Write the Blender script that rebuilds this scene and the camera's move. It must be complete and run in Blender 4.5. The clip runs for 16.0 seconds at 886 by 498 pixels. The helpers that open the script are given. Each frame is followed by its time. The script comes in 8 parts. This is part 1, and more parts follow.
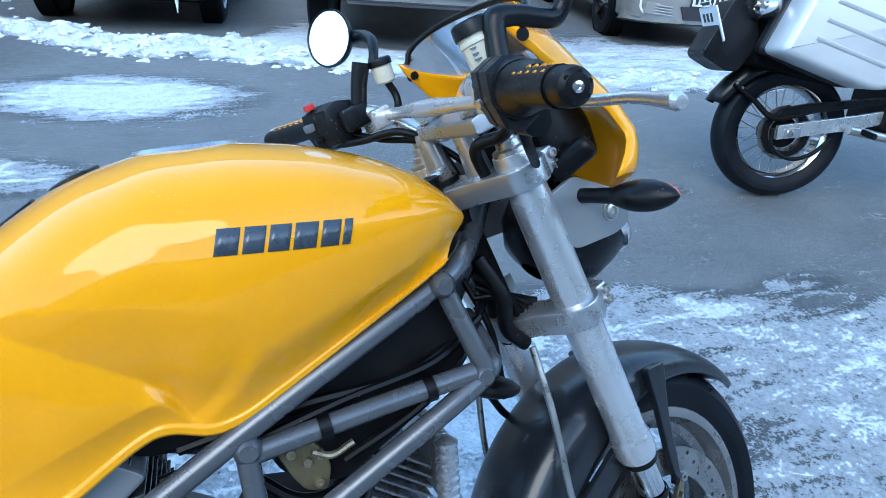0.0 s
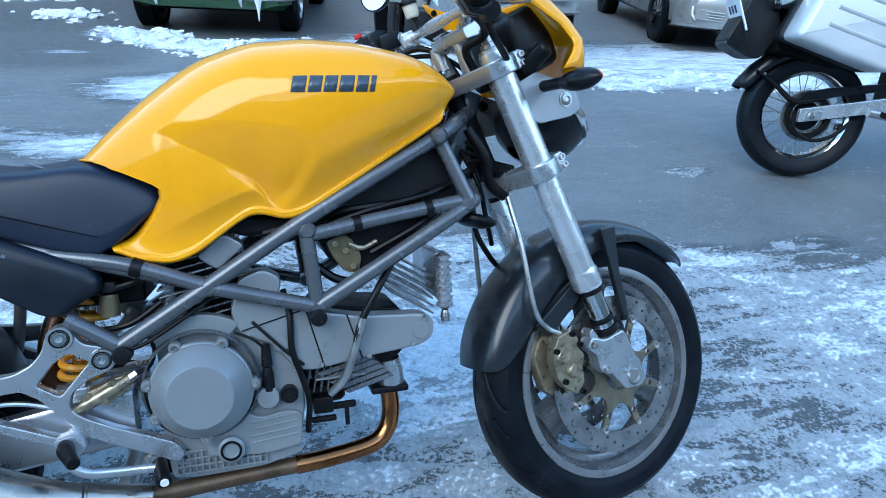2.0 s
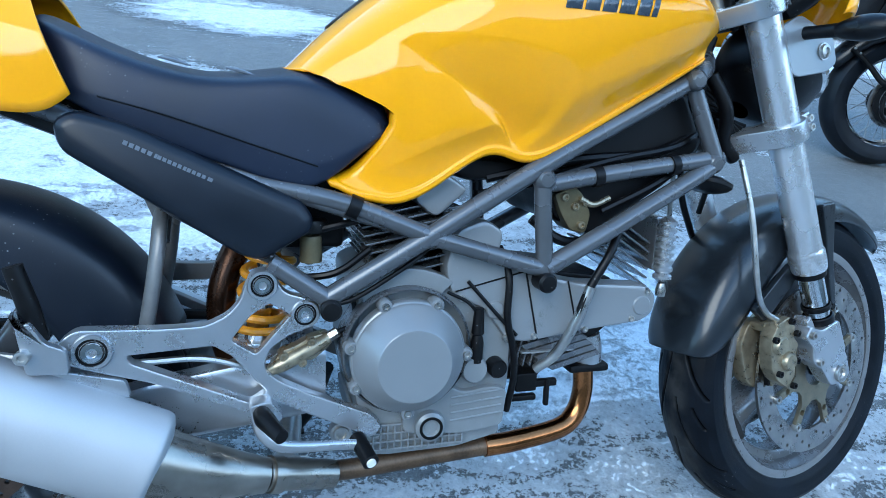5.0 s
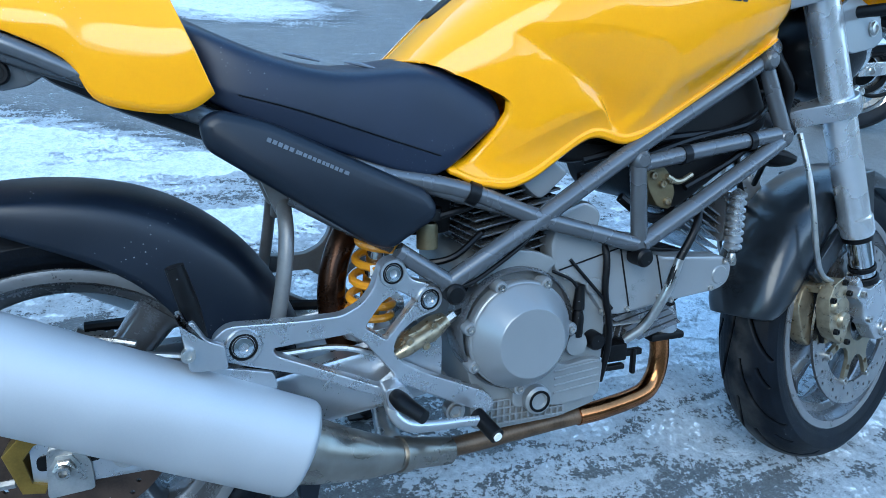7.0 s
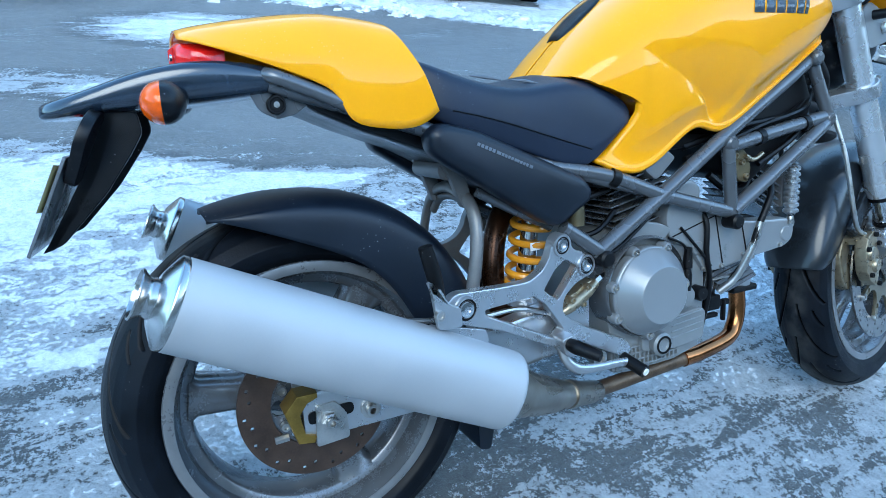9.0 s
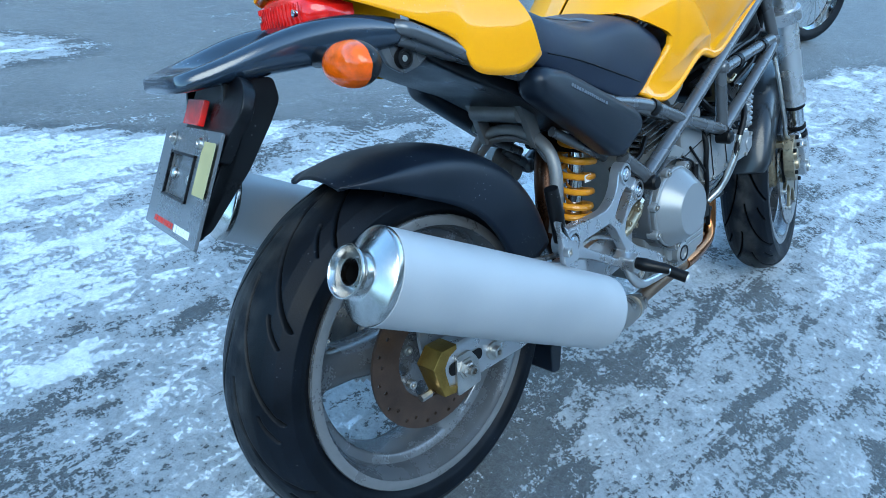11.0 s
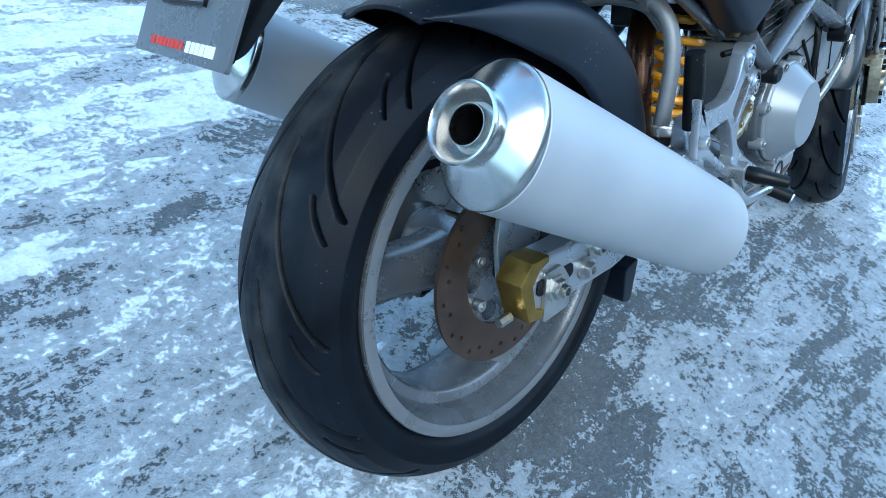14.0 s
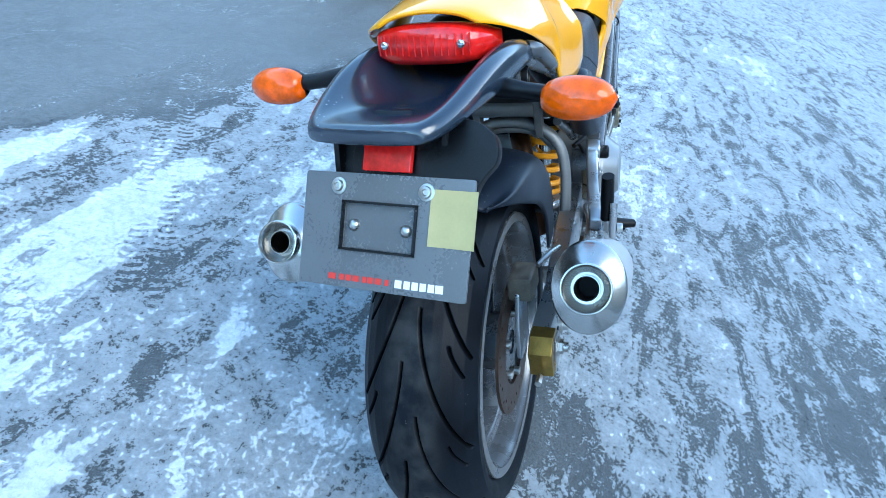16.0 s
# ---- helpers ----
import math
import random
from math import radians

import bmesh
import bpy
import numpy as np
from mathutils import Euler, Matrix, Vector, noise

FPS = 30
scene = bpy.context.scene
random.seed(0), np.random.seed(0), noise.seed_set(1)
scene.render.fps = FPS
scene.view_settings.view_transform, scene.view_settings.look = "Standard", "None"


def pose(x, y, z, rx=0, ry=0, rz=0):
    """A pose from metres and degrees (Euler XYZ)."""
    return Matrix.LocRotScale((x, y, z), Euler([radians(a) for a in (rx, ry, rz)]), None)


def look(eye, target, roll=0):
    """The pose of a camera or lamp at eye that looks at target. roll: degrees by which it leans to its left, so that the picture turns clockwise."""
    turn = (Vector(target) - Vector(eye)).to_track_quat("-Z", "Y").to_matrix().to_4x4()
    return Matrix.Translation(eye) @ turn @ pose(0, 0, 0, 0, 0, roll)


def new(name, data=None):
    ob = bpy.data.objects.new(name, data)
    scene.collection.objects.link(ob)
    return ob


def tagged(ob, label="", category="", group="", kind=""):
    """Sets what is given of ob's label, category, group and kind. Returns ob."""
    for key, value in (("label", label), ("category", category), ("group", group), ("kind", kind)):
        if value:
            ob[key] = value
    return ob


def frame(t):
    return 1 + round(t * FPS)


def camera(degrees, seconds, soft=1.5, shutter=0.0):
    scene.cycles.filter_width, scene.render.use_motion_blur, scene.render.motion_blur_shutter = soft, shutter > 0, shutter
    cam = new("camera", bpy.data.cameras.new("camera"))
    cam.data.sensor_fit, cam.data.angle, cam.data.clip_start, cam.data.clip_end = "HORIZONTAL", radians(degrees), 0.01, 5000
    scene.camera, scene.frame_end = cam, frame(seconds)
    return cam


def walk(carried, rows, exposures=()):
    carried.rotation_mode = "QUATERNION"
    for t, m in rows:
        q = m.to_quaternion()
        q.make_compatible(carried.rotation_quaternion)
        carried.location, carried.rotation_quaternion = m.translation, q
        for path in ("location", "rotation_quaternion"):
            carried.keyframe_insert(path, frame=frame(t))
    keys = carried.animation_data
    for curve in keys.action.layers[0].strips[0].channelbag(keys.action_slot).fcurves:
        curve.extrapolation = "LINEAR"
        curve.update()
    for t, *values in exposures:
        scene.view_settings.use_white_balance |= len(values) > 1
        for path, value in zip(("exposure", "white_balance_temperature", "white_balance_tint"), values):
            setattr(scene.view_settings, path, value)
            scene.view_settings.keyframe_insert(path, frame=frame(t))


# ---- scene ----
cam = camera(68.3, 16.0, 0.8)
PATH = [
    (0, (0.759, -0.445, 1.215), (1.48, 1.163, 0.268), 4.6),
    (0.5, (0.811, -0.606, 1.217), (1.34, 1.108, 0.331), 3.3),
    (1, (0.795, -0.744, 1.207), (1.264, 0.996, 0.339), 3.3),
    (1.5, (0.759, -0.865, 1.18), (1.316, 0.829, 0.275), 2.4),
    (2, (0.709, -0.907, 1.155), (1.255, 0.79, 0.249), 3.2),
    (2.5, (0.67, -0.862, 1.138), (1.177, 0.839, 0.216), 4.6),
    (3, (0.634, -0.772, 1.102), (1.134, 0.903, 0.13), 4.8),
    (3.5, (0.599, -0.696, 1.056), (1.093, 0.969, 0.063), 6.7),
    (4, (0.534, -0.68, 1.047), (1.009, 0.996, 0.064), 8.2),
    (4.2, (0.499, -0.675, 1.045), (0.988, 0.991, 0.053), 8.5),
    (6.3, (0.242, -0.636, 1.028), (0.979, 0.923, 0.015), 9.1),
    (6.5, (0.224, -0.631, 1.028), (0.962, 0.922, 0.007), 9.2),
    (7, (0.16, -0.618, 1.028), (0.881, 0.93, -0.013), 8.8),
    (7.5, (0.085, -0.618, 1.035), (0.748, 0.942, -0.027), 8.1),
    (8, (-0.01, -0.652, 1.059), (0.712, 0.906, 0.033), 7.1),
    (8.5, (-0.12, -0.682, 1.063), (0.71, 0.839, 0.063), 7.1),
    (9, (-0.226, -0.674, 1.057), (0.625, 0.835, 0.058), 6.5),
    (9.2, (-0.265, -0.657, 1.05), (0.598, 0.839, 0.041), 5.7),
    (11.3, (-0.633, -0.399, 1.01), (0.675, 0.656, -0.074), 10.7),
    (11.5, (-0.643, -0.381, 0.979), (0.674, 0.664, -0.104), 12.2),
    (12, (-0.625, -0.324, 0.888), (0.704, 0.648, -0.248), 14.4),
    (12.5, (-0.584, -0.275, 0.806), (0.691, 0.711, -0.378), 14.0),
    (13, (-0.535, -0.233, 0.775), (0.738, 0.732, -0.429), 14.4),
    (13.5, (-0.529, -0.234, 0.788), (0.734, 0.718, -0.436), 14.2),
    (14, (-0.567, -0.228, 0.812), (0.713, 0.697, -0.415), 15.5),
    (14.5, (-0.687, -0.209, 0.876), (0.78, 0.549, -0.252), 15.8),
    (15, (-0.797, -0.155, 0.947), (0.771, 0.452, -0.136), 13.9),
    (15.5, (-0.854, -0.045, 0.979), (0.786, 0.364, -0.09), 14.1),
    (16, (-0.916, 0.106, 1.004), (0.772, 0.362, -0.038), 15.8),
]
walk(cam, [(t, look(eye, target, roll)) for t, eye, target, roll in PATH], [(0, 2.82, 5900, 5), (1.5, 2.76, 5720, 2), (2.3, 2.82, 5680, 2), (4, 2.96, 5700, 1), (7.5, 2.90, 5680, 0), (9, 2.95, 5650, -1), (11.5, 2.88, 5750, -3), (13, 3.1, 5850, -2), (14, 3.08, 5880, -1), (16, 3.14, 5950, 1)])


# ---- world, sun and sky ----
world = bpy.data.worlds.new("sky")
scene.world = world
world.use_nodes = True
_nt = world.node_tree
_sky = _nt.nodes.new("ShaderNodeTexSky")
_sky.sky_type, _sky.sun_disc = "NISHITA", False
_sky.sun_elevation, _sky.sun_rotation = radians(12), radians(150)
_sky.air_density, _sky.dust_density, _sky.ozone_density = 1.0, 0.6, 2.0
_bg = _nt.nodes["Background"]
_bg.inputs["Strength"].default_value = 0.14
_nt.links.new(_sky.outputs[0], _bg.inputs["Color"])
_sun = bpy.data.lights.new("sun", "SUN")
_sun.energy, _sun.angle, _sun.color = 0.35, radians(40), (1.0, 0.95, 0.88)
sun_lamp = new("sun", _sun)
sun_lamp.matrix_world = look((-6, -6, 9), (0, 0, 0))


# ---- materials ----
def mat(name, col, rough=0.5, metal=0.0, var=0.12, scale=14.0, bump=0.0, bscale=300.0, coat=0.0, rvar=0.12, spec=0.5, trans=0.0, emit=0.0, stretch=(1, 1, 1), speck=0.0):
    """A surface with two scales of variation: soft stains and fine grain."""
    m = bpy.data.materials.new(name)
    m.use_nodes = True
    nt = m.node_tree
    N, L = nt.nodes, nt.links
    b = N["Principled BSDF"]
    tc = N.new("ShaderNodeTexCoord")
    mp = N.new("ShaderNodeMapping")
    mp.inputs["Scale"].default_value = stretch
    L.new(tc.outputs["Object"], mp.inputs["Vector"])
    n1 = N.new("ShaderNodeTexNoise")
    n1.inputs["Scale"].default_value, n1.inputs["Detail"].default_value = scale, 5
    n2 = N.new("ShaderNodeTexNoise")
    n2.inputs["Scale"].default_value, n2.inputs["Detail"].default_value = bscale, 4
    for n in (n1, n2):
        L.new(mp.outputs[0], n.inputs["Vector"])
    mix = N.new("ShaderNodeMix")
    mix.data_type = "RGBA"
    mix.inputs[6].default_value = (*[c * (1 - var) for c in col], 1)
    mix.inputs[7].default_value = (*[min(1, c * (1 + var)) for c in col], 1)
    ad = N.new("ShaderNodeMath")
    ad.operation = "MULTIPLY_ADD"
    ad.inputs[1].default_value, ad.inputs[2].default_value = 0.35, -0.17
    L.new(n2.outputs[0], ad.inputs[0])
    sm = N.new("ShaderNodeMath")
    L.new(n1.outputs[0], sm.inputs[0])
    L.new(ad.outputs[0], sm.inputs[1])
    rp = N.new("ShaderNodeMapRange")
    rp.inputs[1].default_value, rp.inputs[2].default_value = 0.3, 0.7
    L.new(sm.outputs[0], rp.inputs[0])
    L.new(rp.outputs[0], mix.inputs[0])
    out = mix.outputs[2]
    if speck:
        # small pale water drops and dust
        v = N.new("ShaderNodeTexVoronoi")
        v.inputs["Scale"].default_value = 130
        L.new(mp.outputs[0], v.inputs["Vector"])
        r2 = N.new("ShaderNodeMapRange")
        r2.inputs[1].default_value, r2.inputs[2].default_value = 0.16, 0.10
        L.new(v.outputs["Distance"], r2.inputs[0])
        g2 = N.new("ShaderNodeMapRange")
        g2.inputs[1].default_value, g2.inputs[2].default_value = 0.55, 0.7
        L.new(n1.outputs[0], g2.inputs[0])
        ml = N.new("ShaderNodeMath")
        ml.operation = "MULTIPLY"
        L.new(r2.outputs[0], ml.inputs[0])
        L.new(g2.outputs[0], ml.inputs[1])
        m3 = N.new("ShaderNodeMath")
        m3.operation = "MULTIPLY"
        m3.inputs[1].default_value = speck
        L.new(ml.outputs[0], m3.inputs[0])
        mx = N.new("ShaderNodeMix")
        mx.data_type = "RGBA"
        mx.inputs[7].default_value = (0.55, 0.58, 0.6, 1)
        L.new(m3.outputs[0], mx.inputs[0])
        L.new(out, mx.inputs[6])
        out = mx.outputs[2]
    L.new(out, b.inputs["Base Color"])
    b.inputs["Metallic"].default_value = metal
    b.inputs["Specular IOR Level"].default_value = spec
    b.inputs["Coat Weight"].default_value = coat
    b.inputs["Coat Roughness"].default_value = 0.04
    b.inputs["Transmission Weight"].default_value = trans
    rr = N.new("ShaderNodeMapRange")
    rr.inputs[1].default_value, rr.inputs[2].default_value = 0.25, 0.75
    rr.inputs[3].default_value, rr.inputs[4].default_value = max(0.02, rough - rvar), min(1, rough + rvar)
    L.new(sm.outputs[0], rr.inputs[0])
    L.new(rr.outputs[0], b.inputs["Roughness"])
    if bump:
        bp = N.new("ShaderNodeBump")
        bp.inputs["Strength"].default_value, bp.inputs["Distance"].default_value = bump, 0.001
        L.new(n2.outputs[0], bp.inputs["Height"])
        L.new(bp.outputs[0], b.inputs["Normal"])
    if emit:
        b.inputs["Emission Color"].default_value = (*col, 1)
        b.inputs["Emission Strength"].default_value = emit
    return m


yellow = mat("yellow_paint", (0.86, 0.36, 0.001), 0.35, var=0.03, scale=6, coat=1.0, rvar=0.05, spec=0.05, speck=0.22)
yellow.node_tree.nodes["Principled BSDF"].inputs["Coat IOR"].default_value = 1.42
yellow.node_tree.nodes["Principled BSDF"].inputs["Coat Roughness"].default_value = 0.02
vinyl = mat("seat_vinyl", (0.006, 0.011, 0.026), 0.42, var=0.25, scale=8, bump=0.25, bscale=1400, rvar=0.08, speck=0.25, spec=0.42)
carbon = mat("dark_satin_fibre", (0.010, 0.013, 0.017), 0.30, var=0.25, scale=10, bump=0.06, bscale=700, coat=0.25, speck=0.25, spec=0.42, rvar=0.06)
plastic = mat("black_plastic", (0.003, 0.0035, 0.005), 0.34, var=0.35, scale=12, bump=0.25, bscale=900, speck=0.5, spec=0.28)
darkmetal = mat("black_metal", (0.003, 0.003, 0.0035), 0.5, metal=0.0, var=0.4, scale=20, bump=0.2, spec=0.2)
rubber = mat("tyre_rubber", (0.0035, 0.0050, 0.0080), 0.46, var=0.5, scale=16, bump=0.3, bscale=420, speck=0.2, spec=0.22, rvar=0.10)
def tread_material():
    """Worn grey crown, with the shade of the grooves painted near black."""
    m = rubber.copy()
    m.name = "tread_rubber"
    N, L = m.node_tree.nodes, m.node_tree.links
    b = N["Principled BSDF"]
    # Shade down in the grooves is put into the colour and the gloss.
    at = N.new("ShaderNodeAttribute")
    at.attribute_name = "groove_shade"
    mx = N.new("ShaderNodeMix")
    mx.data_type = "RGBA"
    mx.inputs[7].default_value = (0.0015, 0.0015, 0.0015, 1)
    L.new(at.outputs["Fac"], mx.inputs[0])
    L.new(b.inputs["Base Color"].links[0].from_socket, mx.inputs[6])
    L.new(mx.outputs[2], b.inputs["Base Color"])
    # dusty, scuffed crown
    wear = N.new("ShaderNodeAttribute")
    wear.attribute_name = "crown"
    wn = N.new("ShaderNodeTexNoise")
    wn.inputs["Scale"].default_value, wn.inputs["Detail"].default_value = 22, 8
    tcw = N.new("ShaderNodeTexCoord")
    L.new(tcw.outputs["Object"], wn.inputs["Vector"])
    wr = N.new("ShaderNodeMapRange")
    wr.inputs[1].default_value, wr.inputs[2].default_value = 0.40, 0.62
    L.new(wn.outputs[0], wr.inputs[0])
    wm = N.new("ShaderNodeMath")
    wm.operation = "MULTIPLY"
    L.new(wear.outputs["Fac"], wm.inputs[0])
    L.new(wr.outputs[0], wm.inputs[1])
    wx = N.new("ShaderNodeMix")
    wx.data_type = "RGBA"
    wx.inputs[7].default_value = (0.030, 0.031, 0.032, 1)
    L.new(wm.outputs[0], wx.inputs[0])
    L.new(mx.inputs[6].links[0].from_socket, wx.inputs[6])
    L.new(wx.outputs[2], mx.inputs[6])
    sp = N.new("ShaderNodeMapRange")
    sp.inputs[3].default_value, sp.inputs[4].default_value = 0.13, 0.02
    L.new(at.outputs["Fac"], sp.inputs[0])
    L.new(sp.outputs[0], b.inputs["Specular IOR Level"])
    return m


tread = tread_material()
hose = mat("hose_rubber", (0.002, 0.002, 0.0025), 0.42, var=0.3, scale=40, spec=0.25, speck=0.3)
framegrey = mat("grey_frame_paint", (0.118, 0.125, 0.135), 0.27, metal=0.5, var=0.06, scale=18, bscale=30, rvar=0.05, speck=0.08)
casting = mat("grey_engine_casting", (0.20, 0.215, 0.223), 0.38, metal=0.2, var=0.08, scale=22, bump=0.12, bscale=500, speck=0.3, rvar=0.05)
covergrey = mat("grey_cover_paint", (0.235, 0.25, 0.262), 0.30, metal=0.3, var=0.03, scale=12, bump=0.03, bscale=900, speck=0.15, rvar=0.03)
alu = mat("brushed_aluminium", (0.70, 0.71, 0.72), 0.27, metal=0.8, var=0.03, scale=14, bscale=30, rvar=0.03)
castalu = mat("satin_aluminium", (0.465, 0.483, 0.505), 0.29, metal=0.8, var=0.05, scale=26, bump=0.04, bscale=400, rvar=0.05)
chrome = mat("polished_steel", (0.70, 0.70, 0.70), 0.10, metal=1.0, var=0.1, scale=24, rvar=0.06)
steel = mat("dull_steel", (0.46, 0.45, 0.43), 0.34, metal=0.95, var=0.2, scale=30, bump=0.15)
can = mat("muffler_aluminium", (0.44, 0.455, 0.47), 0.58, metal=0.5, var=0.06, scale=9, bump=0.06, bscale=500, stretch=(1, 1, 1))
rimpaint = mat("rim_grey_paint", (0.145, 0.155, 0.168), 0.25, metal=0.5, var=0.15, scale=18, bump=0.08)
gold = mat("gold_anodised", (0.30, 0.19, 0.045), 0.36, metal=0.9, var=0.25, scale=40, bump=0.25)
caliper_gold = mat("caliper_gold", (0.32, 0.27, 0.185), 0.34, metal=0.75, var=0.22, scale=60, bump=0.2, bscale=120)
rust = mat("rusty_disc", (0.066, 0.043, 0.032), 0.48, metal=0.5, var=0.35, scale=25, bump=0.3)
discsteel = mat("disc_steel", (0.33, 0.32, 0.31), 0.30, metal=0.95, var=0.18, scale=30, bump=0.1)
header = mat("heat_stained_header", (0.34, 0.135, 0.05), 0.17, metal=1.0, var=0.6, scale=9, rvar=0.06)
spring = mat("yellow_spring", (0.70, 0.29, 0.012), 0.35, var=0.15, scale=20, coat=0.3)
redlens = mat("red_lens", (0.62, 0.009, 0.007), 0.10, var=0.28, scale=60, bump=0.3, bscale=200, coat=0.35, spec=0.45)
amber = mat("amber_lens", (0.76, 0.10, 0.001), 0.14, var=0.28, scale=60, bump=0.3, bscale=200, coat=0.3, spec=0.35)
emblem = mat("blue_grey_decal", (0.045, 0.058, 0.075), 0.3, var=0.12, coat=0.4, scale=60)
palegrey = mat("pale_grey_print", (0.12, 0.14, 0.17), 0.5, var=0.1)
white_print = mat("white_print", (0.8, 0.8, 0.8), 0.5, var=0.03)
red_print = mat("red_print", (0.55, 0.03, 0.02), 0.5, var=0.05)
note_paper = mat("yellow_tape", (0.43, 0.37, 0.17), 0.6, var=0.08, scale=30)
endsteel = mat("satin_end_steel", (0.52, 0.51, 0.49), 0.24, metal=1.0, var=0.06, scale=20, bscale=40, rvar=0.04)
fluid = mat("translucent_reservoir", (0.60, 0.58, 0.47), 0.4, var=0.12, scale=30)
glass = mat("clear_glass", (0.9, 0.93, 0.95), 0.04, var=0.02, trans=0.9, rvar=0.02)
mirror_glass = mat("mirror_glass", (0.92, 0.93, 0.95), 0.03, metal=1.0, var=0.01, rvar=0.01)
liplight = mat("rim_lip_grey", (0.20, 0.205, 0.212), 0.34, metal=0.5, var=0.10, scale=30, bump=0.08)
hoopgrey = mat("dull_grey_casting", (0.15, 0.153, 0.155), 0.42, metal=0.4, var=0.15, scale=30, bump=0.15)
dirty_caliper = mat("dirty_caliper", (0.13, 0.112, 0.088), 0.5, metal=0.3, var=0.35, scale=40, bump=0.3)
tinted_steel = mat("heat_tinted_steel", (0.30, 0.275, 0.24), 0.28, metal=0.95, var=0.25, scale=16, bscale=40, rvar=0.06)
rusty_pipe = mat("dull_rusty_pipe", (0.11, 0.070, 0.042), 0.40, metal=0.6, var=0.5, scale=18, bump=0.2, rvar=0.1)
hubgold = mat("dull_gold_hub", (0.23, 0.20, 0.14), 0.38, metal=0.8, var=0.2, scale=50, bump=0.15)
sooty_header = mat("dark_brown_header", (0.045, 0.020, 0.010), 0.30, metal=0.8, var=0.5, scale=14, rvar=0.1)
boardgrey = mat("scuffed_board_plastic", (0.098, 0.110, 0.122), 0.28, var=0.12, scale=9, bump=0.10, bscale=300, rvar=0.10, spec=0.75, coat=0.25)
glossblack = mat("wet_black_plastic", (0.013, 0.023, 0.040), 0.20, var=0.3, scale=10, bump=0.06, bscale=300, rvar=0.06, spec=1.0, speck=0.6)
brass_pot = mat("dull_brass", (0.15, 0.125, 0.07), 0.4, metal=0.5, var=0.2, scale=30)
satinblack = mat("satin_black_plastic", (0.004, 0.0075, 0.015), 0.42, var=0.3, scale=10, bump=0.15, bscale=900, spec=0.42, speck=0.5, rvar=0.08)


# ---- building tools ----
def link(name, bm, material, smooth=40):
    me = bpy.data.meshes.new(name)
    bmesh.ops.remove_doubles(bm, verts=bm.verts, dist=1e-6)
    bmesh.ops.recalc_face_normals(bm, faces=bm.faces)
    if smooth:
        for f in bm.faces:
            f.smooth = True
        for e in bm.edges:
            if len(e.link_faces) == 2 and e.calc_face_angle(0) > radians(smooth):
                e.smooth = False
    bm.to_mesh(me)
    bm.free()
    for one in (material if isinstance(material, (list, tuple)) else [material]):
        me.materials.append(one)
    return new(name, me)


def part(name, bm, material, parent, label="", smooth=40):
    ob = link(name, bm, material, smooth)
    ob.parent = parent
    if smooth and smooth <= 40:
        ob.modifiers.new("even", "WEIGHTED_NORMAL").keep_sharp = True
    if label:
        tagged(ob, label)
    return ob


def thing(name, m, label, category, group="", kind=""):
    ob = new(name)
    ob.empty_display_size = 0.1
    ob.matrix_world = m
    return tagged(ob, label, category, group, kind)


def curve_points(pts, per=6):
    """Catmull-Rom through the points."""
    p = [Vector(a) for a in pts]
    if len(p) < 3:
        return p
    p = [p[0] * 2 - p[1]] + p + [p[-1] * 2 - p[-2]]
    out = []
    for i in range(1, len(p) - 2):
        for k in range(per):
            t = k / per
            a, b, c, d = p[i - 1:i + 3]
            out.append(0.5 * (2 * b + (c - a) * t + (2 * a - 5 * b + 4 * c - d) * t * t + (3 * b - a - 3 * c + d) * t ** 3))
    return out + [p[-2]]


def tube(pts, r, n=10, per=6, bm=None, cap=True, flat=1.0):
    """A round bar along a smooth line; r may be a list, one for each given point."""
    bm = bm or bmesh.new()
    line = curve_points(pts, per) if per else [Vector(a) for a in pts]
    rs = [r] * len(line) if not isinstance(r, (list, tuple)) else np.interp(np.linspace(0, 1, len(line)), np.linspace(0, 1, len(r)), r)
    up = None
    rings = []
    for i, c in enumerate(line):
        d = (line[min(i + 1, len(line) - 1)] - line[max(i - 1, 0)]).normalized()
        if up is None:
            up = d.orthogonal().normalized()
        up = (up - d * up.dot(d)).normalized()
        sd = d.cross(up)
        rings.append([bm.verts.new(c + (up * math.cos(a) * flat + sd * math.sin(a)) * rs[i]) for a in (2 * math.pi * k / n for k in range(n))])
    for a, b in zip(rings, rings[1:]):
        for k in range(n):
            bm.faces.new((a[k], a[(k + 1) % n], b[(k + 1) % n], b[k]))
    if cap:
        bm.faces.new(rings[0][::-1])
        bm.faces.new(rings[-1])
    return bm


def axis_matrix(origin, direction):
    """Local z along the direction, at the origin."""
    return Matrix.Translation(origin) @ Vector(direction).to_track_quat("Z", "Y").to_matrix().to_4x4()


def lathe(profile, m=Matrix(), n=32, bm=None, closed=False, sx=1.0):
    """Turns (radius, height) round local z of m. sx: squeezes it across."""
    bm = bm or bmesh.new()
    rings = []
    for r, z in profile:
        if r < 1e-6:
            rings.append([bm.verts.new(m @ Vector((0, 0, z)))])
        else:
            rings.append([bm.verts.new(m @ Vector((r * sx * math.cos(2 * math.pi * k / n), r * math.sin(2 * math.pi * k / n), z))) for k in range(n)])
    pairs = list(zip(rings, rings[1:]))
    if closed:
        pairs.append((rings[-1], rings[0]))
    for a, b in pairs:
        for k in range(n):
            j = (k + 1) % n
            if len(a) == 1 and len(b) > 1:
                bm.faces.new((a[0], b[k], b[j]))
            elif len(b) == 1 and len(a) > 1:
                bm.faces.new((a[k], b[0], a[j]))
            elif len(a) > 1:
                bm.faces.new((a[k], b[k], b[j], a[j]))
    return bm


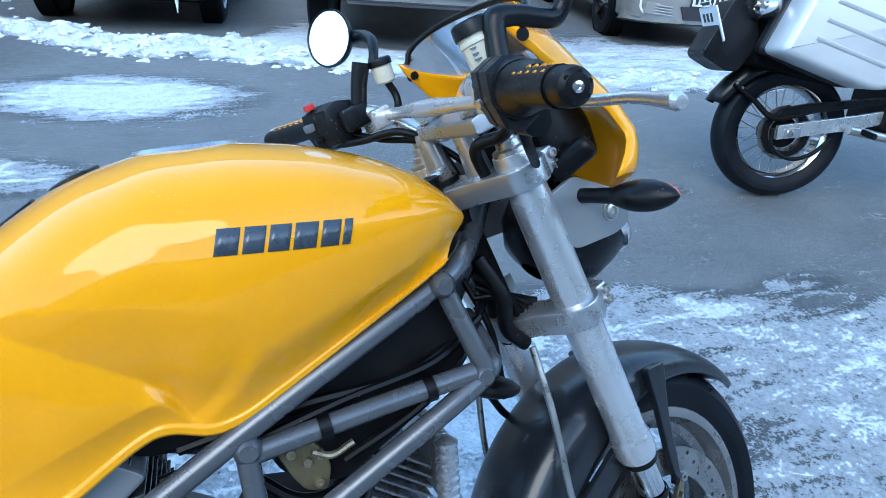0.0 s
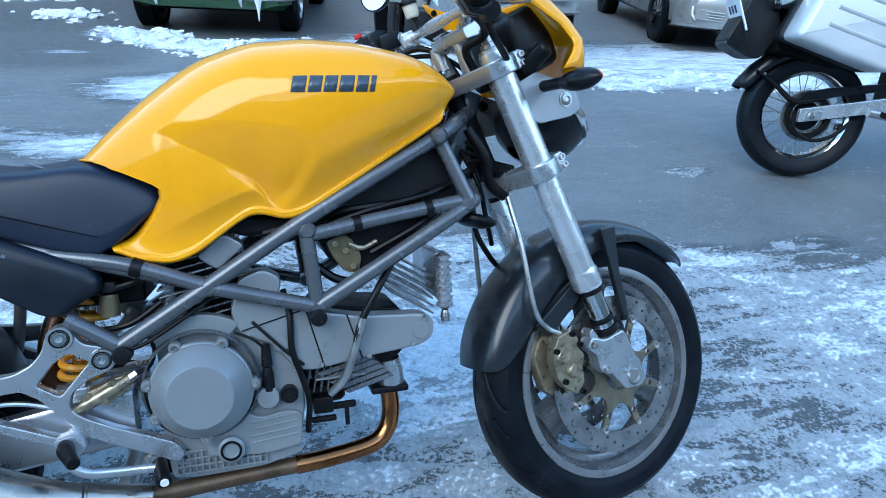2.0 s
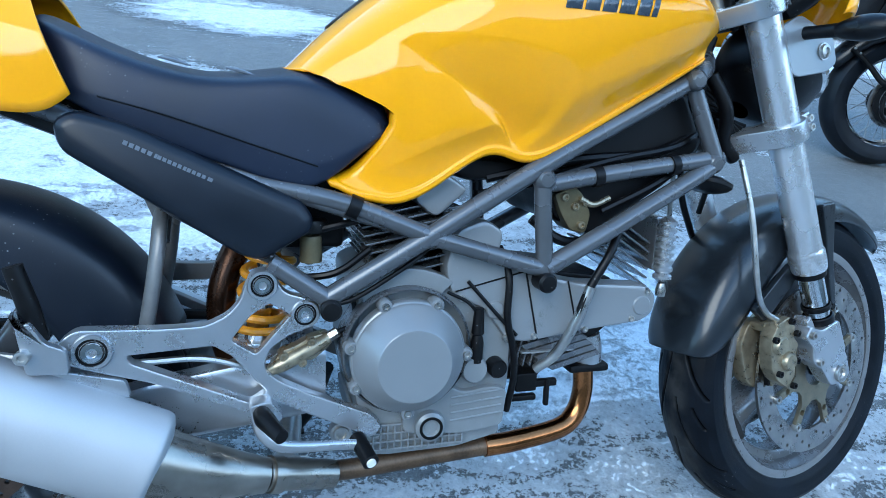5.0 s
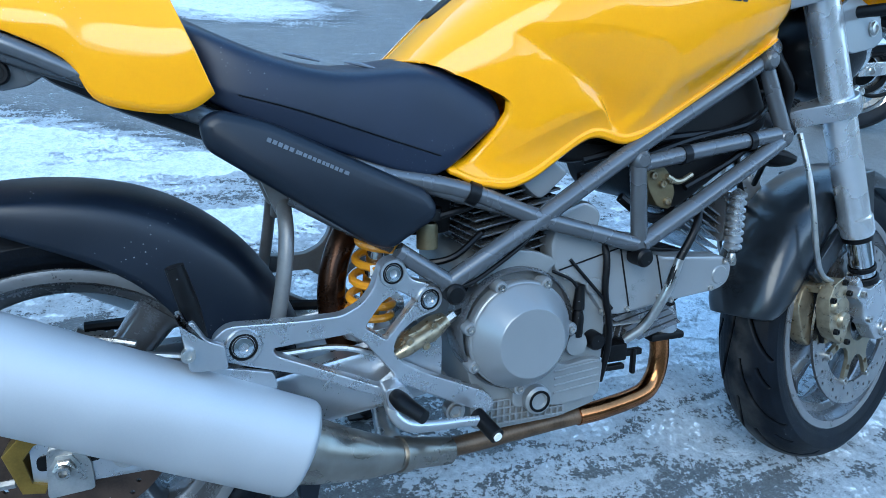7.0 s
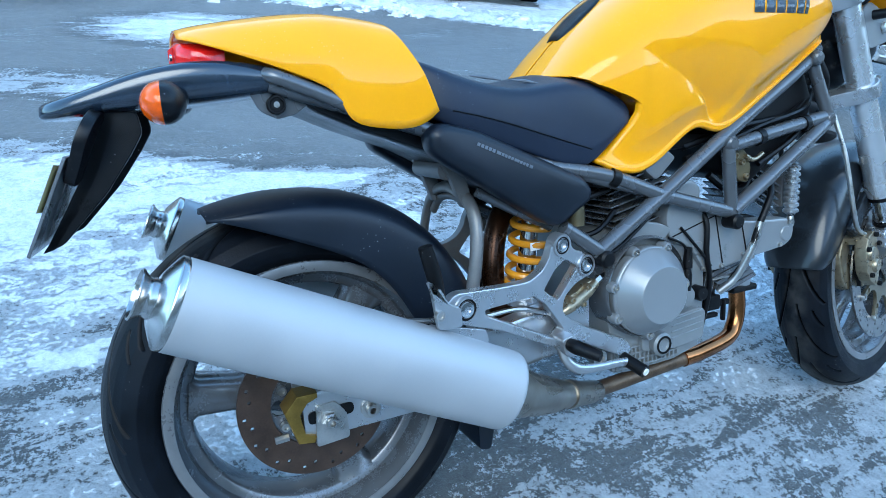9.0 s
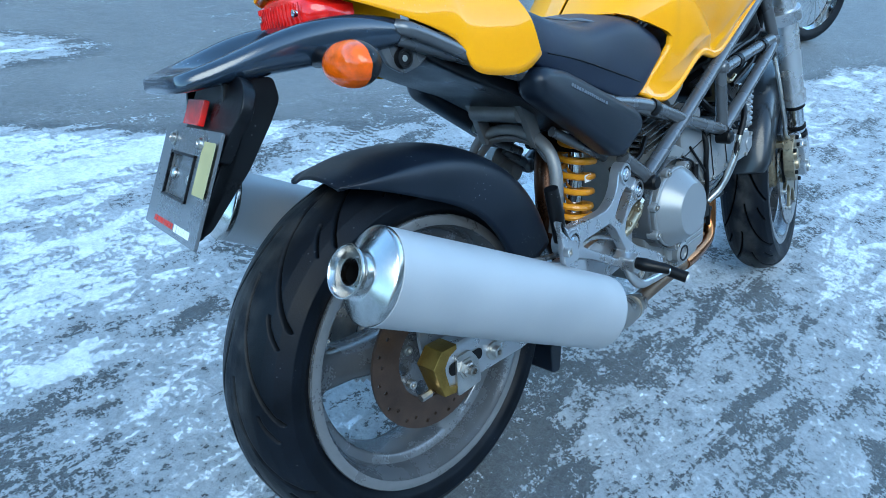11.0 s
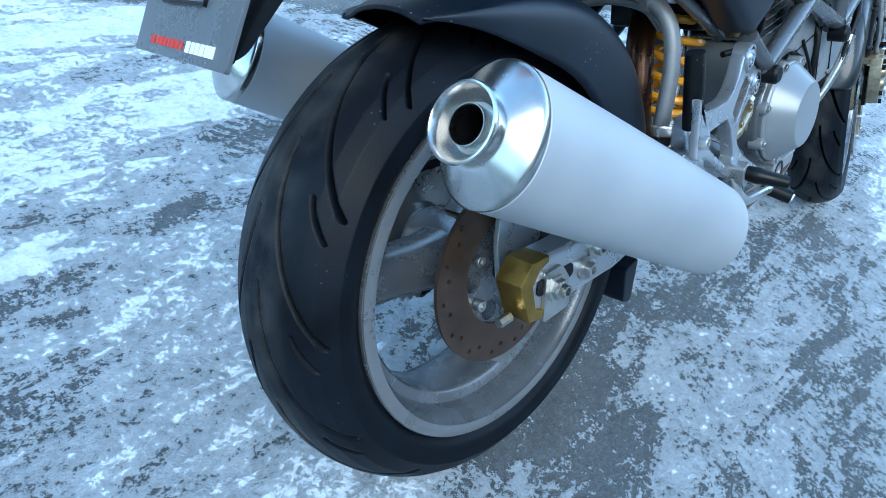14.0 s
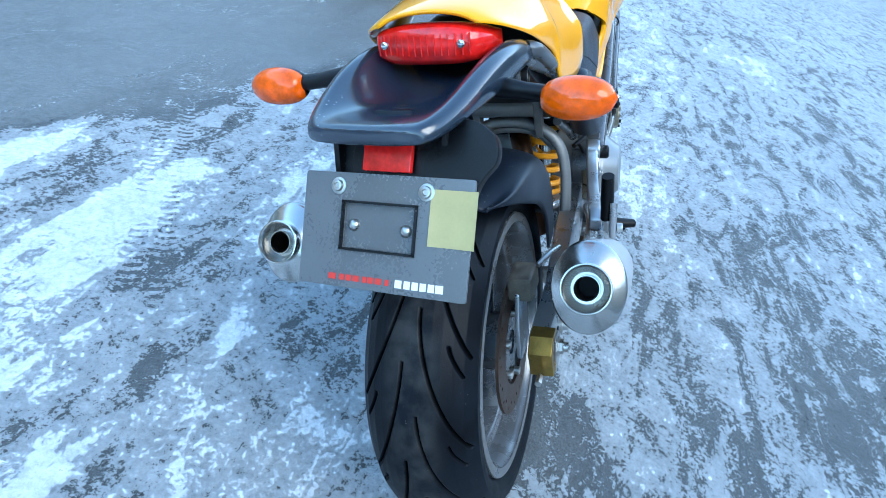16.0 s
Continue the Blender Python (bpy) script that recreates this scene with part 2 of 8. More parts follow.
def box(c, s, m=Matrix(), bevel=0.0, bm=None, seg=2):
    bm = bm or bmesh.new()
    r = bmesh.ops.create_cube(bm, size=1, matrix=m @ Matrix.Translation(c) @ Matrix.Diagonal((*s, 1)))
    if bevel:
        es = list({e for v in r["verts"] for e in v.link_edges})
        bmesh.ops.bevel(bm, geom=es, offset=bevel, segments=seg, profile=0.5, affect="EDGES")
    return bm


def slab(loops, lo, hi, m=Matrix(), bevel=0.0, bm=None):
    """A plate: the first loop is its outline in local x, z, the others are holes; from y = lo to hi."""
    own = bmesh.new()
    edges = []
    for loop in loops:
        vs = [own.verts.new((x, lo, z)) for x, z in loop]
        edges += [own.edges.new((vs[i], vs[(i + 1) % len(vs)])) for i in range(len(vs))]
    if len(loops) == 1:
        own.faces.new(own.verts[:])
    else:
        bmesh.ops.triangle_fill(own, use_beauty=True, use_dissolve=True, edges=edges, normal=(0, 1, 0))
    ex = bmesh.ops.extrude_face_region(own, geom=own.faces[:])
    bmesh.ops.translate(own, verts=[v for v in ex["geom"] if isinstance(v, bmesh.types.BMVert)], vec=(0, hi - lo, 0))
    bmesh.ops.recalc_face_normals(own, faces=own.faces)
    if bevel:
        es = [e for e in own.edges if len(e.link_faces) == 2 and e.calc_face_angle(0) > 0.9 and abs(e.verts[0].co.y - e.verts[1].co.y) < 1e-6]
        bmesh.ops.bevel(own, geom=es, offset=bevel, segments=2, profile=0.5, affect="EDGES")
    own.transform(m)
    if bm is None:
        return own
    me = bpy.data.meshes.new("tmp")
    own.to_mesh(me)
    own.free()
    bm.from_mesh(me)
    bpy.data.meshes.remove(me)
    return bm


def rounded(loop, r=0.01, n=4):
    """Rounds the corners of a loop of (x, z)."""
    out = []
    k = len(loop)
    for i in range(k):
        a, b, c = Vector(loop[i - 1]), Vector(loop[i]), Vector(loop[(i + 1) % k])
        d1, d2 = (a - b), (c - b)
        q = min(r, d1.length * 0.45, d2.length * 0.45)
        p1, p2 = b + d1.normalized() * q, b + d2.normalized() * q
        for j in range(n + 1):
            t = j / n
            out.append(tuple(p1 * (1 - t) ** 2 + b * 2 * t * (1 - t) + p2 * t * t))
    return out


def ring_loop(cx, cz, r, n=24):
    return [(cx + r * math.cos(2 * math.pi * i / n), cz + r * math.sin(2 * math.pi * i / n)) for i in range(n)]


def loft(sections, bm=None, cap=True, wrap=True):
    bm = bm or bmesh.new()
    rows = [[bm.verts.new(p) for p in s] for s in sections]
    n = len(rows[0])
    for a, b in zip(rows, rows[1:]):
        for k in range(n if wrap else n - 1):
            j = (k + 1) % n
            bm.faces.new((a[k], a[j], b[j], b[k]))
    if cap and wrap:
        bm.faces.new(rows[0][::-1])
        bm.faces.new(rows[-1])
    return bm


def mirrored(bm):
    """Adds the left half, y to -y."""
    g = bmesh.ops.duplicate(bm, geom=bm.verts[:] + bm.edges[:] + bm.faces[:])["geom"]
    vs = [v for v in g if isinstance(v, bmesh.types.BMVert)]
    for v in vs:
        v.co.y = -v.co.y
    bmesh.ops.reverse_faces(bm, faces=[f for f in g if isinstance(f, bmesh.types.BMFace)])
    bmesh.ops.remove_doubles(bm, verts=bm.verts, dist=1e-5)
    return bm


def thick(ob, t, offset=-1):
    md = ob.modifiers.new("thickness", "SOLIDIFY")
    md.thickness, md.offset = t, offset
    return ob


def lerp(x, table):
    return float(np.interp(x, [a for a, _ in table], [b for _, b in table]))


def smoothstep(a, b, x):
    t = min(1, max(0, (x - a) / (b - a)))
    return t * t * (3 - 2 * t)


# ---- ground ----
def blob(x, y, cx, cy, rx, ry, turn=0.0):
    c, s = math.cos(radians(turn)), math.sin(radians(turn))
    u, v = ((x - cx) * c + (y - cy) * s) / rx, (-(x - cx) * s + (y - cy) * c) / ry
    return math.exp(-(u * u + v * v) ** 1.5)


def bank_line(x):
    """The near foot of the snow bank before the parked cars."""
    return lerp(x, [(-1, 6.1), (-0.45, 5.75), (0, 5.35), (0.35, 4.98), (0.6, 4.84), (0.95, 4.92), (1.3, 4.68), (1.7, 4.50), (2.4, 4.08), (3.2, 3.70), (3.6, 3.55), (4.6, 3.43), (6, 3.4), (12, 3.2)])


def snow_cover(x, y):
    """How much of the asphalt is hidden by snow and ice, 0 to 1."""
    w = 0.22 * (noise.noise((x * 0.9, y * 0.9, 0)) + 0.5 * noise.noise((x * 2.3, y * 2.3, 4)))
    edge = lerp(x, [(-6, 2.3), (-0.7, 2.25), (0.2, 1.85), (0.9, 1.5), (1.5, 1.3), (2.3, 1.2), (3.2, 0.85), (5, 0.6), (9, 0.3), (20, 0)])
    near = 0.555 + 0.05 * smoothstep(0.9, 1.5, x) - 0.05 * smoothstep(0.1, -0.7, y) * smoothstep(1.6, 0.8, x) + 0.12 * noise.noise((x * 1.6, y * 1.6, 21)) + 0.15 * noise.noise((x * 0.5, y * 2.4, 31))
    near += 0.13 * smoothstep(0.25, -0.1, x) * smoothstep(0.1, 0.4, y) - 0.02 * smoothstep(0.2, -0.1, y) * smoothstep(0.2, 0.6, x) + 0.18 * blob(x, y, 1.2, 0.4, 0.42, 0.3) + 0.06 * smoothstep(1.2, 1.9, x)
    near += 0.17 * blob(x, y, 1.05, 0.6, 0.5, 0.4) + 0.18 * blob(x, y, 1.45, 0.75, 0.35, 0.22) + 0.1 * blob(x, y, 0.3, 0.85, 0.5, 0.35) - 0.06 * smoothstep(0.1, -0.15, y) * smoothstep(0.4, 0.9, x)
    # scraped smears beside the machine, running ahead
    near += 0.14 * max(0, noise.noise(((x * 0.55 + y * 0.3), (y - 0.35 * x) * 3.2, 11)))
    a = smoothstep(edge + 0.10, edge - 0.12, y + 0.7 * w) * near
    # white trodden strips behind the machine
    strip = smoothstep(0.68, 0.80, y + 0.35 * w) * smoothstep(edge + 0.1, edge - 0.1, y + 0.5 * w) * smoothstep(1.3, 0.5, x)
    a = max(a, strip * (0.82 + 0.60 * noise.noise((x * 0.9 + y * 0.6, y * 4.2 - x * 0.9, 3))))
    a -= 0.14 * math.exp(-((y - 0.66 - 0.05 * x + 0.2 * w) / 0.05) ** 2) * smoothstep(0.6, 0.1, x) * smoothstep(-3, -1, x)
    # loose snow bank before the parked cars
    lo = bank_line(x)
    a = max(a, smoothstep(lo - 0.05, lo + 0.22, y + 0.5 * w) * smoothstep(-1.0, -0.2, x + 0.5 * w) * smoothstep(lo + lerp(x, [(-1, 1.0), (1.4, 1.15), (2.2, 3.2)]), lo + lerp(x, [(-1, 0.75), (1.4, 0.95), (2.2, 1.4)]), y) * lerp(x, [(-1, 1), (2.0, 1), (3.2, 0.85), (8, 0.85)]))
    a = max(a, 1.05 * blob(x, y, 0.46, 3.98, 0.85, 0.52, -12), 0.85 * blob(x, y, -0.1, 2.75, 0.55, 0.26, -12), 0.7 * blob(x, y, -1.0, 2.95, 0.8, 0.3), 0.6 * blob(x, y, -0.7, 5.35, 0.3, 0.10), 0.75 * blob(x, y, -1.02, 7.4, 0.4, 0.2))
    a = max(a, 0.9 * blob(x, y, -1.9, 9.0, 0.8, 0.4), 0.5 * blob(x, y, 3.0, 1.9, 0.25, 0.1), 0.55 * blob(x, y, 2.9, 1.0, 0.3, 0.12))
    a = max(a, 1.0 * blob(x, y, -0.30, 0.775, 0.34, 0.115, 22), 0.90 * blob(x, y, 0.10, 0.67, 0.18, 0.06, 30), 0.95 * blob(x, y, -0.12, 1.05, 0.34, 0.13, 8))
    # dark spots of thinner snow under and beside the machine
    for cx, cy, r in ((0.28, 0.2, 0.22), (0.75, 0.3, 0.2), (-0.25, 0.78, 0.1), (-0.34, 0.815, 0.07), (0.1, -0.05, 0.16), (1.2, -0.1, 0.12), (-0.6, 0.55, 0.2), (-0.1, 0.75, 0.07)):
        a *= 1 - 0.32 * blob(x, y, cx, cy, r, r * 0.7)
    # dry ground under the parked cars
    for cx, cy, turn, hw, ln in ((0.44, 6.14, -13, 0.80, 4.0), (2.80, 5.02, -17, 0.92, 4.6), (5.98, 5.06, -15, 0.86, 4.2)):
        c, s = math.cos(radians(turn)), math.sin(radians(turn))
        u, v = (x - cx) * c + (y - cy) * s, -(x - cx) * s + (y - cy) * c
        a *= 1 - 0.95 * smoothstep(hw + 0.05, hw - 0.12, abs(u)) * smoothstep(0.0, 0.22, v + 0.3 * w) * smoothstep(ln, ln - 0.2, v)
    return max(a, 0.05 if y > 4.6 else 0.20 + 0.16 * noise.noise((x * 1.4, y * 2.2, 8)))


def bank_height(x, y):
    lo = bank_line(x)
    ridge = math.exp(-((y - lo - 0.42) / 0.30) ** 2) * smoothstep(-0.9, -0.1, x) * lerp(x, [(0, 1), (2.0, 1), (3, 0.45), (9, 0.4)])
    lump = 0.5 + 0.9 * noise.noise((x * 4, y * 4, 2)) + 0.5 * noise.noise((x * 11, y * 11, 7))
    lump += 0.35 * noise.noise((x * 23, y * 23, 5))
    return 0.13 * ridge * max(0.12, lump + 0.25 * abs(noise.noise((x * 7, y * 9, 3)))) + 0.05 * blob(x, y, -1.9, 9.0, 0.8, 0.4) * max(0, lump)


def axis_steps(fine_lo, fine_hi, step, far):
    inner = list(np.arange(fine_lo, fine_hi, step))
    out, d, a = [], step, fine_hi
    while a < far:
        out.append(a)
        d *= 1.16
        a += d
    out.append(far)
    low, d, a = [], step * 1.16, fine_lo - step * 1.16
    while a > -far:
        low.append(a)
        d *= 1.16
        a -= d
    return [-far] + low[::-1] + inner + out


def make_ground():
    xs, ys = axis_steps(-1.6, 5.2, 0.05, 400), axis_steps(-1.2, 7.2, 0.05, 400)
    verts, cover, damp_and_shade = [], [], []
    for y in ys:
        for x in xs:
            c = snow_cover(x, y) if -30 < x < 30 and -30 < y < 30 else 0.55
            if y < -2 or x > 9 or x < -5:
                c = c * 0.5 + 0.3
            z = bank_height(x, y) - 0.004 + 0.003 * noise.noise((x * 3, y * 3, 9))
            verts.append((x, y, z))
            cover.append(c)
            # First term paints shade under the green car; the others are damp asphalt.
            damp_and_shade.append(max(smoothstep(5.6, 6.6, y) * smoothstep(2.3, 1.7, x), 0.75 * smoothstep(4.3, 5.0, y + 0.3 * noise.noise((x, y, 5))) * smoothstep(0.5, -0.5, x), 0.4 * smoothstep(0.75, 0.35, y) * smoothstep(0.75, 0.3, x) * smoothstep(-1.6, -0.8, y)))
    n = len(xs)
    faces = [(j * n + i, j * n + i + 1, (j + 1) * n + i + 1, (j + 1) * n + i) for j in range(len(ys) - 1) for i in range(n - 1)]
    me = bpy.data.meshes.new("ground")
    me.from_pydata(verts, [], faces)
    me.attributes.new("snow", "FLOAT", "POINT").data.foreach_set("value", cover)
    me.attributes.new("damp_and_shade", "FLOAT", "POINT").data.foreach_set("value", damp_and_shade)
    me.polygons.foreach_set("use_smooth", [True] * len(faces))
    me.materials.append(ground_material())
    return tagged(new("ground", me), "frozen asphalt car park with trodden snow and ice", "ground", kind="structure")


def ground_material():
    m = bpy.data.materials.new("frozen_asphalt")
    m.use_nodes = True
    N, L = m.node_tree.nodes, m.node_tree.links
    b = N["Principled BSDF"]
    tc = N.new("ShaderNodeTexCoord")

    def noise_at(scale, detail=6, rough=0.6, squash=(1, 1, 1), turn=0, distort=0.0):
        mp = N.new("ShaderNodeMapping")
        mp.inputs["Scale"].default_value, mp.inputs["Rotation"].default_value = squash, (0, 0, radians(turn))
        L.new(tc.outputs["Object"], mp.inputs["Vector"])
        n = N.new("ShaderNodeTexNoise")
        n.inputs["Scale"].default_value, n.inputs["Detail"].default_value, n.inputs["Roughness"].default_value = scale, detail, rough
        n.inputs["Distortion"].default_value = distort
        L.new(mp.outputs[0], n.inputs["Vector"])
        return n.outputs[0]

    def calc(op, a, c=None, d=None):
        q = N.new("ShaderNodeMath")
        q.operation = op
        for i, v in enumerate((a, c, d)):
            if v is None:
                continue
            if isinstance(v, (int, float)):
                q.inputs[i].default_value = v
            else:
                L.new(v, q.inputs[i])
        return q.outputs[0]

    def ramp(v, lo, hi, to0=0.0, to1=1.0):
        q = N.new("ShaderNodeMapRange")
        for i, a in enumerate((lo, hi, to0, to1)):
            q.inputs[i + 1].default_value = a
        L.new(v, q.inputs[0])
        return q.outputs[0]

    def blend(f, a, c):
        q = N.new("ShaderNodeMix")
        q.data_type = "RGBA"
        L.new(f, q.inputs[0])
        for i, v in ((6, a), (7, c)):
            if isinstance(v, tuple):
                q.inputs[i].default_value = (*v, 1)
            else:
                L.new(v, q.inputs[i])
        return q.outputs[2]

    at = N.new("ShaderNodeAttribute")
    at.attribute_name = "snow"
    cover = at.outputs["Fac"]
    big, mid, fine = noise_at(2.6, 5), noise_at(15, 10, 0.74, distort=0.35), noise_at(74, 8, 0.72, distort=0.3)
    streak = noise_at(15, 8, 0.7, (0.45, 1.35, 1), 32, 0.8)

    def track(x0, y0, x1, y1, width, pitch):
        """The print of a tyre: bars across a band."""
        mp = N.new("ShaderNodeMapping")
        mp.vector_type = "TEXTURE"
        mp.inputs["Location"].default_value, mp.inputs["Rotation"].default_value = (x0, y0, 0), (0, 0, math.atan2(y1 - y0, x1 - x0))
        L.new(tc.outputs["Object"], mp.inputs["Vector"])
        sp = N.new("ShaderNodeSeparateXYZ")
        L.new(mp.outputs[0], sp.inputs[0])
        u, v = sp.outputs[0], calc("ABSOLUTE", calc("MULTIPLY_ADD", big, 0.06, calc("ADD", sp.outputs[1], -0.03)))
        ln = math.hypot(x1 - x0, y1 - y0)
        band = calc("MULTIPLY", ramp(v, width, width * 0.8), calc("MULTIPLY", ramp(u, -0.05, 0.05), ramp(u, ln + 0.05, ln - 0.05)))
        bars = ramp(calc("SINE", calc("MULTIPLY_ADD", u, 6.283 / pitch, calc("MULTIPLY", v, 60.0))), -0.1, 0.4)
        return calc("MULTIPLY", band, calc("MULTIPLY", bars, ramp(mid, 0.35, 0.6)))

    marks = calc("ADD", track(1.02, 1.425, 0.05, 0.84, 0.026, 0.030), track(0.98, 1.485, 0.08, 0.93, 0.026, 0.030))
    grit = noise_at(140, 6, 0.75, (0.9, 1.1, 1), 20, distort=0.5)
    comb = calc("MULTIPLY_ADD", mid, 0.52, calc("MULTIPLY_ADD", fine, 0.86, calc("MULTIPLY_ADD", streak, 0.16, calc("MULTIPLY_ADD", grit, 0.66, -0.255))))
    patch = noise_at(6.5, 7, 0.62, (0.5, 1.6, 1), 24, 1.1)
    comb = calc("ADD", comb, calc("MULTIPLY_ADD", ramp(patch, 0.40, 0.60), 0.26, -0.13))
    # comb is about 0.85 on the mean
    amount = calc("SUBTRACT", calc("ADD", calc("MULTIPLY_ADD", cover, 0.85, -0.425), calc("SUBTRACT", comb, 0.845)), calc("MULTIPLY", marks, 0.26))
    snow = ramp(amount, -0.018, 0.026)
    frost = calc("MULTIPLY", ramp(amount, -0.22, 0.02, 0.0, 0.22), ramp(grit, 0.38, 0.60, 0.25, 1.0))
    stone = noise_at(420, 3, 0.7)
    asphalt = blend(ramp(stone, 0.40, 0.60), (0.060, 0.066, 0.068), (0.205, 0.219, 0.223))
    asphalt = blend(ramp(big, 0.3, 0.7), asphalt, blend(ramp(stone, 0.40, 0.60), (0.098, 0.104, 0.107), (0.255, 0.268, 0.272)))
    asphalt = blend(calc("MULTIPLY", ramp(fine, 0.50, 0.66), 0.55), asphalt, (0.26, 0.275, 0.28))
    asphalt = blend(calc("MULTIPLY", ramp(grit, 0.46, 0.36), 0.5), asphalt, (0.05, 0.054, 0.056))
    # Damp asphalt, plus shade under the green car put into the colour.
    dm = N.new("ShaderNodeAttribute")
    dm.attribute_name = "damp_and_shade"
    asphalt = blend(calc("MULTIPLY", dm.outputs["Fac"], 0.8), asphalt, blend(ramp(stone, 0.40, 0.60), (0.022, 0.024, 0.025), (0.075, 0.078, 0.08)))
    spots = calc("MULTIPLY", ramp(noise_at(48, 4, 0.6), 0.52, 0.60), calc("MULTIPLY", ramp(cover, 0.18, 0.36), 0.6))
    asphalt = blend(spots, asphalt, (0.030, 0.033, 0.035))
    # meltwater keeps the asphalt dark and wet between the snow
    wet = calc("MULTIPLY", ramp(cover, 0.24, 0.42), ramp(patch, 0.30, 0.60, 1.0, 0.35))
    asphalt = blend(wet, asphalt, blend(ramp(stone, 0.40, 0.60), (0.026, 0.031, 0.035), (0.105, 0.118, 0.127)))
    # Hollows of the snow are coloured darker and bluer, standing in for shade.
    whiteish = blend(ramp(calc("MULTIPLY_ADD", mid, 0.5, calc("MULTIPLY", fine, 0.5)), 0.38, 0.60), (0.42, 0.47, 0.51), (0.77, 0.825, 0.875))
    # frozen drops and crumbs of snow scattered on the bare asphalt
    crumb = calc("MULTIPLY", ramp(grit, 0.60, 0.65), ramp(fine, 0.42, 0.58))
    base = blend(calc("MAXIMUM", frost, calc("MULTIPLY", crumb, 0.7)), asphalt, (0.36, 0.41, 0.45))
    # gravel trodden into the snow
    gravel = calc("MULTIPLY", ramp(noise_at(95, 3, 0.6), 0.36, 0.30), ramp(mid, 0.5, 0.62))
    snow = calc("MULTIPLY", snow, ramp(gravel, 0, 1, 1.0, 0.25))
    L.new(blend(snow, base, whiteish), b.inputs["Base Color"])
    L.new(calc("SUBTRACT", calc("ADD", ramp(snow, 0, 1, 0.42, 0.75), ramp(mid, 0.3, 0.7, -0.12, 0.12)), calc("MULTIPLY", wet, 0.10)), b.inputs["Roughness"])
    h = calc("ADD", calc("MULTIPLY", ramp(amount, -0.05, 0.25), 1.2), calc("ADD", calc("MULTIPLY", fine, 0.6), calc("MULTIPLY_ADD", stone, 0.22, calc("MULTIPLY_ADD", grit, 0.30, calc("MULTIPLY", mid, 0.9)))))
    bp = N.new("ShaderNodeBump")
    bp.inputs["Strength"].default_value, bp.inputs["Distance"].default_value = 1.0, 0.008
    L.new(h, bp.inputs["Height"])
    L.new(bp.outputs[0], b.inputs["Normal"])
    return m


make_ground()


# ---- the yellow motorcycle: built upright in its own axes (x ahead, z up), then leaned on its stand ----
BIKE = Matrix.Translation((0, 0.0226, 0)) @ pose(0, 0, 0, 0, 0, -0.8) @ pose(0, 0, 0, -20)
bike = thing("motorcycle", BIKE, "yellow naked motorcycle with grey trellis frame leaning on its stand", "motorcycle")
RAKE, STEER = 22.5, 13.0
HEAD = Vector((1.13, 0, 0.93))
_ax = Vector((-math.sin(radians(RAKE)), 0, math.cos(radians(RAKE))))
TURNED = Matrix.Translation(HEAD) @ Matrix.Rotation(radians(STEER), 4, _ax) @ Matrix.Translation(-HEAD)
# fork axes: origin at the front axle, z along the legs
FORK = TURNED @ Matrix.Translation((1.402, 0, 0.302)) @ pose(0, 0, 0, 0, -RAKE, 0)
# the bars, lamp and cowl stand three degrees straighter than the wheel
TOP = Matrix.Translation(HEAD) @ Matrix.Rotation(radians(10), 4, _ax) @ Matrix.Translation(-HEAD) @ Matrix.Translation((1.408, 0, 0.302)) @ pose(0, 0, 0, 0, -RAKE, 0)
RIGHT = Matrix.Rotation(radians(90), 4, "X")   # local z to the right side (-y)


def to_right(x, y, z):
    return Matrix.Translation((x, y, z)) @ RIGHT


# -- tank --
TANK_TOP = [(0.40, 0.765), (0.437, 0.80), (0.50, 0.862), (0.551, 0.905), (0.60, 0.941), (0.647, 0.967), (0.723, 0.990), (0.81, 0.996), (0.898, 0.988), (0.98, 0.968), (1.03, 0.945), (1.06, 0.918), (1.09, 0.88)]
TANK_LOW = [(0.48, 0.656), (0.50, 0.650), (0.525, 0.636), (0.574, 0.627), (0.60, 0.634), (0.622, 0.645), (0.66, 0.672), (0.69, 0.692), (0.712, 0.700), (0.735, 0.694), (0.759, 0.686), (0.794, 0.695), (0.918, 0.77), (1.018, 0.83), (1.06, 0.857), (1.1, 0.87)]
TANK_WIDE = [(0.40, 0.10), (0.48, 0.125), (0.55, 0.150), (0.62, 0.172), (0.70, 0.190), (0.78, 0.200), (0.86, 0.203), (0.94, 0.200), (1.0, 0.185), (1.04, 0.160), (1.07, 0.125), (1.09, 0.10)]
TANK_S = [(0, 0), (0.08, 0.008), (0.16, 0.035), (0.24, 0.085), (0.32, 0.16), (0.40, 0.255), (0.5, 0.385), (0.6, 0.52), (0.7, 0.66), (0.8, 0.79), (0.9, 0.91), (1, 1)]
TANK_P = [(0, 0), (0.08, 0.25), (0.16, 0.49), (0.24, 0.70), (0.32, 0.86), (0.40, 0.955), (0.5, 1.0), (0.6, 0.985), (0.7, 0.94), (0.8, 0.88), (0.9, 0.82), (1, 0.76)]


KNEE_LIP = [(0.578, 0.833), (0.586, 0.843), (0.597, 0.8475), (0.651, 0.8485), (0.72, 0.844), (0.777, 0.833), (0.81, 0.812), (0.822, 0.79), (0.84, 0.76)]
KNEE_VALLEY = [(0.578, 0.833), (0.617, 0.812), (0.672, 0.780), (0.707, 0.758), (0.719, 0.746), (0.740, 0.712), (0.77, 0.698), (0.84, 0.69)]
KNEE_RIDGE = [(0.46, 0.640), (0.506, 0.656), (0.57, 0.677), (0.622, 0.704), (0.679, 0.728), (0.716, 0.741), (0.738, 0.702), (0.77, 0.688), (0.84, 0.68)]
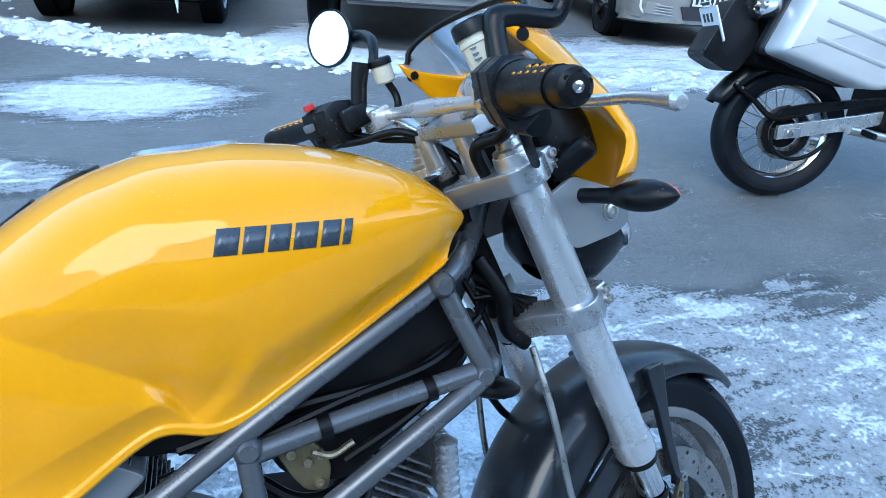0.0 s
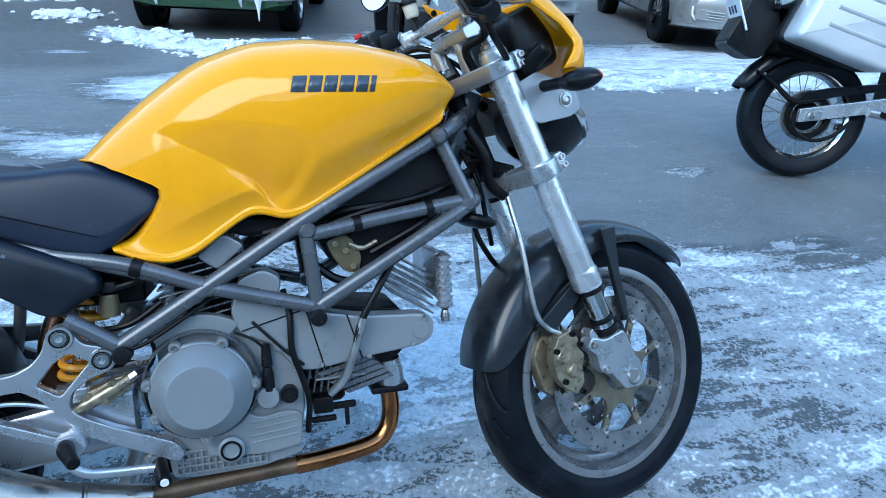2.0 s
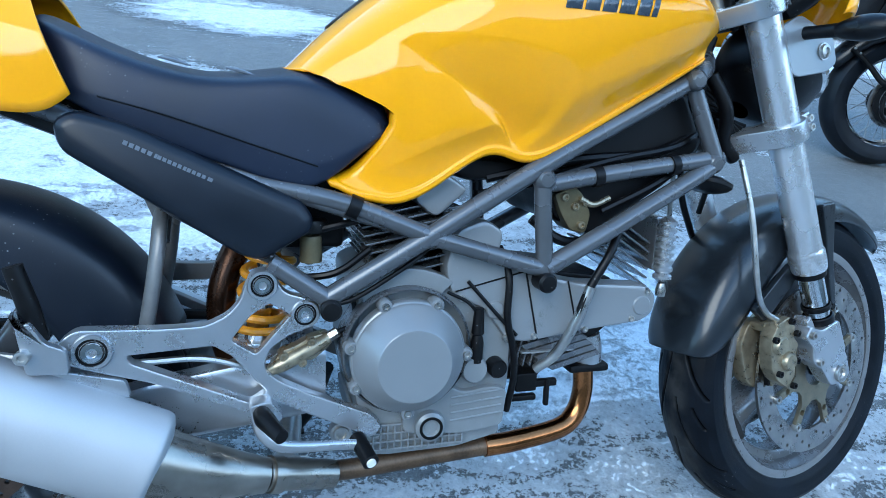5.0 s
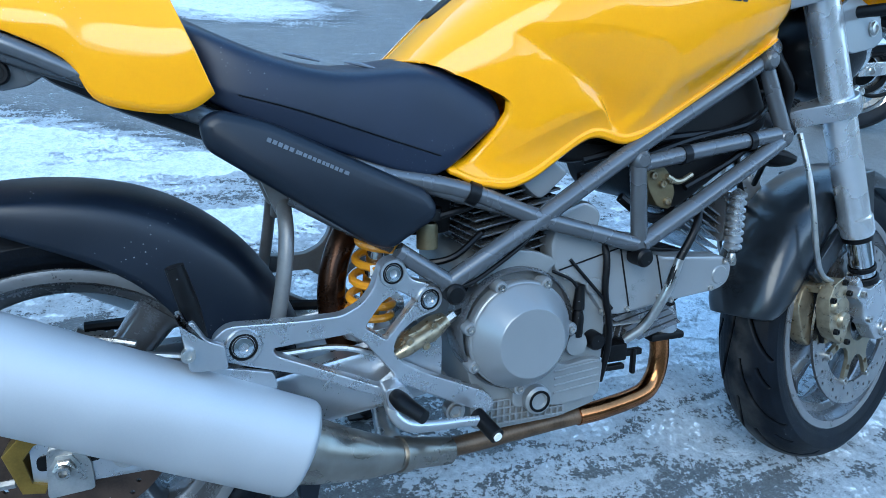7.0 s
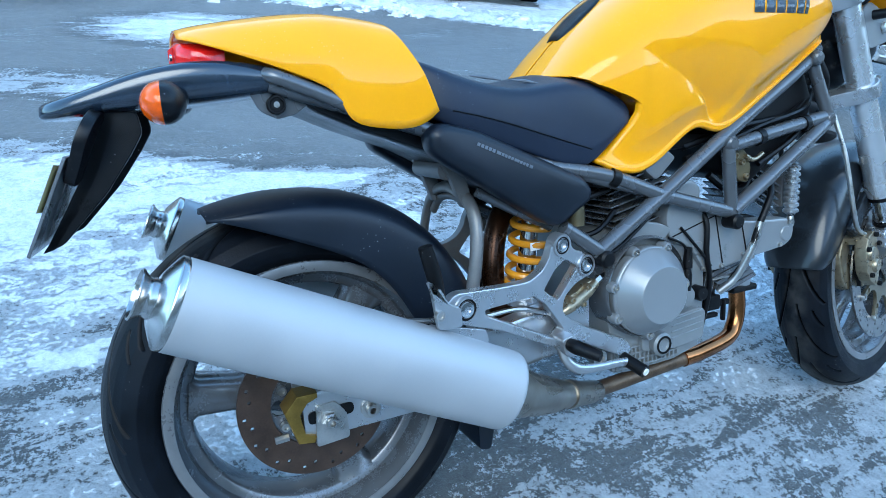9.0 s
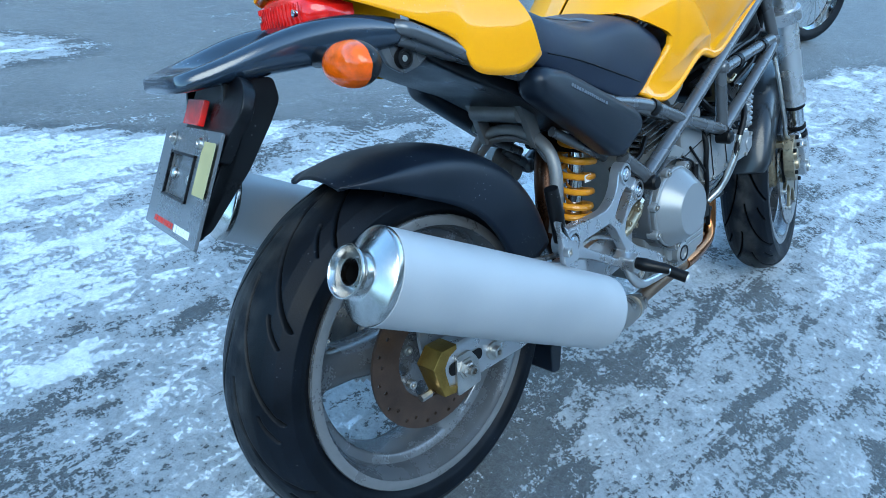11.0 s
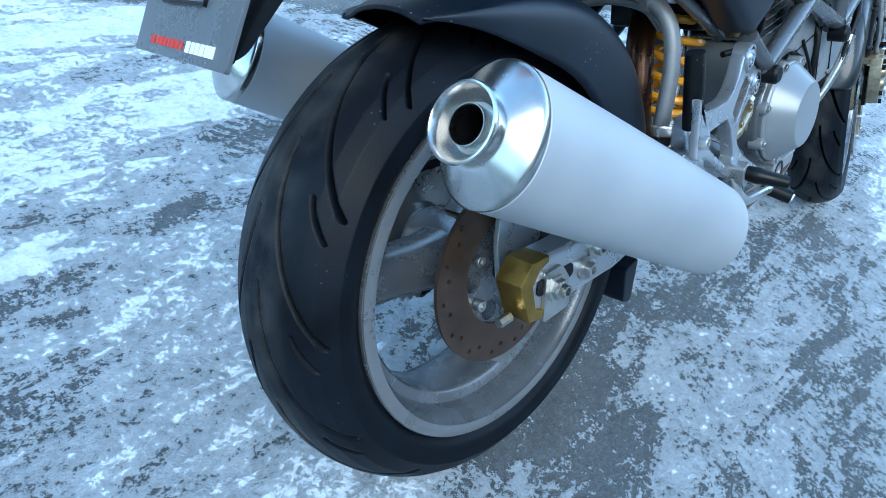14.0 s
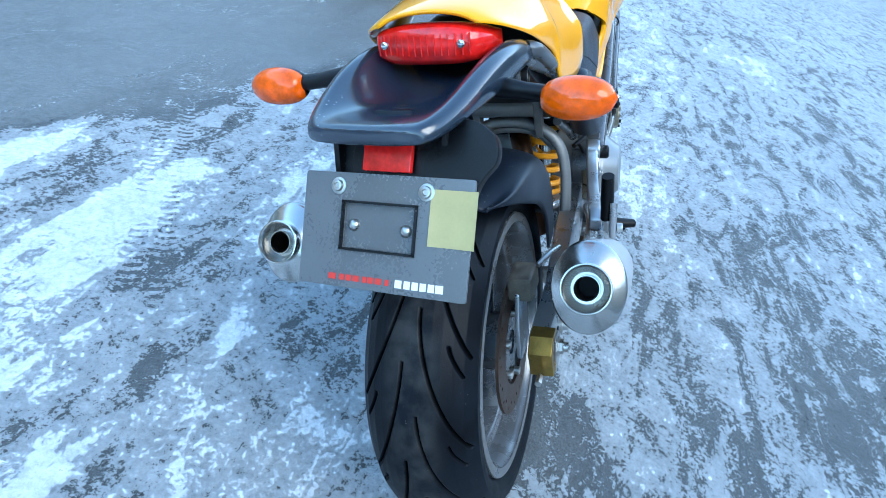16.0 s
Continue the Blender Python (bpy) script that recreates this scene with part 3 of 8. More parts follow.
KNEE_FOLD = [(0.69, 0.750), (0.708, 0.766), (0.734, 0.793), (0.774, 0.817), (0.80, 0.824), (0.84, 0.83)]


def soft_lerp(x, table, w=0.02):
    return sum(lerp(x + d * w, table) for d in (-1, -0.5, 0, 0.5, 1)) / 5


def tank_point(u, v, out=0.0):
    rear = lerp(v, [(0, 0.425), (0.25, 0.45), (0.4, 0.475), (0.5, 0.50), (0.58, 0.535), (0.63, 0.560), (0.66, 0.572), (0.70, 0.572), (0.74, 0.563), (1, 0.492)])
    front = lerp(v, [(0, 1.075), (0.3, 1.072), (0.6, 1.062), (1, 1.035)])
    x = rear + (front - rear) * u
    top, low, wide = soft_lerp(x, TANK_TOP), soft_lerp(x, TANK_LOW, 0.012), soft_lerp(x, TANK_WIDE)
    s, p = soft_lerp(v, TANK_S, 0.03), soft_lerp(v, TANK_P, 0.03)
    z = top + (low - top) * s
    y = wide * p
    # knee hollow: a flat that leans in below the lip, then flares out again to a low ridge
    # Valley and ridge are shaped to mimic the edge of a sky reflection.
    lip, valley, ridge = soft_lerp(x, KNEE_LIP, 0.007), soft_lerp(x, KNEE_VALLEY, 0.007), soft_lerp(x, KNEE_RIDGE, 0.010)
    fold = smoothstep(0, 0.032, lerp(z, KNEE_FOLD) - x)
    deepest = 0.016 * (1 - math.exp(-max(0, lip - valley) * 0.42 / 0.016)) * fold
    flare = 0.007 * smoothstep(0.48, 0.56, x) * smoothstep(0.76, 0.70, x)
    if valley < z < lip:
        y -= deepest * (lip - z) / max(0.001, lip - valley)
    elif ridge < z <= valley:
        q = (z - ridge) / max(0.001, valley - ridge)
        y += flare * (1 - q) - deepest * q
    elif z <= ridge:
        y += flare * max(0, (z - low) / max(0.004, ridge - low))
    # lower edge stays at the frame's width
    y = y + (0.142 - y) * smoothstep(0.75, 1.0, v) * 0.85
    # rolled flange along the lower edge
    y += 0.0035 * smoothstep(0.952, 0.966, v)
    return Vector((x, -(y + out), z))


def make_tank():
    nu, nv = 190, 150
    rows = [[tank_point(i / nu, j / nv) for j in range(nv + 1)] for i in range(nu + 1)]
    for r in rows:
        low = r[-1]
        r += [Vector((low.x, low.y + 0.004, low.z - 0.004)), Vector((low.x, low.y + 0.014, low.z - 0.003)), Vector((low.x, low.y + 0.03, low.z + 0.004))]
    first = [Vector((p.x - 0.006, p.y * 0.94, p.z + (0.83 - p.z) * 0.05)) for p in rows[0]]
    bm = loft([first] + rows, wrap=False)
    mirrored(bm)
    tank = part("fuel_tank", bm, yellow, bike, "glossy yellow fuel tank", smooth=60)
    thick(tank, 0.003)
    # flush filler cap on the top
    c = Vector((0.765, 0, 0.989))
    part("filler_cap", lathe([(0.0, 0.004), (0.045, 0.005), (0.058, 0.004), (0.062, 0.0), (0.062, -0.02)], Matrix.Translation(c) @ pose(0, 0, 0, 0, -4), 40), castalu, tank, "round grey filler cap")
    # scuff pads behind the cap
    bm = bmesh.new()
    pad = part("tank_pad", loft([[Vector((0.50 + 0.10 * t, w * 0.032 * (1 - 0.5 * abs(2 * t - 1) ** 3), lerp(0.50 + 0.10 * t, TANK_TOP) + 0.0035 - 0.004 * abs(w) ** 2)) for w in (-1, -0.6, 0, 0.6, 1)] for t in np.linspace(0, 1, 9)], wrap=False), plastic, tank, "black rubber scuff pad")
    thick(pad, 0.003)
    pad = part("tank_pad", loft([[Vector((0.62 + 0.05 * t, w * 0.03 * (1 - 0.5 * abs(2 * t - 1) ** 3), lerp(0.62 + 0.05 * t, TANK_TOP) + 0.0035 - 0.004 * abs(w) ** 2)) for w in (-1, -0.6, 0, 0.6, 1)] for t in np.linspace(0, 1, 7)], wrap=False), plastic, tank, "black rubber scuff pad")
    thick(pad, 0.003)
    return tank


def on_tank(x, z, out=0.0008):
    """The side of the tank at a place x, z."""
    u, v = 0.5, 0.45
    for _ in range(30):
        p = tank_point(u, v, out)
        u += (x - p.x) / 0.58
        v += (p.z - z) / 0.32
    return tank_point(u, v, out)


tank = make_tank()


def tank_badge():
    """A plain slanted badge of six blocks, on both sides."""
    for side in (1, -1):
        x = 0.778
        for w in (0.026, 0.024, 0.024, 0.027, 0.022, 0.010):
            rows = []
            for t in np.linspace(0, 1, 5):
                rows.append([on_tank(x + w * t * 0.84 + 0.006 * k, 0.8865 + 0.0255 * k - 0.012 * (x + w * t - 0.778)) for k in (0, 0.5, 1)])
            bm = loft(rows, wrap=False)
            if side < 0:
                for vt in bm.verts:
                    vt.co.y *= -1
            thick(part("badge_block", bm, emblem, tank, smooth=60), 0.0006, 1)
            x += w
        


tank_badge()


# -- seat and tail --
def make_seat():
    secs = []
    # x, middle of the top, shoulder, crease, lower edge, half width
    for x, top, sh, cr, low, hw in ((0.135, 0.858, 0.842, 0.800, 0.785, 0.080), (0.165, 0.848, 0.832, 0.778, 0.756, 0.110), (0.205, 0.829, 0.816, 0.757, 0.736, 0.136), (0.25, 0.811, 0.798, 0.745, 0.712, 0.142), (0.30, 0.797, 0.784, 0.732, 0.694, 0.144), (0.35, 0.791, 0.777, 0.717, 0.678, 0.145), (0.40, 0.798, 0.780, 0.700, 0.660, 0.145), (0.44, 0.806, 0.785, 0.687, 0.648, 0.145), (0.475, 0.807, 0.781, 0.676, 0.645, 0.145), (0.51, 0.801, 0.770, 0.692, 0.671, 0.144), (0.545, 0.787, 0.756, 0.714, 0.702, 0.142), (0.580, 0.770, 0.743, 0.728, 0.722, 0.138)):
        pts = [(-hw * 0.84, low), (-hw * 0.955, low + 0.002), (-hw * 0.975, low + 0.006), (-hw, cr - 0.003), (-hw, cr + 0.003), (-hw * 0.985, cr + 0.45 * (sh - cr)), (-hw * 0.95, sh - 0.010), (-hw * 0.88, sh + 0.001), (-hw * 0.74, sh + 0.35 * (top - sh)), (-hw * 0.4, sh + 0.85 * (top - sh)), (0, top)]
        pts = pts + [(-y, z) for y, z in pts[-2::-1]]
        secs.append([Vector((x, y, z)) for y, z in pts])
    ob = part("seat", loft(secs), vinyl, bike, "dark blue-black vinyl seat with scuffs", smooth=70)
    md = ob.modifiers.new("round", "SUBSURF")
    md.levels = md.render_levels = 2
    # seam along the side
    part("seam", tube([(0.225, -0.1385, 0.751), (0.30, -0.1445, 0.732), (0.40, -0.1455, 0.700), (0.475, -0.1445, 0.676)], 0.0012, 6), hose, ob)
    for p, q in (((0.285, -0.082, 0.803), (0.325, -0.112, 0.793)), ((0.365, -0.075, 0.795), (0.40, -0.104, 0.786))):
        part("scuff", tube([p, tuple((Vector(p) + Vector(q)) / 2 + Vector((0, 0, 0.001))), q], [0.001, 0.0028, 0.001], 6), palegrey, ob, "pale scuff on the vinyl")
    return ob


def make_tail():
    secs = []
    for x, foot, top, low, wide in ((-0.138, -0.138, 0.879, 0.862, 0.062), (-0.12, -0.12, 0.885, 0.856, 0.088), (-0.06, -0.06, 0.895, 0.835, 0.112), (0.0, 0.0, 0.902, 0.812, 0.120), (0.038, 0.040, 0.904, 0.794, 0.126), (0.054, 0.060, 0.904, 0.778, 0.129), (0.060, 0.068, 0.904, 0.742, 0.131), (0.088, 0.105, 0.901, 0.733, 0.135), (0.118, 0.145, 0.897, 0.728, 0.141), (0.136, 0.174, 0.893, 0.732, 0.146), (0.143, 0.194, 0.891, 0.747, 0.149), (0.145, 0.199, 0.890, 0.752, 0.150)):
        tall = top - low
        if tall < 0.06:
            pts = [(a, top - tall * b) for a, b in ((0, 0), (0.35, 0.07), (0.65, 0.25), (0.86, 0.55), (0.98, 0.80), (1, 0.92), (0.985, 1))]
        else:
            pts = [(0, top), (0.35, top - 0.004), (0.65, top - 0.016), (0.86, top - 0.036 - 0.1 * tall), (0.98, top - 0.052 - 0.30 * (tall - 0.05)), (1, low + (0.3 * tall if tall > 0.09 else 0.004)), (0.985, low)]
        secs.append([Vector((x + (foot - x) * (top - z) / tall, -wide * a, z)) for a, z in pts])
    bm = loft(secs, wrap=False)
    mirrored(bm)
    ob = part("tail_cowl", bm, yellow, bike, "glossy yellow single seat tail cowl", smooth=60)
    md = ob.modifiers.new("round", "SUBSURF")
    md.boundary_smooth = "PRESERVE_CORNERS"
    md.levels = md.render_levels = 2
    thick(ob, 0.004)
    return ob


make_seat()
make_tail()


# -- trellis frame --
def make_trellis():
    fr = part("frame_backbone", tube([(1.055, 0, 0.72), (1.10, 0, 0.81), (1.13, 0, 0.90)], 0.03, 20), framegrey, bike, "grey painted steering head")
    R = 0.0138
    runs = {
        "main": [(0.486, -0.146, 0.501), (0.62, -0.146, 0.581), (0.798, -0.141, 0.688), (1.0, -0.128, 0.797), (1.06, -0.112, 0.830), (1.115, -0.04, 0.858)],
        "lower": [(0.802, -0.147, 0.535), (0.924, -0.143, 0.602), (1.074, -0.134, 0.686), (1.10, -0.10, 0.705), (1.10, -0.03, 0.74)],
        "middle": [(0.793, -0.141, 0.656), (0.93, -0.138, 0.678), (1.066, -0.134, 0.697)],
        "post": [(0.789, -0.143, 0.664), (0.800, -0.146, 0.54)],
        "front": [(1.033, -0.124, 0.812), (1.086, -0.134, 0.690)],
        "rear_upper": [(0.40, -0.130, 0.652), (0.511, -0.139, 0.628), (0.622, -0.146, 0.586)],
        "cross": [(0.632, -0.146, 0.582), (0.792, -0.146, 0.536)],
        "rear_lower": [(0.415, -0.143, 0.552), (0.488, -0.147, 0.502)],
    }
    for key, pts in runs.items():
        for side in (1, -1):
            part("tube", tube([(x, y * side, z) for x, y, z in pts], R if key in ("main", "lower") else R * 0.92, 14), framegrey, fr)
    for x, z in ((0.490, 0.500), (0.800, 0.535), (0.628, 0.583), (0.791, 0.664), (1.078, 0.692), (1.03, 0.813)):
        for side in (1, -1):
            part("weld", lathe([(0, 0.016), (0.010, 0.0155), (0.0155, 0.010), (0.017, 0.0), (0.015, -0.012)], to_right(x, -0.142 * side if x < 1 else -0.132 * side, z), 14), framegrey, fr)
    for x, z in ((0.491, 0.490), (0.799, 0.517)):
        part("frame_plug", lathe([(0, 0.020), (0.011, 0.019), (0.0145, 0.015), (0.0145, -0.012)], to_right(x, -0.150, z), 20), hose, fr, "black rubber frame plug")
    for a, b in (((0.870, -0.138, 0.668), (0.884, -0.138, 0.670)), ((1.0, -0.136, 0.687), (1.012, -0.136, 0.689)), ((0.515, -0.139, 0.627), (0.53, -0.140, 0.621))):
        part("clip", tube([a, b], R + 0.002, 14, 0), hose, fr, "black cable clip")
    # rear subframe under the seat
    for side in (1, -1):
        part("subframe_tube", tube([(0.62, -0.14 * side, 0.588), (0.40, -0.128 * side, 0.655), (0.20, -0.115 * side, 0.722), (0.06, -0.105 * side, 0.77), (-0.03, -0.095 * side, 0.80)], 0.0125, 12), framegrey, fr)
    return fr


make_trellis()


# -- wheels --
def tyre_profile(R, w, rim_r, crown):
    """Round motorcycle tyre section as (radius, across)."""
    pts = []
    hw = w / 2
    for i in range(13):
        a = -1 + 2 * i / 12
        pts.append((R - (1 - math.sqrt(max(0, 1 - (a * 0.93) ** 2))) * crown, a * hw))
    edge = pts[0][0]
    side = [(edge - 0.012, -hw * 0.995), ((edge + rim_r) / 2, -hw * 0.97), (rim_r + 0.008, -hw * 0.83), (rim_r - 0.004, -hw * 0.78)]
    left = [(r, -a) for r, a in side]
    return side[::-1] + pts + left


def carved_tyre(m, R, w, rim_r, crown, repeats, sweep):
    """The tyre with its tread grooves cut into the crown."""
    prof = tyre_profile(R, w, rim_r, crown)
    rr, aa = np.array([p[0] for p in prof]), np.array([p[1] for p in prof])
    arc = np.r_[0, np.cumsum(np.hypot(np.diff(rr), np.diff(aa)))]
    step = 0.0014 if w > 0.15 else 0.0017
    n_ar = repeats * round(2 * math.pi * R / repeats / step)
    lo, hi = arc[3], arc[-4]
    t = np.r_[np.linspace(0, lo, 12)[:-1], np.arange(lo, hi, step), np.linspace(hi, arc[-1], 12)]
    n_ac = len(t)
    r0, a0 = np.interp(t, arc, rr), np.interp(t, arc, aa)
    ang = np.arange(n_ar) * 2 * math.pi / n_ar
    period = 2 * math.pi * R / repeats
    S, A = np.meshgrid(ang[: n_ar // repeats] * R, a0, indexing="ij")
    depth = np.zeros_like(S)
    tau = np.linspace(0, 1, 15)
    hw = w / 2
    lines = [(tau * sweep, hw * (0.12 + 0.78 * tau ** 1.7), 0.0017), (0.55 * period + 0.55 * sweep + tau * 0.042, hw * (0.60 + 0.22 * tau ** 1.3), 0.0014)]
    for side in (1, -1):
        for s0, ac, width in lines:
            s1 = s0 + (0 if side > 0 else period / 2)
            for k in range(-4, 3):
                for i in range(len(tau) - 1):
                    p, q = np.array([s1[i] + k * period, ac[i] * side]), np.array([s1[i + 1] + k * period, ac[i + 1] * side])
                    if q[0] < -0.01 or p[0] > period + 0.01:
                        continue
                    Sm = np.mod(S, period)
                    d = q - p
                    h = np.clip(((Sm - p[0]) * d[0] + (A - p[1]) * d[1]) / (d @ d), 0, 1)
                    dist = np.hypot(Sm - p[0] - h * d[0], A - p[1] - h * d[1])
                    depth = np.maximum(depth, np.clip((width + 0.0010 - dist) / 0.0016, 0, 1))
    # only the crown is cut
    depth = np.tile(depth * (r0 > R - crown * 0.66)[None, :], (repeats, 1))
    rad = r0[None, :] - 0.0075 * depth
    x, y, z = rad * np.cos(ang)[:, None], rad * np.sin(ang)[:, None], np.repeat(a0[None, :], n_ar, 0)
    M = np.array(m)
    P = np.stack([x, y, z], -1).reshape(-1, 3) @ M[:3, :3].T + M[:3, 3]
    i, j = np.meshgrid(np.arange(n_ar), np.arange(n_ac - 1), indexing="ij")
    k = (i + 1) % n_ar
    F = np.stack([i * n_ac + j, k * n_ac + j, k * n_ac + j + 1, i * n_ac + j + 1], -1).reshape(-1, 4)
    me = bpy.data.meshes.new("tyre")
    me.from_pydata(P.tolist(), [], F.tolist())
    me.polygons.foreach_set("use_smooth", [True] * len(F))
    me.attributes.new("groove_shade", "FLOAT", "POINT").data.foreach_set("value", depth.reshape(-1))
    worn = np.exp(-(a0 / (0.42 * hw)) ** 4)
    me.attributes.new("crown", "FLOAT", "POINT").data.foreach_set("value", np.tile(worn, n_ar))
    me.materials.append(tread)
    return me


def make_wheel(name, m, R, w, rim_r, rim_w, spokes, crown, spoke_r0, label, twist=0.0):
    wheel = part(name, lathe([(0.016, -0.07), (0.045, -0.07), (0.052, -0.05), (0.05, 0.0), (0.052, 0.05), (0.045, 0.07), (0.016, 0.07)], m, 32, closed=True), rimpaint, bike, label)
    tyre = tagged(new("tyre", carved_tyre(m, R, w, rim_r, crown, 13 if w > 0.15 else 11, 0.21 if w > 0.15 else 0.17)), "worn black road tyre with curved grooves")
    tyre.parent = wheel
    h = rim_w / 2
    rim = [(rim_r, -h - 0.004), (rim_r + 0.010, -h - 0.004), (rim_r + 0.010, -h + 0.006), (rim_r - 0.010, -h + 0.014), (rim_r - 0.012, h - 0.014), (rim_r + 0.010, h - 0.006), (rim_r + 0.010, h + 0.004), (rim_r - 0.006, h + 0.004), (rim_r - 0.008, h - 0.002), (rim_r - 0.014, h - 0.010), (rim_r - 0.016, h * 0.66), (rim_r - 0.018, h * 0.52), (rim_r - 0.030, h * 0.47), (rim_r - 0.034, h * 0.40), (rim_r - 0.036, 0), (rim_r - 0.034, -h * 0.40), (rim_r - 0.030, -h * 0.47), (rim_r - 0.018, -h * 0.52), (rim_r - 0.016, -h * 0.66), (rim_r - 0.014, -h + 0.010), (rim_r - 0.008, -h + 0.002)]
    rim[0] = (rim_r - 0.006, -h - 0.004)
    part("rim", lathe(rim, m, 96, closed=True), rimpaint, wheel, "grey cast alloy rim", smooth=35)
    for s in (-1, 1):
        part("rim_lip", lathe([(rim_r - 0.0065, s * (h + 0.0045)), (rim_r + 0.0085, s * (h + 0.0045)), (rim_r + 0.0085, s * (h + 0.0055)), (rim_r + 0.001, s * (h + 0.0075)), (rim_r - 0.0065, s * (h + 0.0055))], m, 96, closed=True), liplight, wheel, "light grey rim lip", smooth=35)
    for k in range(spokes):
        a = 2 * math.pi * k / spokes + twist
        c, s = math.cos(a), math.sin(a)
        secs = []
        for r, tw, th in ((0.042, 0.038, 0.040), (0.075, 0.031, 0.036), (0.12, 0.028, 0.033), (0.17, 0.032, 0.034), (rim_r - 0.03, 0.045, 0.040)):
            sec = []
            for i in range(12):
                b = 2 * math.pi * i / 12
                u, v = math.copysign(abs(math.cos(b)) ** 0.6, math.cos(b)) * tw, math.copysign(abs(math.sin(b)) ** 0.6, math.sin(b)) * th
                sec.append(m @ Vector((c * r - s * u, s * r + c * u, v)))
            secs.append(sec)
        part("spoke", loft(secs), rimpaint, wheel, smooth=55)
    return wheel, tyre


# the rear wheel sits a little to the left of the frame's middle
REAR_AXLE = Matrix.Translation((0, 0.027, 0.312)) @ RIGHT
rear_wheel, rear_tyre = make_wheel("rear_wheel", REAR_AXLE, 0.306, 0.168, 0.2165, 0.145, 3, 0.074, 0.04, "grey three-spoke rear wheel", radians(172))
FRONT_AXLE = FORK @ RIGHT
front_wheel, front_tyre = make_wheel("front_wheel", FRONT_AXLE, 0.300, 0.120, 0.2165, 0.095, 3, 0.055, 0.04, "grey three-spoke front wheel", radians(70))


# -- mufflers --
def make_muffler(side, shift):
    a, b = Vector((0.275, -0.186, 0.313)), Vector((-0.195, -0.199, 0.5455))
    a.y *= side
    b.y *= side
    a, b = a + shift, b + shift
    d = (b - a).normalized()
    across = d.cross(Vector((0, 0, 1))).normalized()
    up = across.cross(d)
    m = Matrix.Translation(a) @ Matrix((across, up, d)).transposed().to_4x4()
    ln = (b - a).length
    sx = 0.80
    body = part("muffler", lathe([(0.030, -0.008), (0.050, -0.002), (0.0605, 0.003), (0.0628, 0.007), (0.0635, 0.012), (0.0632, 0.15), (0.0615, 0.36), (0.0595, ln - 0.006), (0.0585, ln - 0.0055)], m, 56, sx=sx), can, bike, "satin aluminium oval silencer")
    part("end_cap", lathe([(0.0575, ln - 0.008), (0.0592, ln - 0.0045), (0.0596, ln - 0.003), (0.0596, ln + 0.0015), (0.0586, ln + 0.0035), (0.0560, ln + 0.0055), (0.0455, ln + 0.0115), (0.0330, ln + 0.0180), (0.0285, ln + 0.0195), (0.022, ln + 0.0195)], m, 64, sx=0.80), endsteel, body, "satin steel end cone", smooth=30)
    tip = [(0.0275, 0.015), (0.0275, 0.026), (0.0262, 0.029), (0.0262, 0.032), (0.0278, 0.036), (0.0312, 0.0405), (0.0335, 0.0425), (0.0345, 0.0445), (0.0338, 0.0465), (0.0320, 0.0468), (0.0300, 0.0445), (0.0275, 0.037), (0.0250, 0.030), (0.0215, 0.026), (0.0185, 0.026), (0.0178, 0.038), (0.0168, 0.038), (0.0164, -0.05), (0.0, -0.05)]
    part("tip", lathe([(0.92 * r, ln + 0.88 * z - 0.0005) for r, z in tip], m, 48), endsteel, body, "flared steel outlet with inner pipe", smooth=30)
    part("bore", lathe([(0, ln - 0.02), (0.0135, ln - 0.02), (0.0145, ln + 0.026)], m, 30), darkmetal, body, "sooty bore")
    return body


make_muffler(1, Vector((0, 0, 0)))
make_muffler(-1, Vector((0.030, 0.035, 0.026)))


# -- engine --
def bolt(parent, x, y, z, r=0.006, h=0.006, m=None, material=None, name="bolt"):
    """A socket bolt whose head looks to the right side."""
    mm = m if m is not None else to_right(x, y, z)
    return part(name, lathe([(0, h * 0.45), (r * 0.45, h * 0.45), (r * 0.5, h), (r * 0.88, h), (r, h * 0.8), (r, -0.004)], mm, 14), material or steel, parent)


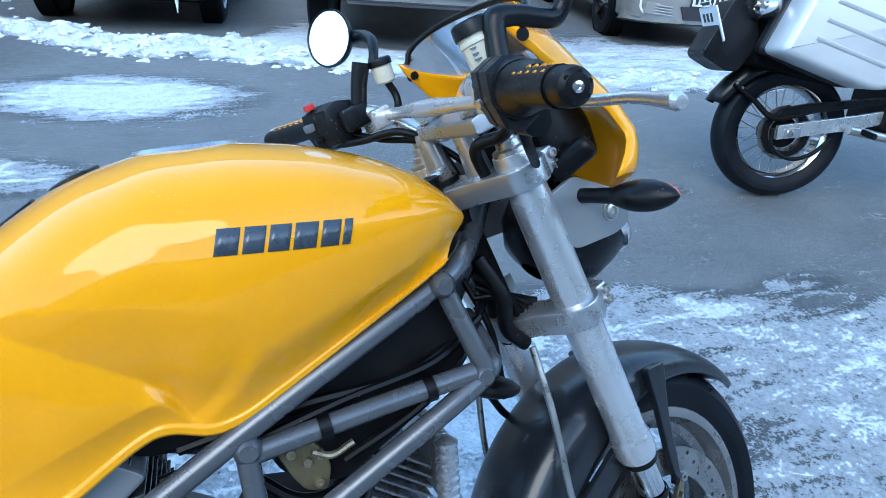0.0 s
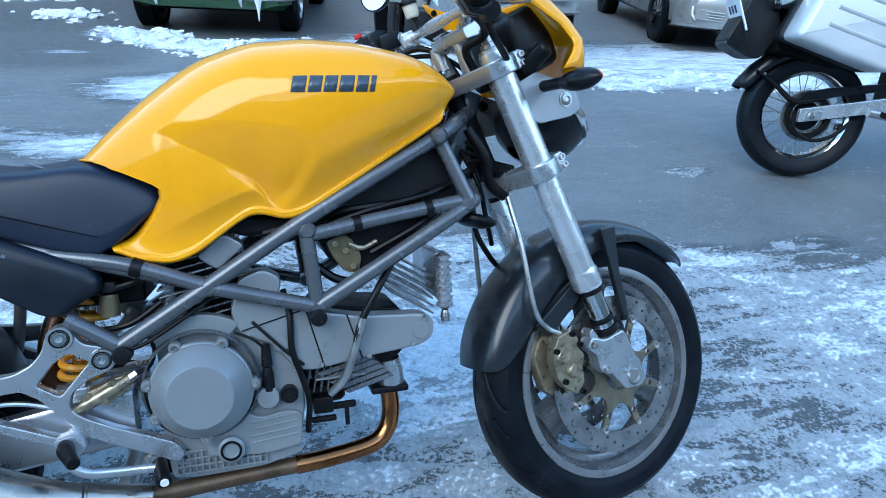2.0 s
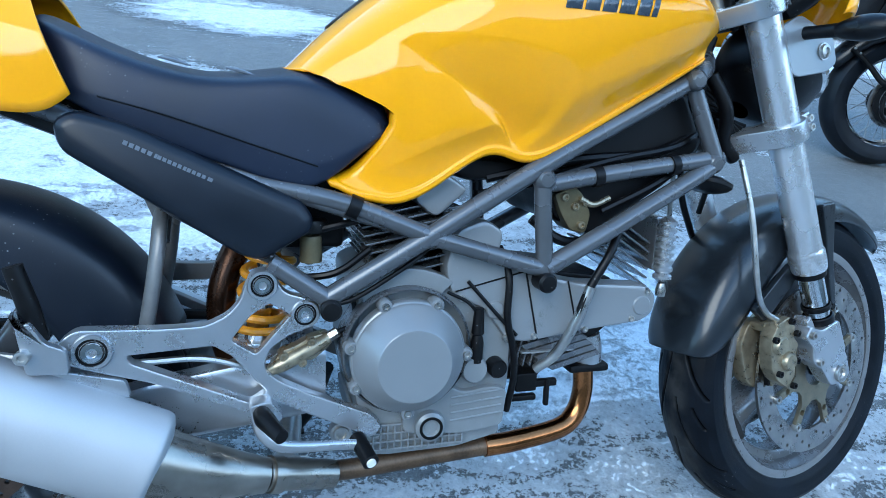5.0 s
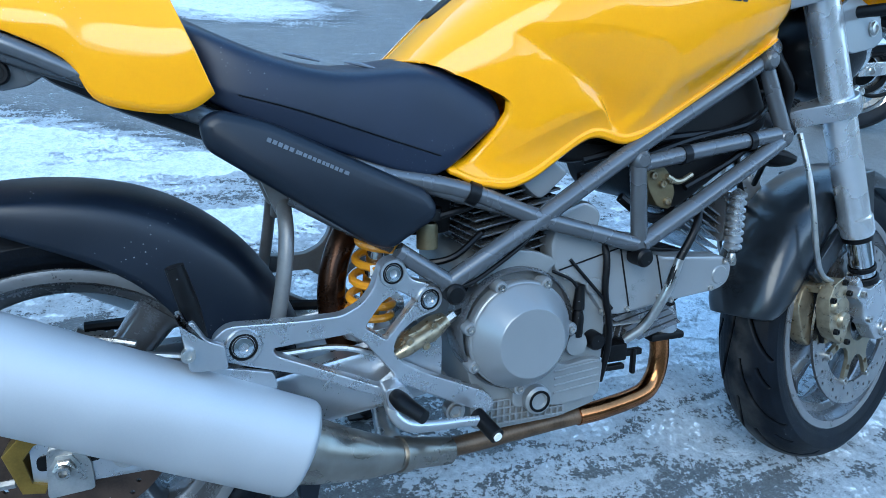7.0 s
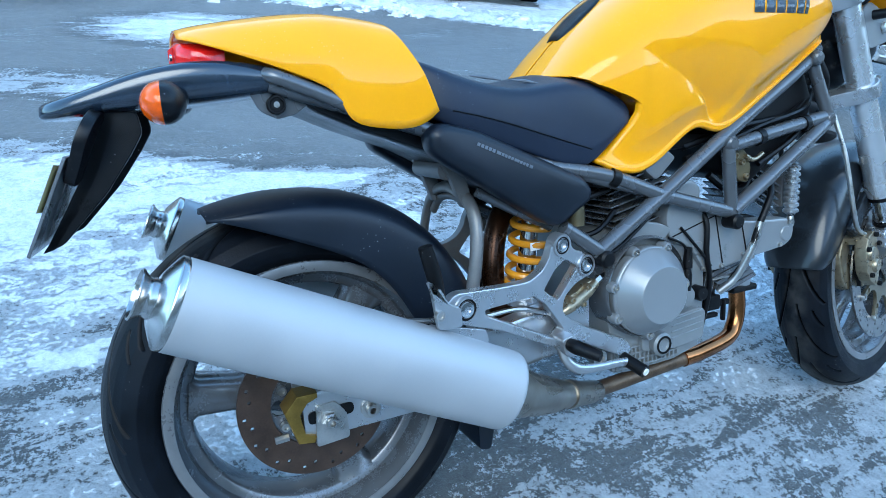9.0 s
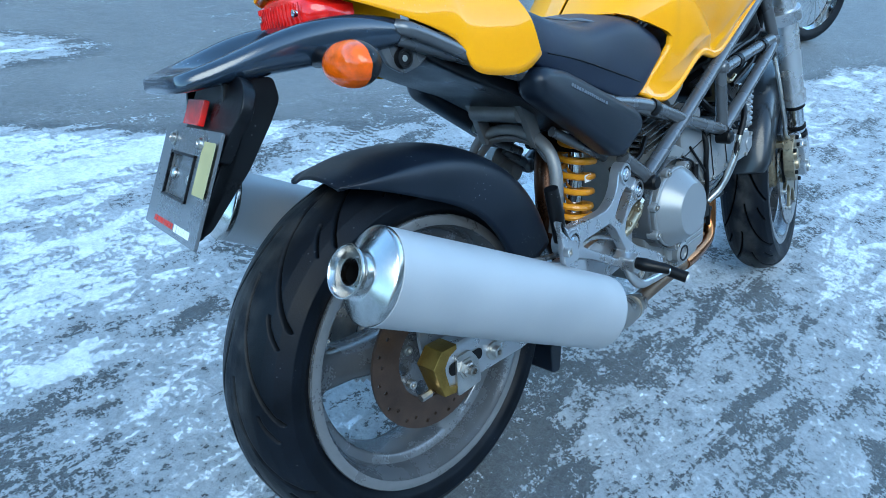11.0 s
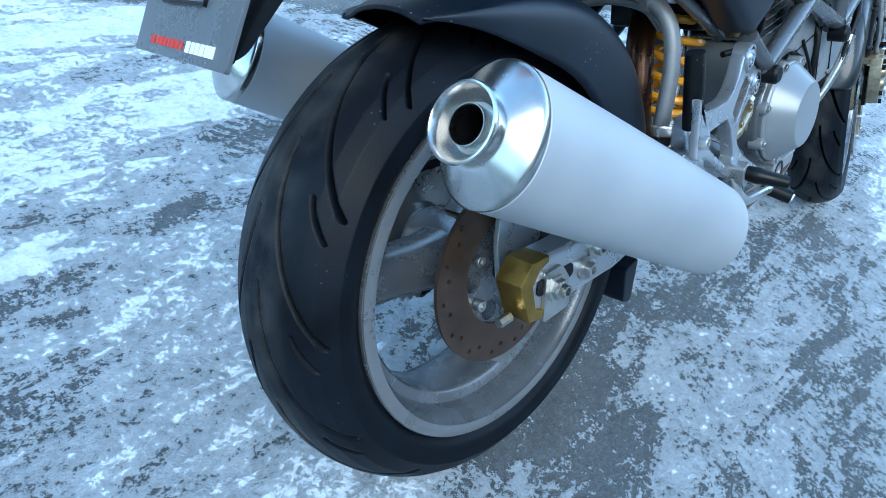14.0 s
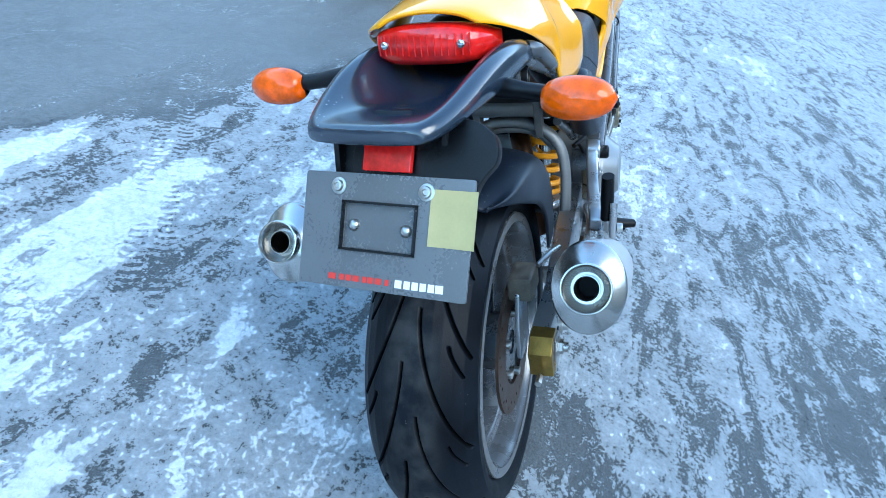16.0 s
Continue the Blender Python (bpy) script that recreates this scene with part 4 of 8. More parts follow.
def make_engine():
    eng = part("engine_case", slab([rounded([(0.535, 0.47), (0.528, 0.36), (0.548, 0.272), (0.752, 0.272), (0.768, 0.35), (0.766, 0.47), (0.72, 0.50), (0.60, 0.535), (0.53, 0.51)], 0.02)], -0.118, 0.12, bevel=0.006), casting, bike, "grey cast engine case")
    # clutch housing and its cover
    part("clutch_housing", lathe([(0.094, -0.03), (0.094, 0.020), (0.090, 0.026)], to_right(0.602, -0.115, 0.418), 48), rimpaint, eng, "dark grey clutch housing")
    cov = part("clutch_cover", lathe([(0.082, -0.012), (0.083, 0.004), (0.0815, 0.007), (0.0795, 0.0085), (0.0775, 0.013), (0.0535, 0.0425), (0.0515, 0.0440), (0.0485, 0.0445), (0.0, 0.0445)], to_right(0.602, -0.141, 0.412), 72), covergrey, eng, "flat-faced grey clutch cover", smooth=25)
    for a in (115, 63, 0, 167, 208, 270):
        x, z = 0.602 + 0.084 * math.cos(radians(a)), 0.412 + 0.084 * math.sin(radians(a))
        part("lug", lathe([(0, 0.007), (0.009, 0.007), (0.0105, 0.004), (0.0105, -0.014)], to_right(x, -0.143, z), 16), covergrey, cov)
        bolt(cov, x, -0.150, z, 0.0055, 0.004)
    arch = [(0.601 + r * math.cos(radians(a)), 0.414 + r * math.sin(radians(a))) for r, aa in ((0.122, range(55, 131, 8)), (0.096, range(130, 54, -8))) for a in aa]
    part("case_rib", slab([arch], -0.128, -0.10, bevel=0.004), casting, eng)
    # right side cover below: flat ledge, sight glass, ribs
    part("side_cover", slab([rounded([(0.655, 0.365), (0.69, 0.345), (0.735, 0.352), (0.762, 0.345), (0.757, 0.285), (0.69, 0.278), (0.60, 0.288), (0.60, 0.335)], 0.012)], -0.130, -0.11, bevel=0.004), casting, eng, "ribbed grey side cover")
    for i in range(4):
        part("rib", tube([(0.672, -0.131, 0.338 - 0.012 * i), (0.752, -0.131, 0.345 - 0.012 * i)], 0.0018, 6, 0), casting, eng)
    part("sump", slab([rounded([(0.535, 0.300), (0.540, 0.256), (0.580, 0.249), (0.690, 0.251), (0.757, 0.266), (0.757, 0.30)], 0.008)], -0.117, 0.10, bevel=0.004), casting, eng, "grey ribbed sump")
    for i in range(15):
        part("rib", box((0.548 + 0.0105 * i, -0.121, 0.280), (0.003, 0.006, 0.044), bevel=0.001), casting, eng)
    for z in (0.262, 0.274, 0.287, 0.300):
        part("rib", box((0.620, -0.121, z), (0.152, 0.006, 0.003), bevel=0.001), casting, eng)
    part("sight_glass", lathe([(0, 0.006), (0.0105, 0.006), (0.0125, 0.009), (0.018, 0.0095), (0.0225, 0.006), (0.023, -0.02)], to_right(0.639, -0.136, 0.300), 32), casting, eng, "round oil sight glass boss")
    part("sight_ring", lathe([(0.0135, 0.0105), (0.0175, 0.0105), (0.0175, 0.006), (0.0135, 0.006)], to_right(0.639, -0.136, 0.300), 32, closed=True), hose, eng, "black seal ring")
    for x, z in ((0.559, 0.290), (0.512, 0.292)):
        part("frame_bolt", lathe([(0, 0.006), (0.006, 0.006), (0.0075, 0.010), (0.0105, 0.010), (0.012, 0.006), (0.0155, 0.006), (0.016, -0.01)], to_right(x, -0.112, z), 24), steel, eng, "steel frame bolt with washer")
    part("oil_cap", lathe([(0, 0.012), (0.012, 0.012), (0.0145, 0.008), (0.015, -0.02)], to_right(0.742, -0.128, 0.380), 24), hose, eng, "black oil plug")
    part("boss", lathe([(0, 0.010), (0.018, 0.010), (0.0205, 0.005), (0.0205, -0.02)], to_right(0.706, -0.126, 0.380), 24), casting, eng)
    part("oil_sensor", lathe([(0, 0.085), (0.007, 0.083), (0.0085, 0.06), (0.0095, 0.045), (0.007, 0.042), (0.010, 0.030), (0.010, 0.0)], axis_matrix((0.7085, -0.128, 0.392), (0, -0.05, 1)), 16), hose, eng, "black oil pressure switch")
    # belt covers
    bel = part("belt_cover", slab([rounded([(0.655, 0.535), (0.668, 0.492), (0.72, 0.470), (0.757, 0.420), (0.79, 0.415), (0.876, 0.427), (0.985, 0.438), (1.007, 0.452), (1.010, 0.482), (0.99, 0.498), (0.872, 0.506), (0.80, 0.522), (0.735, 0.548), (0.745, 0.585), (0.715, 0.605), (0.672, 0.590)], 0.014)], -0.128, -0.085, bevel=0.008), covergrey, eng, "light grey timing belt cover")
    part("cover_boss", lathe([(0, 0.0025), (0.014, 0.0025), (0.016, 0.0)], to_right(0.982, -0.128, 0.466), 28), covergrey, bel)
    part("cover_boss", lathe([(0, 0.0025), (0.012, 0.0025), (0.014, 0.0)], to_right(0.735, -0.128, 0.470), 28), covergrey, bel)
    part("cover_joint", tube([(0.850, -0.1285, 0.510), (0.873, -0.1285, 0.428)], 0.0014, 6, 0), hose, bel)
    part("cover_joint", tube([(0.780, -0.1285, 0.527), (0.806, -0.1285, 0.418)], 0.0014, 6, 0), hose, bel)
    part("cover_joint", tube([(0.672, -0.1285, 0.500), (0.79, -0.1285, 0.530)], 0.0014, 6, 0), hose, bel)
    for x, z in ((0.665, 0.578), (0.682, 0.490), (0.775, 0.535), (0.80, 0.426), (0.86, 0.440), (0.885, 0.432), (0.755, 0.425), (0.966, 0.445), (0.99, 0.489)):
        bolt(bel, x, -0.128, z, 0.0048, 0.004)
    # horizontal cylinder with fins, lying forward
    cyl = part("front_cylinder", slab([rounded([(0.765, 0.47), (0.79, 0.368), (0.885, 0.375), (0.950, 0.410), (0.975, 0.44), (0.96, 0.50), (0.80, 0.52)], 0.015)], -0.075, 0.085, bevel=0.004), darkmetal, eng, "black finned front cylinder")
    for i in range(9):
        x0 = 0.775 + 0.0125 * i
        part("fin", box((0, 0, 0), (0.0032, 0.200, 0.120), Matrix.Translation((x0 + 0.01, 0, 0.425)) @ pose(0, 0, 0, 0, 12), 0.001), rimpaint, cyl)
    part("fin", box((0.835, -0.092, 0.392), (0.09, 0.035, 0.0028), bevel=0.0008), casting, cyl)
    for k in range(5):
        part("lower_fin", slab([[(0.79 + 0.012 * k, 0.402 - 0.0095 * k), (0.885 + 0.010 * k, 0.425 - 0.0095 * k), (0.9 + 0.008 * k, 0.418 - 0.0095 * k), (0.80 + 0.012 * k, 0.396 - 0.0095 * k)]], -0.104, -0.05), rimpaint, cyl)
    part("exhaust_port", lathe([(0.026, 0.0), (0.027, 0.03), (0.024, 0.055)], axis_matrix((0.935, -0.055, 0.345), (-0.1, 0.02, 1)), 24), castalu, cyl, "cast exhaust port")
    part("port_flange", box((0.928, -0.058, 0.346), (0.072, 0.05, 0.014), bevel=0.005), darkmetal, cyl, "black exhaust flange")
    # upright cylinder, leaning back
    up = part("rear_cylinder", box((0, 0, 0), (0.11, 0.15, 0.20), Matrix.Translation((0.615, 0, 0.60)) @ pose(0, 0, 0, 0, -12), 0.01), darkmetal, eng, "black finned rear cylinder")
    for i in range(10):
        part("fin", box((0, 0, 0), (0.145, 0.215, 0.0032), Matrix.Translation((0.628 - 0.003 * i, 0, 0.530 + 0.0125 * i)) @ pose(0, 0, 0, 0, -12), 0.001), rimpaint, up)
    return eng


make_engine()


def make_intake():
    box_ = part("airbox", slab([rounded([(0.60, 0.70), (0.69, 0.655), (0.80, 0.665), (0.83, 0.60), (0.90, 0.575), (1.03, 0.66), (1.08, 0.72), (1.04, 0.80), (0.80, 0.72), (0.66, 0.71)], 0.02)], -0.105, 0.105, bevel=0.01), darkmetal, bike, "black airbox and intake under the tank")
    part("grey_cover", slab([rounded([(0.607, 0.632), (0.655, 0.668), (0.690, 0.645), (0.642, 0.604)], 0.012)], -0.118, -0.06, bevel=0.006), covergrey, box_, "grey plastic cover")
    body = part("throttle_body", slab([rounded([(0.822, 0.640), (0.855, 0.652), (0.870, 0.640), (0.885, 0.610), (0.878, 0.580), (0.852, 0.585), (0.835, 0.610)], 0.008)], -0.118, -0.07, bevel=0.003), brass_pot, box_, "brass coloured throttle linkage")
    for x, z in ((0.838, 0.636), (0.856, 0.622), (0.868, 0.594), (0.872, 0.628)):
        bolt(body, x, -0.118, z, 0.006, 0.006, material=caliper_gold)
    part("link_rod", tube([(0.862, -0.122, 0.634), (0.885, -0.122, 0.625), (0.912, -0.12, 0.635)], 0.0045, 8), caliper_gold, body)
    for pts, r in (([(0.70, -0.125, 0.64), (0.78, -0.12, 0.655), (0.90, -0.125, 0.69), (1.02, -0.12, 0.715), (1.10, -0.08, 0.75)], 0.006), ([(0.72, -0.10, 0.66), (0.85, -0.115, 0.69), (0.98, -0.12, 0.705), (1.08, -0.09, 0.74)], 0.007), ([(0.90, -0.12, 0.615), (0.99, -0.125, 0.66), (1.06, -0.10, 0.70), (1.12, -0.05, 0.76)], 0.006), ([(0.80, -0.09, 0.60), (0.84, -0.10, 0.57), (0.88, -0.10, 0.565), (0.92, -0.08, 0.58)], 0.008)):
        part("cable", tube(pts, r, 8), hose, box_)
    return box_


make_intake()


def make_cables():
    runs = [([(0.745, -0.105, 0.56), (0.752, -0.132, 0.52), (0.752, -0.135, 0.46), (0.765, -0.132, 0.41), (0.775, -0.12, 0.36), (0.770, -0.11, 0.30)], 0.0055, hose), ([(0.935, -0.12, 0.59), (0.905, -0.148, 0.555), (0.872, -0.152, 0.50), (0.855, -0.145, 0.44), (0.835, -0.12, 0.385)], 0.0065, hose), ([(0.875, -0.1525, 0.507), (0.858, -0.147, 0.45), (0.838, -0.13, 0.395), (0.815, -0.11, 0.365)], 0.0078, steel), ([(0.50, -0.15, 0.495), (0.53, -0.15, 0.505), (0.60, -0.14, 0.545), (0.64, -0.12, 0.57)], 0.0035, hose), ([(0.69, -0.13, 0.515), (0.74, -0.135, 0.46), (0.77, -0.13, 0.43)], 0.0028, hose), ([(0.71, -0.13, 0.462), (0.69, -0.135, 0.485), (0.66, -0.13, 0.50)], 0.0025, hose)]
    loom = None
    for pts, r, mt in runs:
        ob = part("hose" if loom else "engine_hose", tube(pts, r, 10), mt, bike if loom is None else loom, "black oil hose" if loom is None else "")
        loom = loom or ob
    # starter and linkages under the front cylinder
    box_ = part("starter_motor", lathe([(0, 0.0), (0.02, 0.0), (0.024, 0.006), (0.024, 0.06), (0.018, 0.068), (0.0, 0.068)], axis_matrix((0.775, -0.06, 0.355), (1, 0, 0.05)), 20), darkmetal, bike, "black starter and oil fittings")
    for c, s in (((0.80, -0.10, 0.345), (0.035, 0.03, 0.03)), ((0.835, -0.095, 0.335), (0.05, 0.012, 0.012)), ((0.80, -0.10, 0.315), (0.045, 0.012, 0.01)), ((0.842, -0.10, 0.320), (0.008, 0.01, 0.045))):
        part("fitting", box(c, s, bevel=0.003), darkmetal, box_)


make_cables()


def make_cooler():
    """Finned oil cooler hanging before the front cylinder."""
    ob = part("oil_cooler", box((1.038, 0.02, 0.555), (0.020, 0.20, 0.09), bevel=0.004), castalu, bike, "silver finned oil cooler")
    for i in range(6):
        fin = pose(0.978, -0.015, 0.582 - 0.0145 * i, 0, 32, 0)
        part("cylinder_fin", box((0, 0, 0), (0.100, 0.13, 0.0035), fin, bevel=0.001), rimpaint, ob, "dark cooling fin")
    pr = []
    for i in range(8):
        z = 0.492 + 0.0128 * i
        pr += [(0.0115, z), (0.0155, z + 0.003), (0.0155, z + 0.008), (0.0115, z + 0.011)]
    part("bellows", lathe([(0, 0.482)] + pr + [(0, 0.60)], Matrix.Translation((1.038, -0.095, 0.006)), 18), castalu, ob, "silver ribbed end tank")
    part("cooler_foot", lathe([(0, 0.0), (0.008, 0.001), (0.009, 0.01), (0.006, 0.022)], Matrix.Translation((1.038, -0.095, 0.470)), 14), steel, ob)
    part("horn", lathe([(0, -0.012), (0.02, -0.012), (0.036, -0.006), (0.042, 0.0), (0.042, 0.006), (0.030, 0.012), (0.0, 0.014)], axis_matrix((1.105, -0.09, 0.655), (0.25, 0.1, 1)), 28), hose, ob, "black horn disc")


make_cooler()


# -- exhaust pipe --
def make_exhaust():
    pipe = part("exhaust_pipe", tube([(0.928, -0.058, 0.345), (0.930, -0.060, 0.30), (0.918, -0.064, 0.262), (0.885, -0.072, 0.240), (0.80, -0.084, 0.232), (0.745, -0.088, 0.2305)], 0.0172, 18, 8), header, bike, "heat-stained steel exhaust pipe")
    part("lower_pipe", tube([(0.75, -0.087, 0.2305), (0.66, -0.094, 0.229), (0.54, -0.106, 0.228), (0.47, -0.125, 0.238)], 0.0150, 16, 8), rusty_pipe, pipe, "dull rusty pipe under the sump")
    part("joint", tube([(0.50, -0.118, 0.230), (0.44, -0.140, 0.250), (0.405, -0.155, 0.262)], [0.0205, 0.0225, 0.0225], 18), tinted_steel, pipe, "discoloured pipe joint")
    part("clamp", tube([(0.425, -0.148, 0.256), (0.410, -0.154, 0.261)], 0.0255, 18, 0), tinted_steel, pipe, "steel clamp")
    part("collector", tube([(0.405, -0.156, 0.262), (0.36, -0.168, 0.277), (0.30, -0.180, 0.301), (0.27, -0.185, 0.315)], [0.0235, 0.031, 0.040, 0.045], 28), tinted_steel, pipe, "satin steel collector cone")
    part("link_pipe", tube([(0.46, -0.11, 0.235), (0.44, -0.02, 0.20), (0.45, 0.10, 0.235), (0.40, 0.156, 0.262), (0.30, 0.18, 0.31)], 0.021, 14), steel, pipe)
    return pipe


make_exhaust()


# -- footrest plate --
def make_hanger():
    outline = [(0.193, 0.485), (0.285, 0.478), (0.335, 0.477), (0.362, 0.489), (0.378, 0.508), (0.384, 0.530), (0.400, 0.544), (0.420, 0.538), (0.432, 0.513), (0.463, 0.503), (0.480, 0.484), (0.470, 0.463), (0.436, 0.453), (0.412, 0.436), (0.405, 0.412), (0.424, 0.393), (0.466, 0.368), (0.552, 0.328), (0.568, 0.308), (0.556, 0.291), (0.514, 0.311), (0.467, 0.336), (0.422, 0.362), (0.388, 0.350), (0.276, 0.407), (0.202, 0.434), (0.178, 0.446), (0.174, 0.470)]
    h1 = rounded([(0.390, 0.485), (0.414, 0.499), (0.440, 0.482), (0.396, 0.433), (0.366, 0.455)], 0.005)
    h2 = rounded([(0.246, 0.447), (0.344, 0.449), (0.367, 0.432), (0.408, 0.379), (0.388, 0.367), (0.250, 0.438)], 0.005)
    plate = part("footrest_plate", slab([rounded(outline, 0.010), h1, h2], -0.172, -0.150, bevel=0.004), castalu, bike, "cast aluminium footrest plate")
    for x, z, r in ((0.405, 0.525, 0.0165), (0.459, 0.482, 0.0165), (0.211, 0.457, 0.019)):
        boss = part("boss", lathe([(0, 0.002), (r * 0.72, 0.002), (r * 0.78, -0.001), (r * 0.86, -0.001), (r * 0.9, 0.004), (r * 1.1, 0.004), (r * 1.2, 0.0), (r * 1.2, -0.02)], to_right(x, -0.172, z), 32), castalu, plate)
        part("ring", lathe([(r * 0.74, 0.0025), (r * 0.9, 0.0025), (r * 0.9, 0.0), (r * 0.74, 0.0)], to_right(x, -0.172, z), 32, closed=True), hose, boss, "black rubber ring")
        part("bolt", lathe([(0, 0.001), (r * 0.28, 0.001), (r * 0.32, 0.005), (r * 0.62, 0.0048), (r * 0.70, 0.002)], to_right(x, -0.172, z), 24), chrome, boss, "polished bolt")
    # the other side's plate, coloured darker to stand in for its backlit shade
    far = part("footrest_plate", slab([rounded(outline, 0.010), h1, h2], 0.146, 0.166, m=Matrix.Translation((0, 0, 0.012)), bevel=0.003), hoopgrey, bike, "footrest plate coloured darker for its backlit inner side")
    for x, z in ((0.405, 0.537), (0.459, 0.494), (0.211, 0.469)):
        part("boss", lathe([(0, 0.004), (0.012, 0.004), (0.018, 0.0), (0.018, -0.02)], to_right(x, 0.146, z), 24), hoopgrey, far)
    # rider's footrest
    part("footrest_hinge", slab([rounded([(0.385, 0.372), (0.412, 0.376), (0.430, 0.350), (0.410, 0.335), (0.390, 0.345)], 0.006)], -0.196, -0.165, bevel=0.003), castalu, plate)
    part("footrest", tube([(0.400, -0.190, 0.362), (0.405, -0.210, 0.359), (0.424, -0.250, 0.351)], [0.010, 0.0125, 0.009], 14), hose, plate, "black rubber footrest")
    # brake pedal
    ped = part("brake_pedal", tube([(0.395, -0.178, 0.352), (0.402, -0.186, 0.328), (0.425, -0.192, 0.310), (0.470, -0.198, 0.304), (0.525, -0.204, 0.302)], [0.009, 0.009, 0.010, 0.0085, 0.008], 12, flat=0.8), castalu, plate, "aluminium brake pedal")
    part("pedal_tip", tube([(0.528, -0.190, 0.304), (0.540, -0.235, 0.290)], 0.0115, 16, 0), hose, ped, "black rubber pedal tip")
    part("tip_disc", lathe([(0, 0.001), (0.0065, 0.001), (0.0065, -0.002)], axis_matrix((0.5405, -0.237, 0.2895), (0.2, -0.9, -0.28)), 16), white_print, ped)
    # rear brake cylinder
    mc = part("brake_cylinder", slab([rounded([(0.413, 0.410), (0.425, 0.402), (0.450, 0.412), (0.472, 0.412), (0.492, 0.428), (0.500, 0.441), (0.488, 0.450), (0.466, 0.446), (0.448, 0.436), (0.428, 0.430)], 0.004)], -0.162, -0.140, bevel=0.004), caliper_gold, plate, "gold rear brake cylinder")
    part("bore_housing", tube([(0.412, -0.160, 0.404), (0.430, -0.163, 0.412), (0.470, -0.163, 0.431), (0.492, -0.160, 0.442)], [0.007, 0.0105, 0.0105, 0.0085], 14), caliper_gold, mc)
    part("union_nut", lathe([(0, 0.006), (0.005, 0.006), (0.0075, 0.004), (0.0075, -0.010)], axis_matrix((0.501, -0.158, 0.447), (0.86, 0, 0.5)), 6), steel, mc, "steel union nut")
    for x, z in ((0.431, 0.424), (0.468, 0.441), (0.456, 0.413)):
        bolt(mc, x, -0.166, z, 0.006, 0.006, material=caliper_gold)
    part("brake_pipe", tube([(0.505, -0.158, 0.449), (0.522, -0.152, 0.456), (0.530, -0.140, 0.478), (0.520, -0.128, 0.505)], 0.0035, 8), hose, mc)
    part("brake_line", tube([(0.40, -0.150, 0.402), (0.33, -0.145, 0.425), (0.24, -0.150, 0.432), (0.12, -0.14, 0.45), (0.06, -0.115, 0.46)], 0.0045, 8), steel, mc, "braided brake line")
    # passenger footrest, folded up
    pb = part("passenger_bracket", slab([rounded([(0.147, 0.500), (0.157, 0.506), (0.170, 0.480), (0.190, 0.470), (0.192, 0.440), (0.150, 0.444), (0.140, 0.520)], 0.006)], -0.196, -0.184, bevel=0.003), castalu, plate, "aluminium passenger footrest bracket")
    part("passenger_footrest", tube([(0.163, -0.178, 0.478), (0.154, -0.180, 0.52), (0.142, -0.180, 0.566)], [0.010, 0.0125, 0.0115], 14, flat=0.85), hose, pb, "black rubber passenger footrest")
    bolt(pb, 0.150, -0.200, 0.468, 0.008, 0.006)
    # silencer strap
    part("silencer_bracket", slab([rounded([(0.145, 0.448), (0.245, 0.418), (0.25, 0.395), (0.15, 0.425)], 0.006)], -0.176, -0.166, bevel=0.002), castalu, plate)
    return plate


def slant_hanger(plate):
    """The plate runs inwards to the front."""
    for o in (plate, *plate.children_recursive):
        for v in o.data.vertices:
            v.co.y += (min(v.co.x, 0.50) - 0.212) * 0.13 - 0.006


slant_hanger(make_hanger())


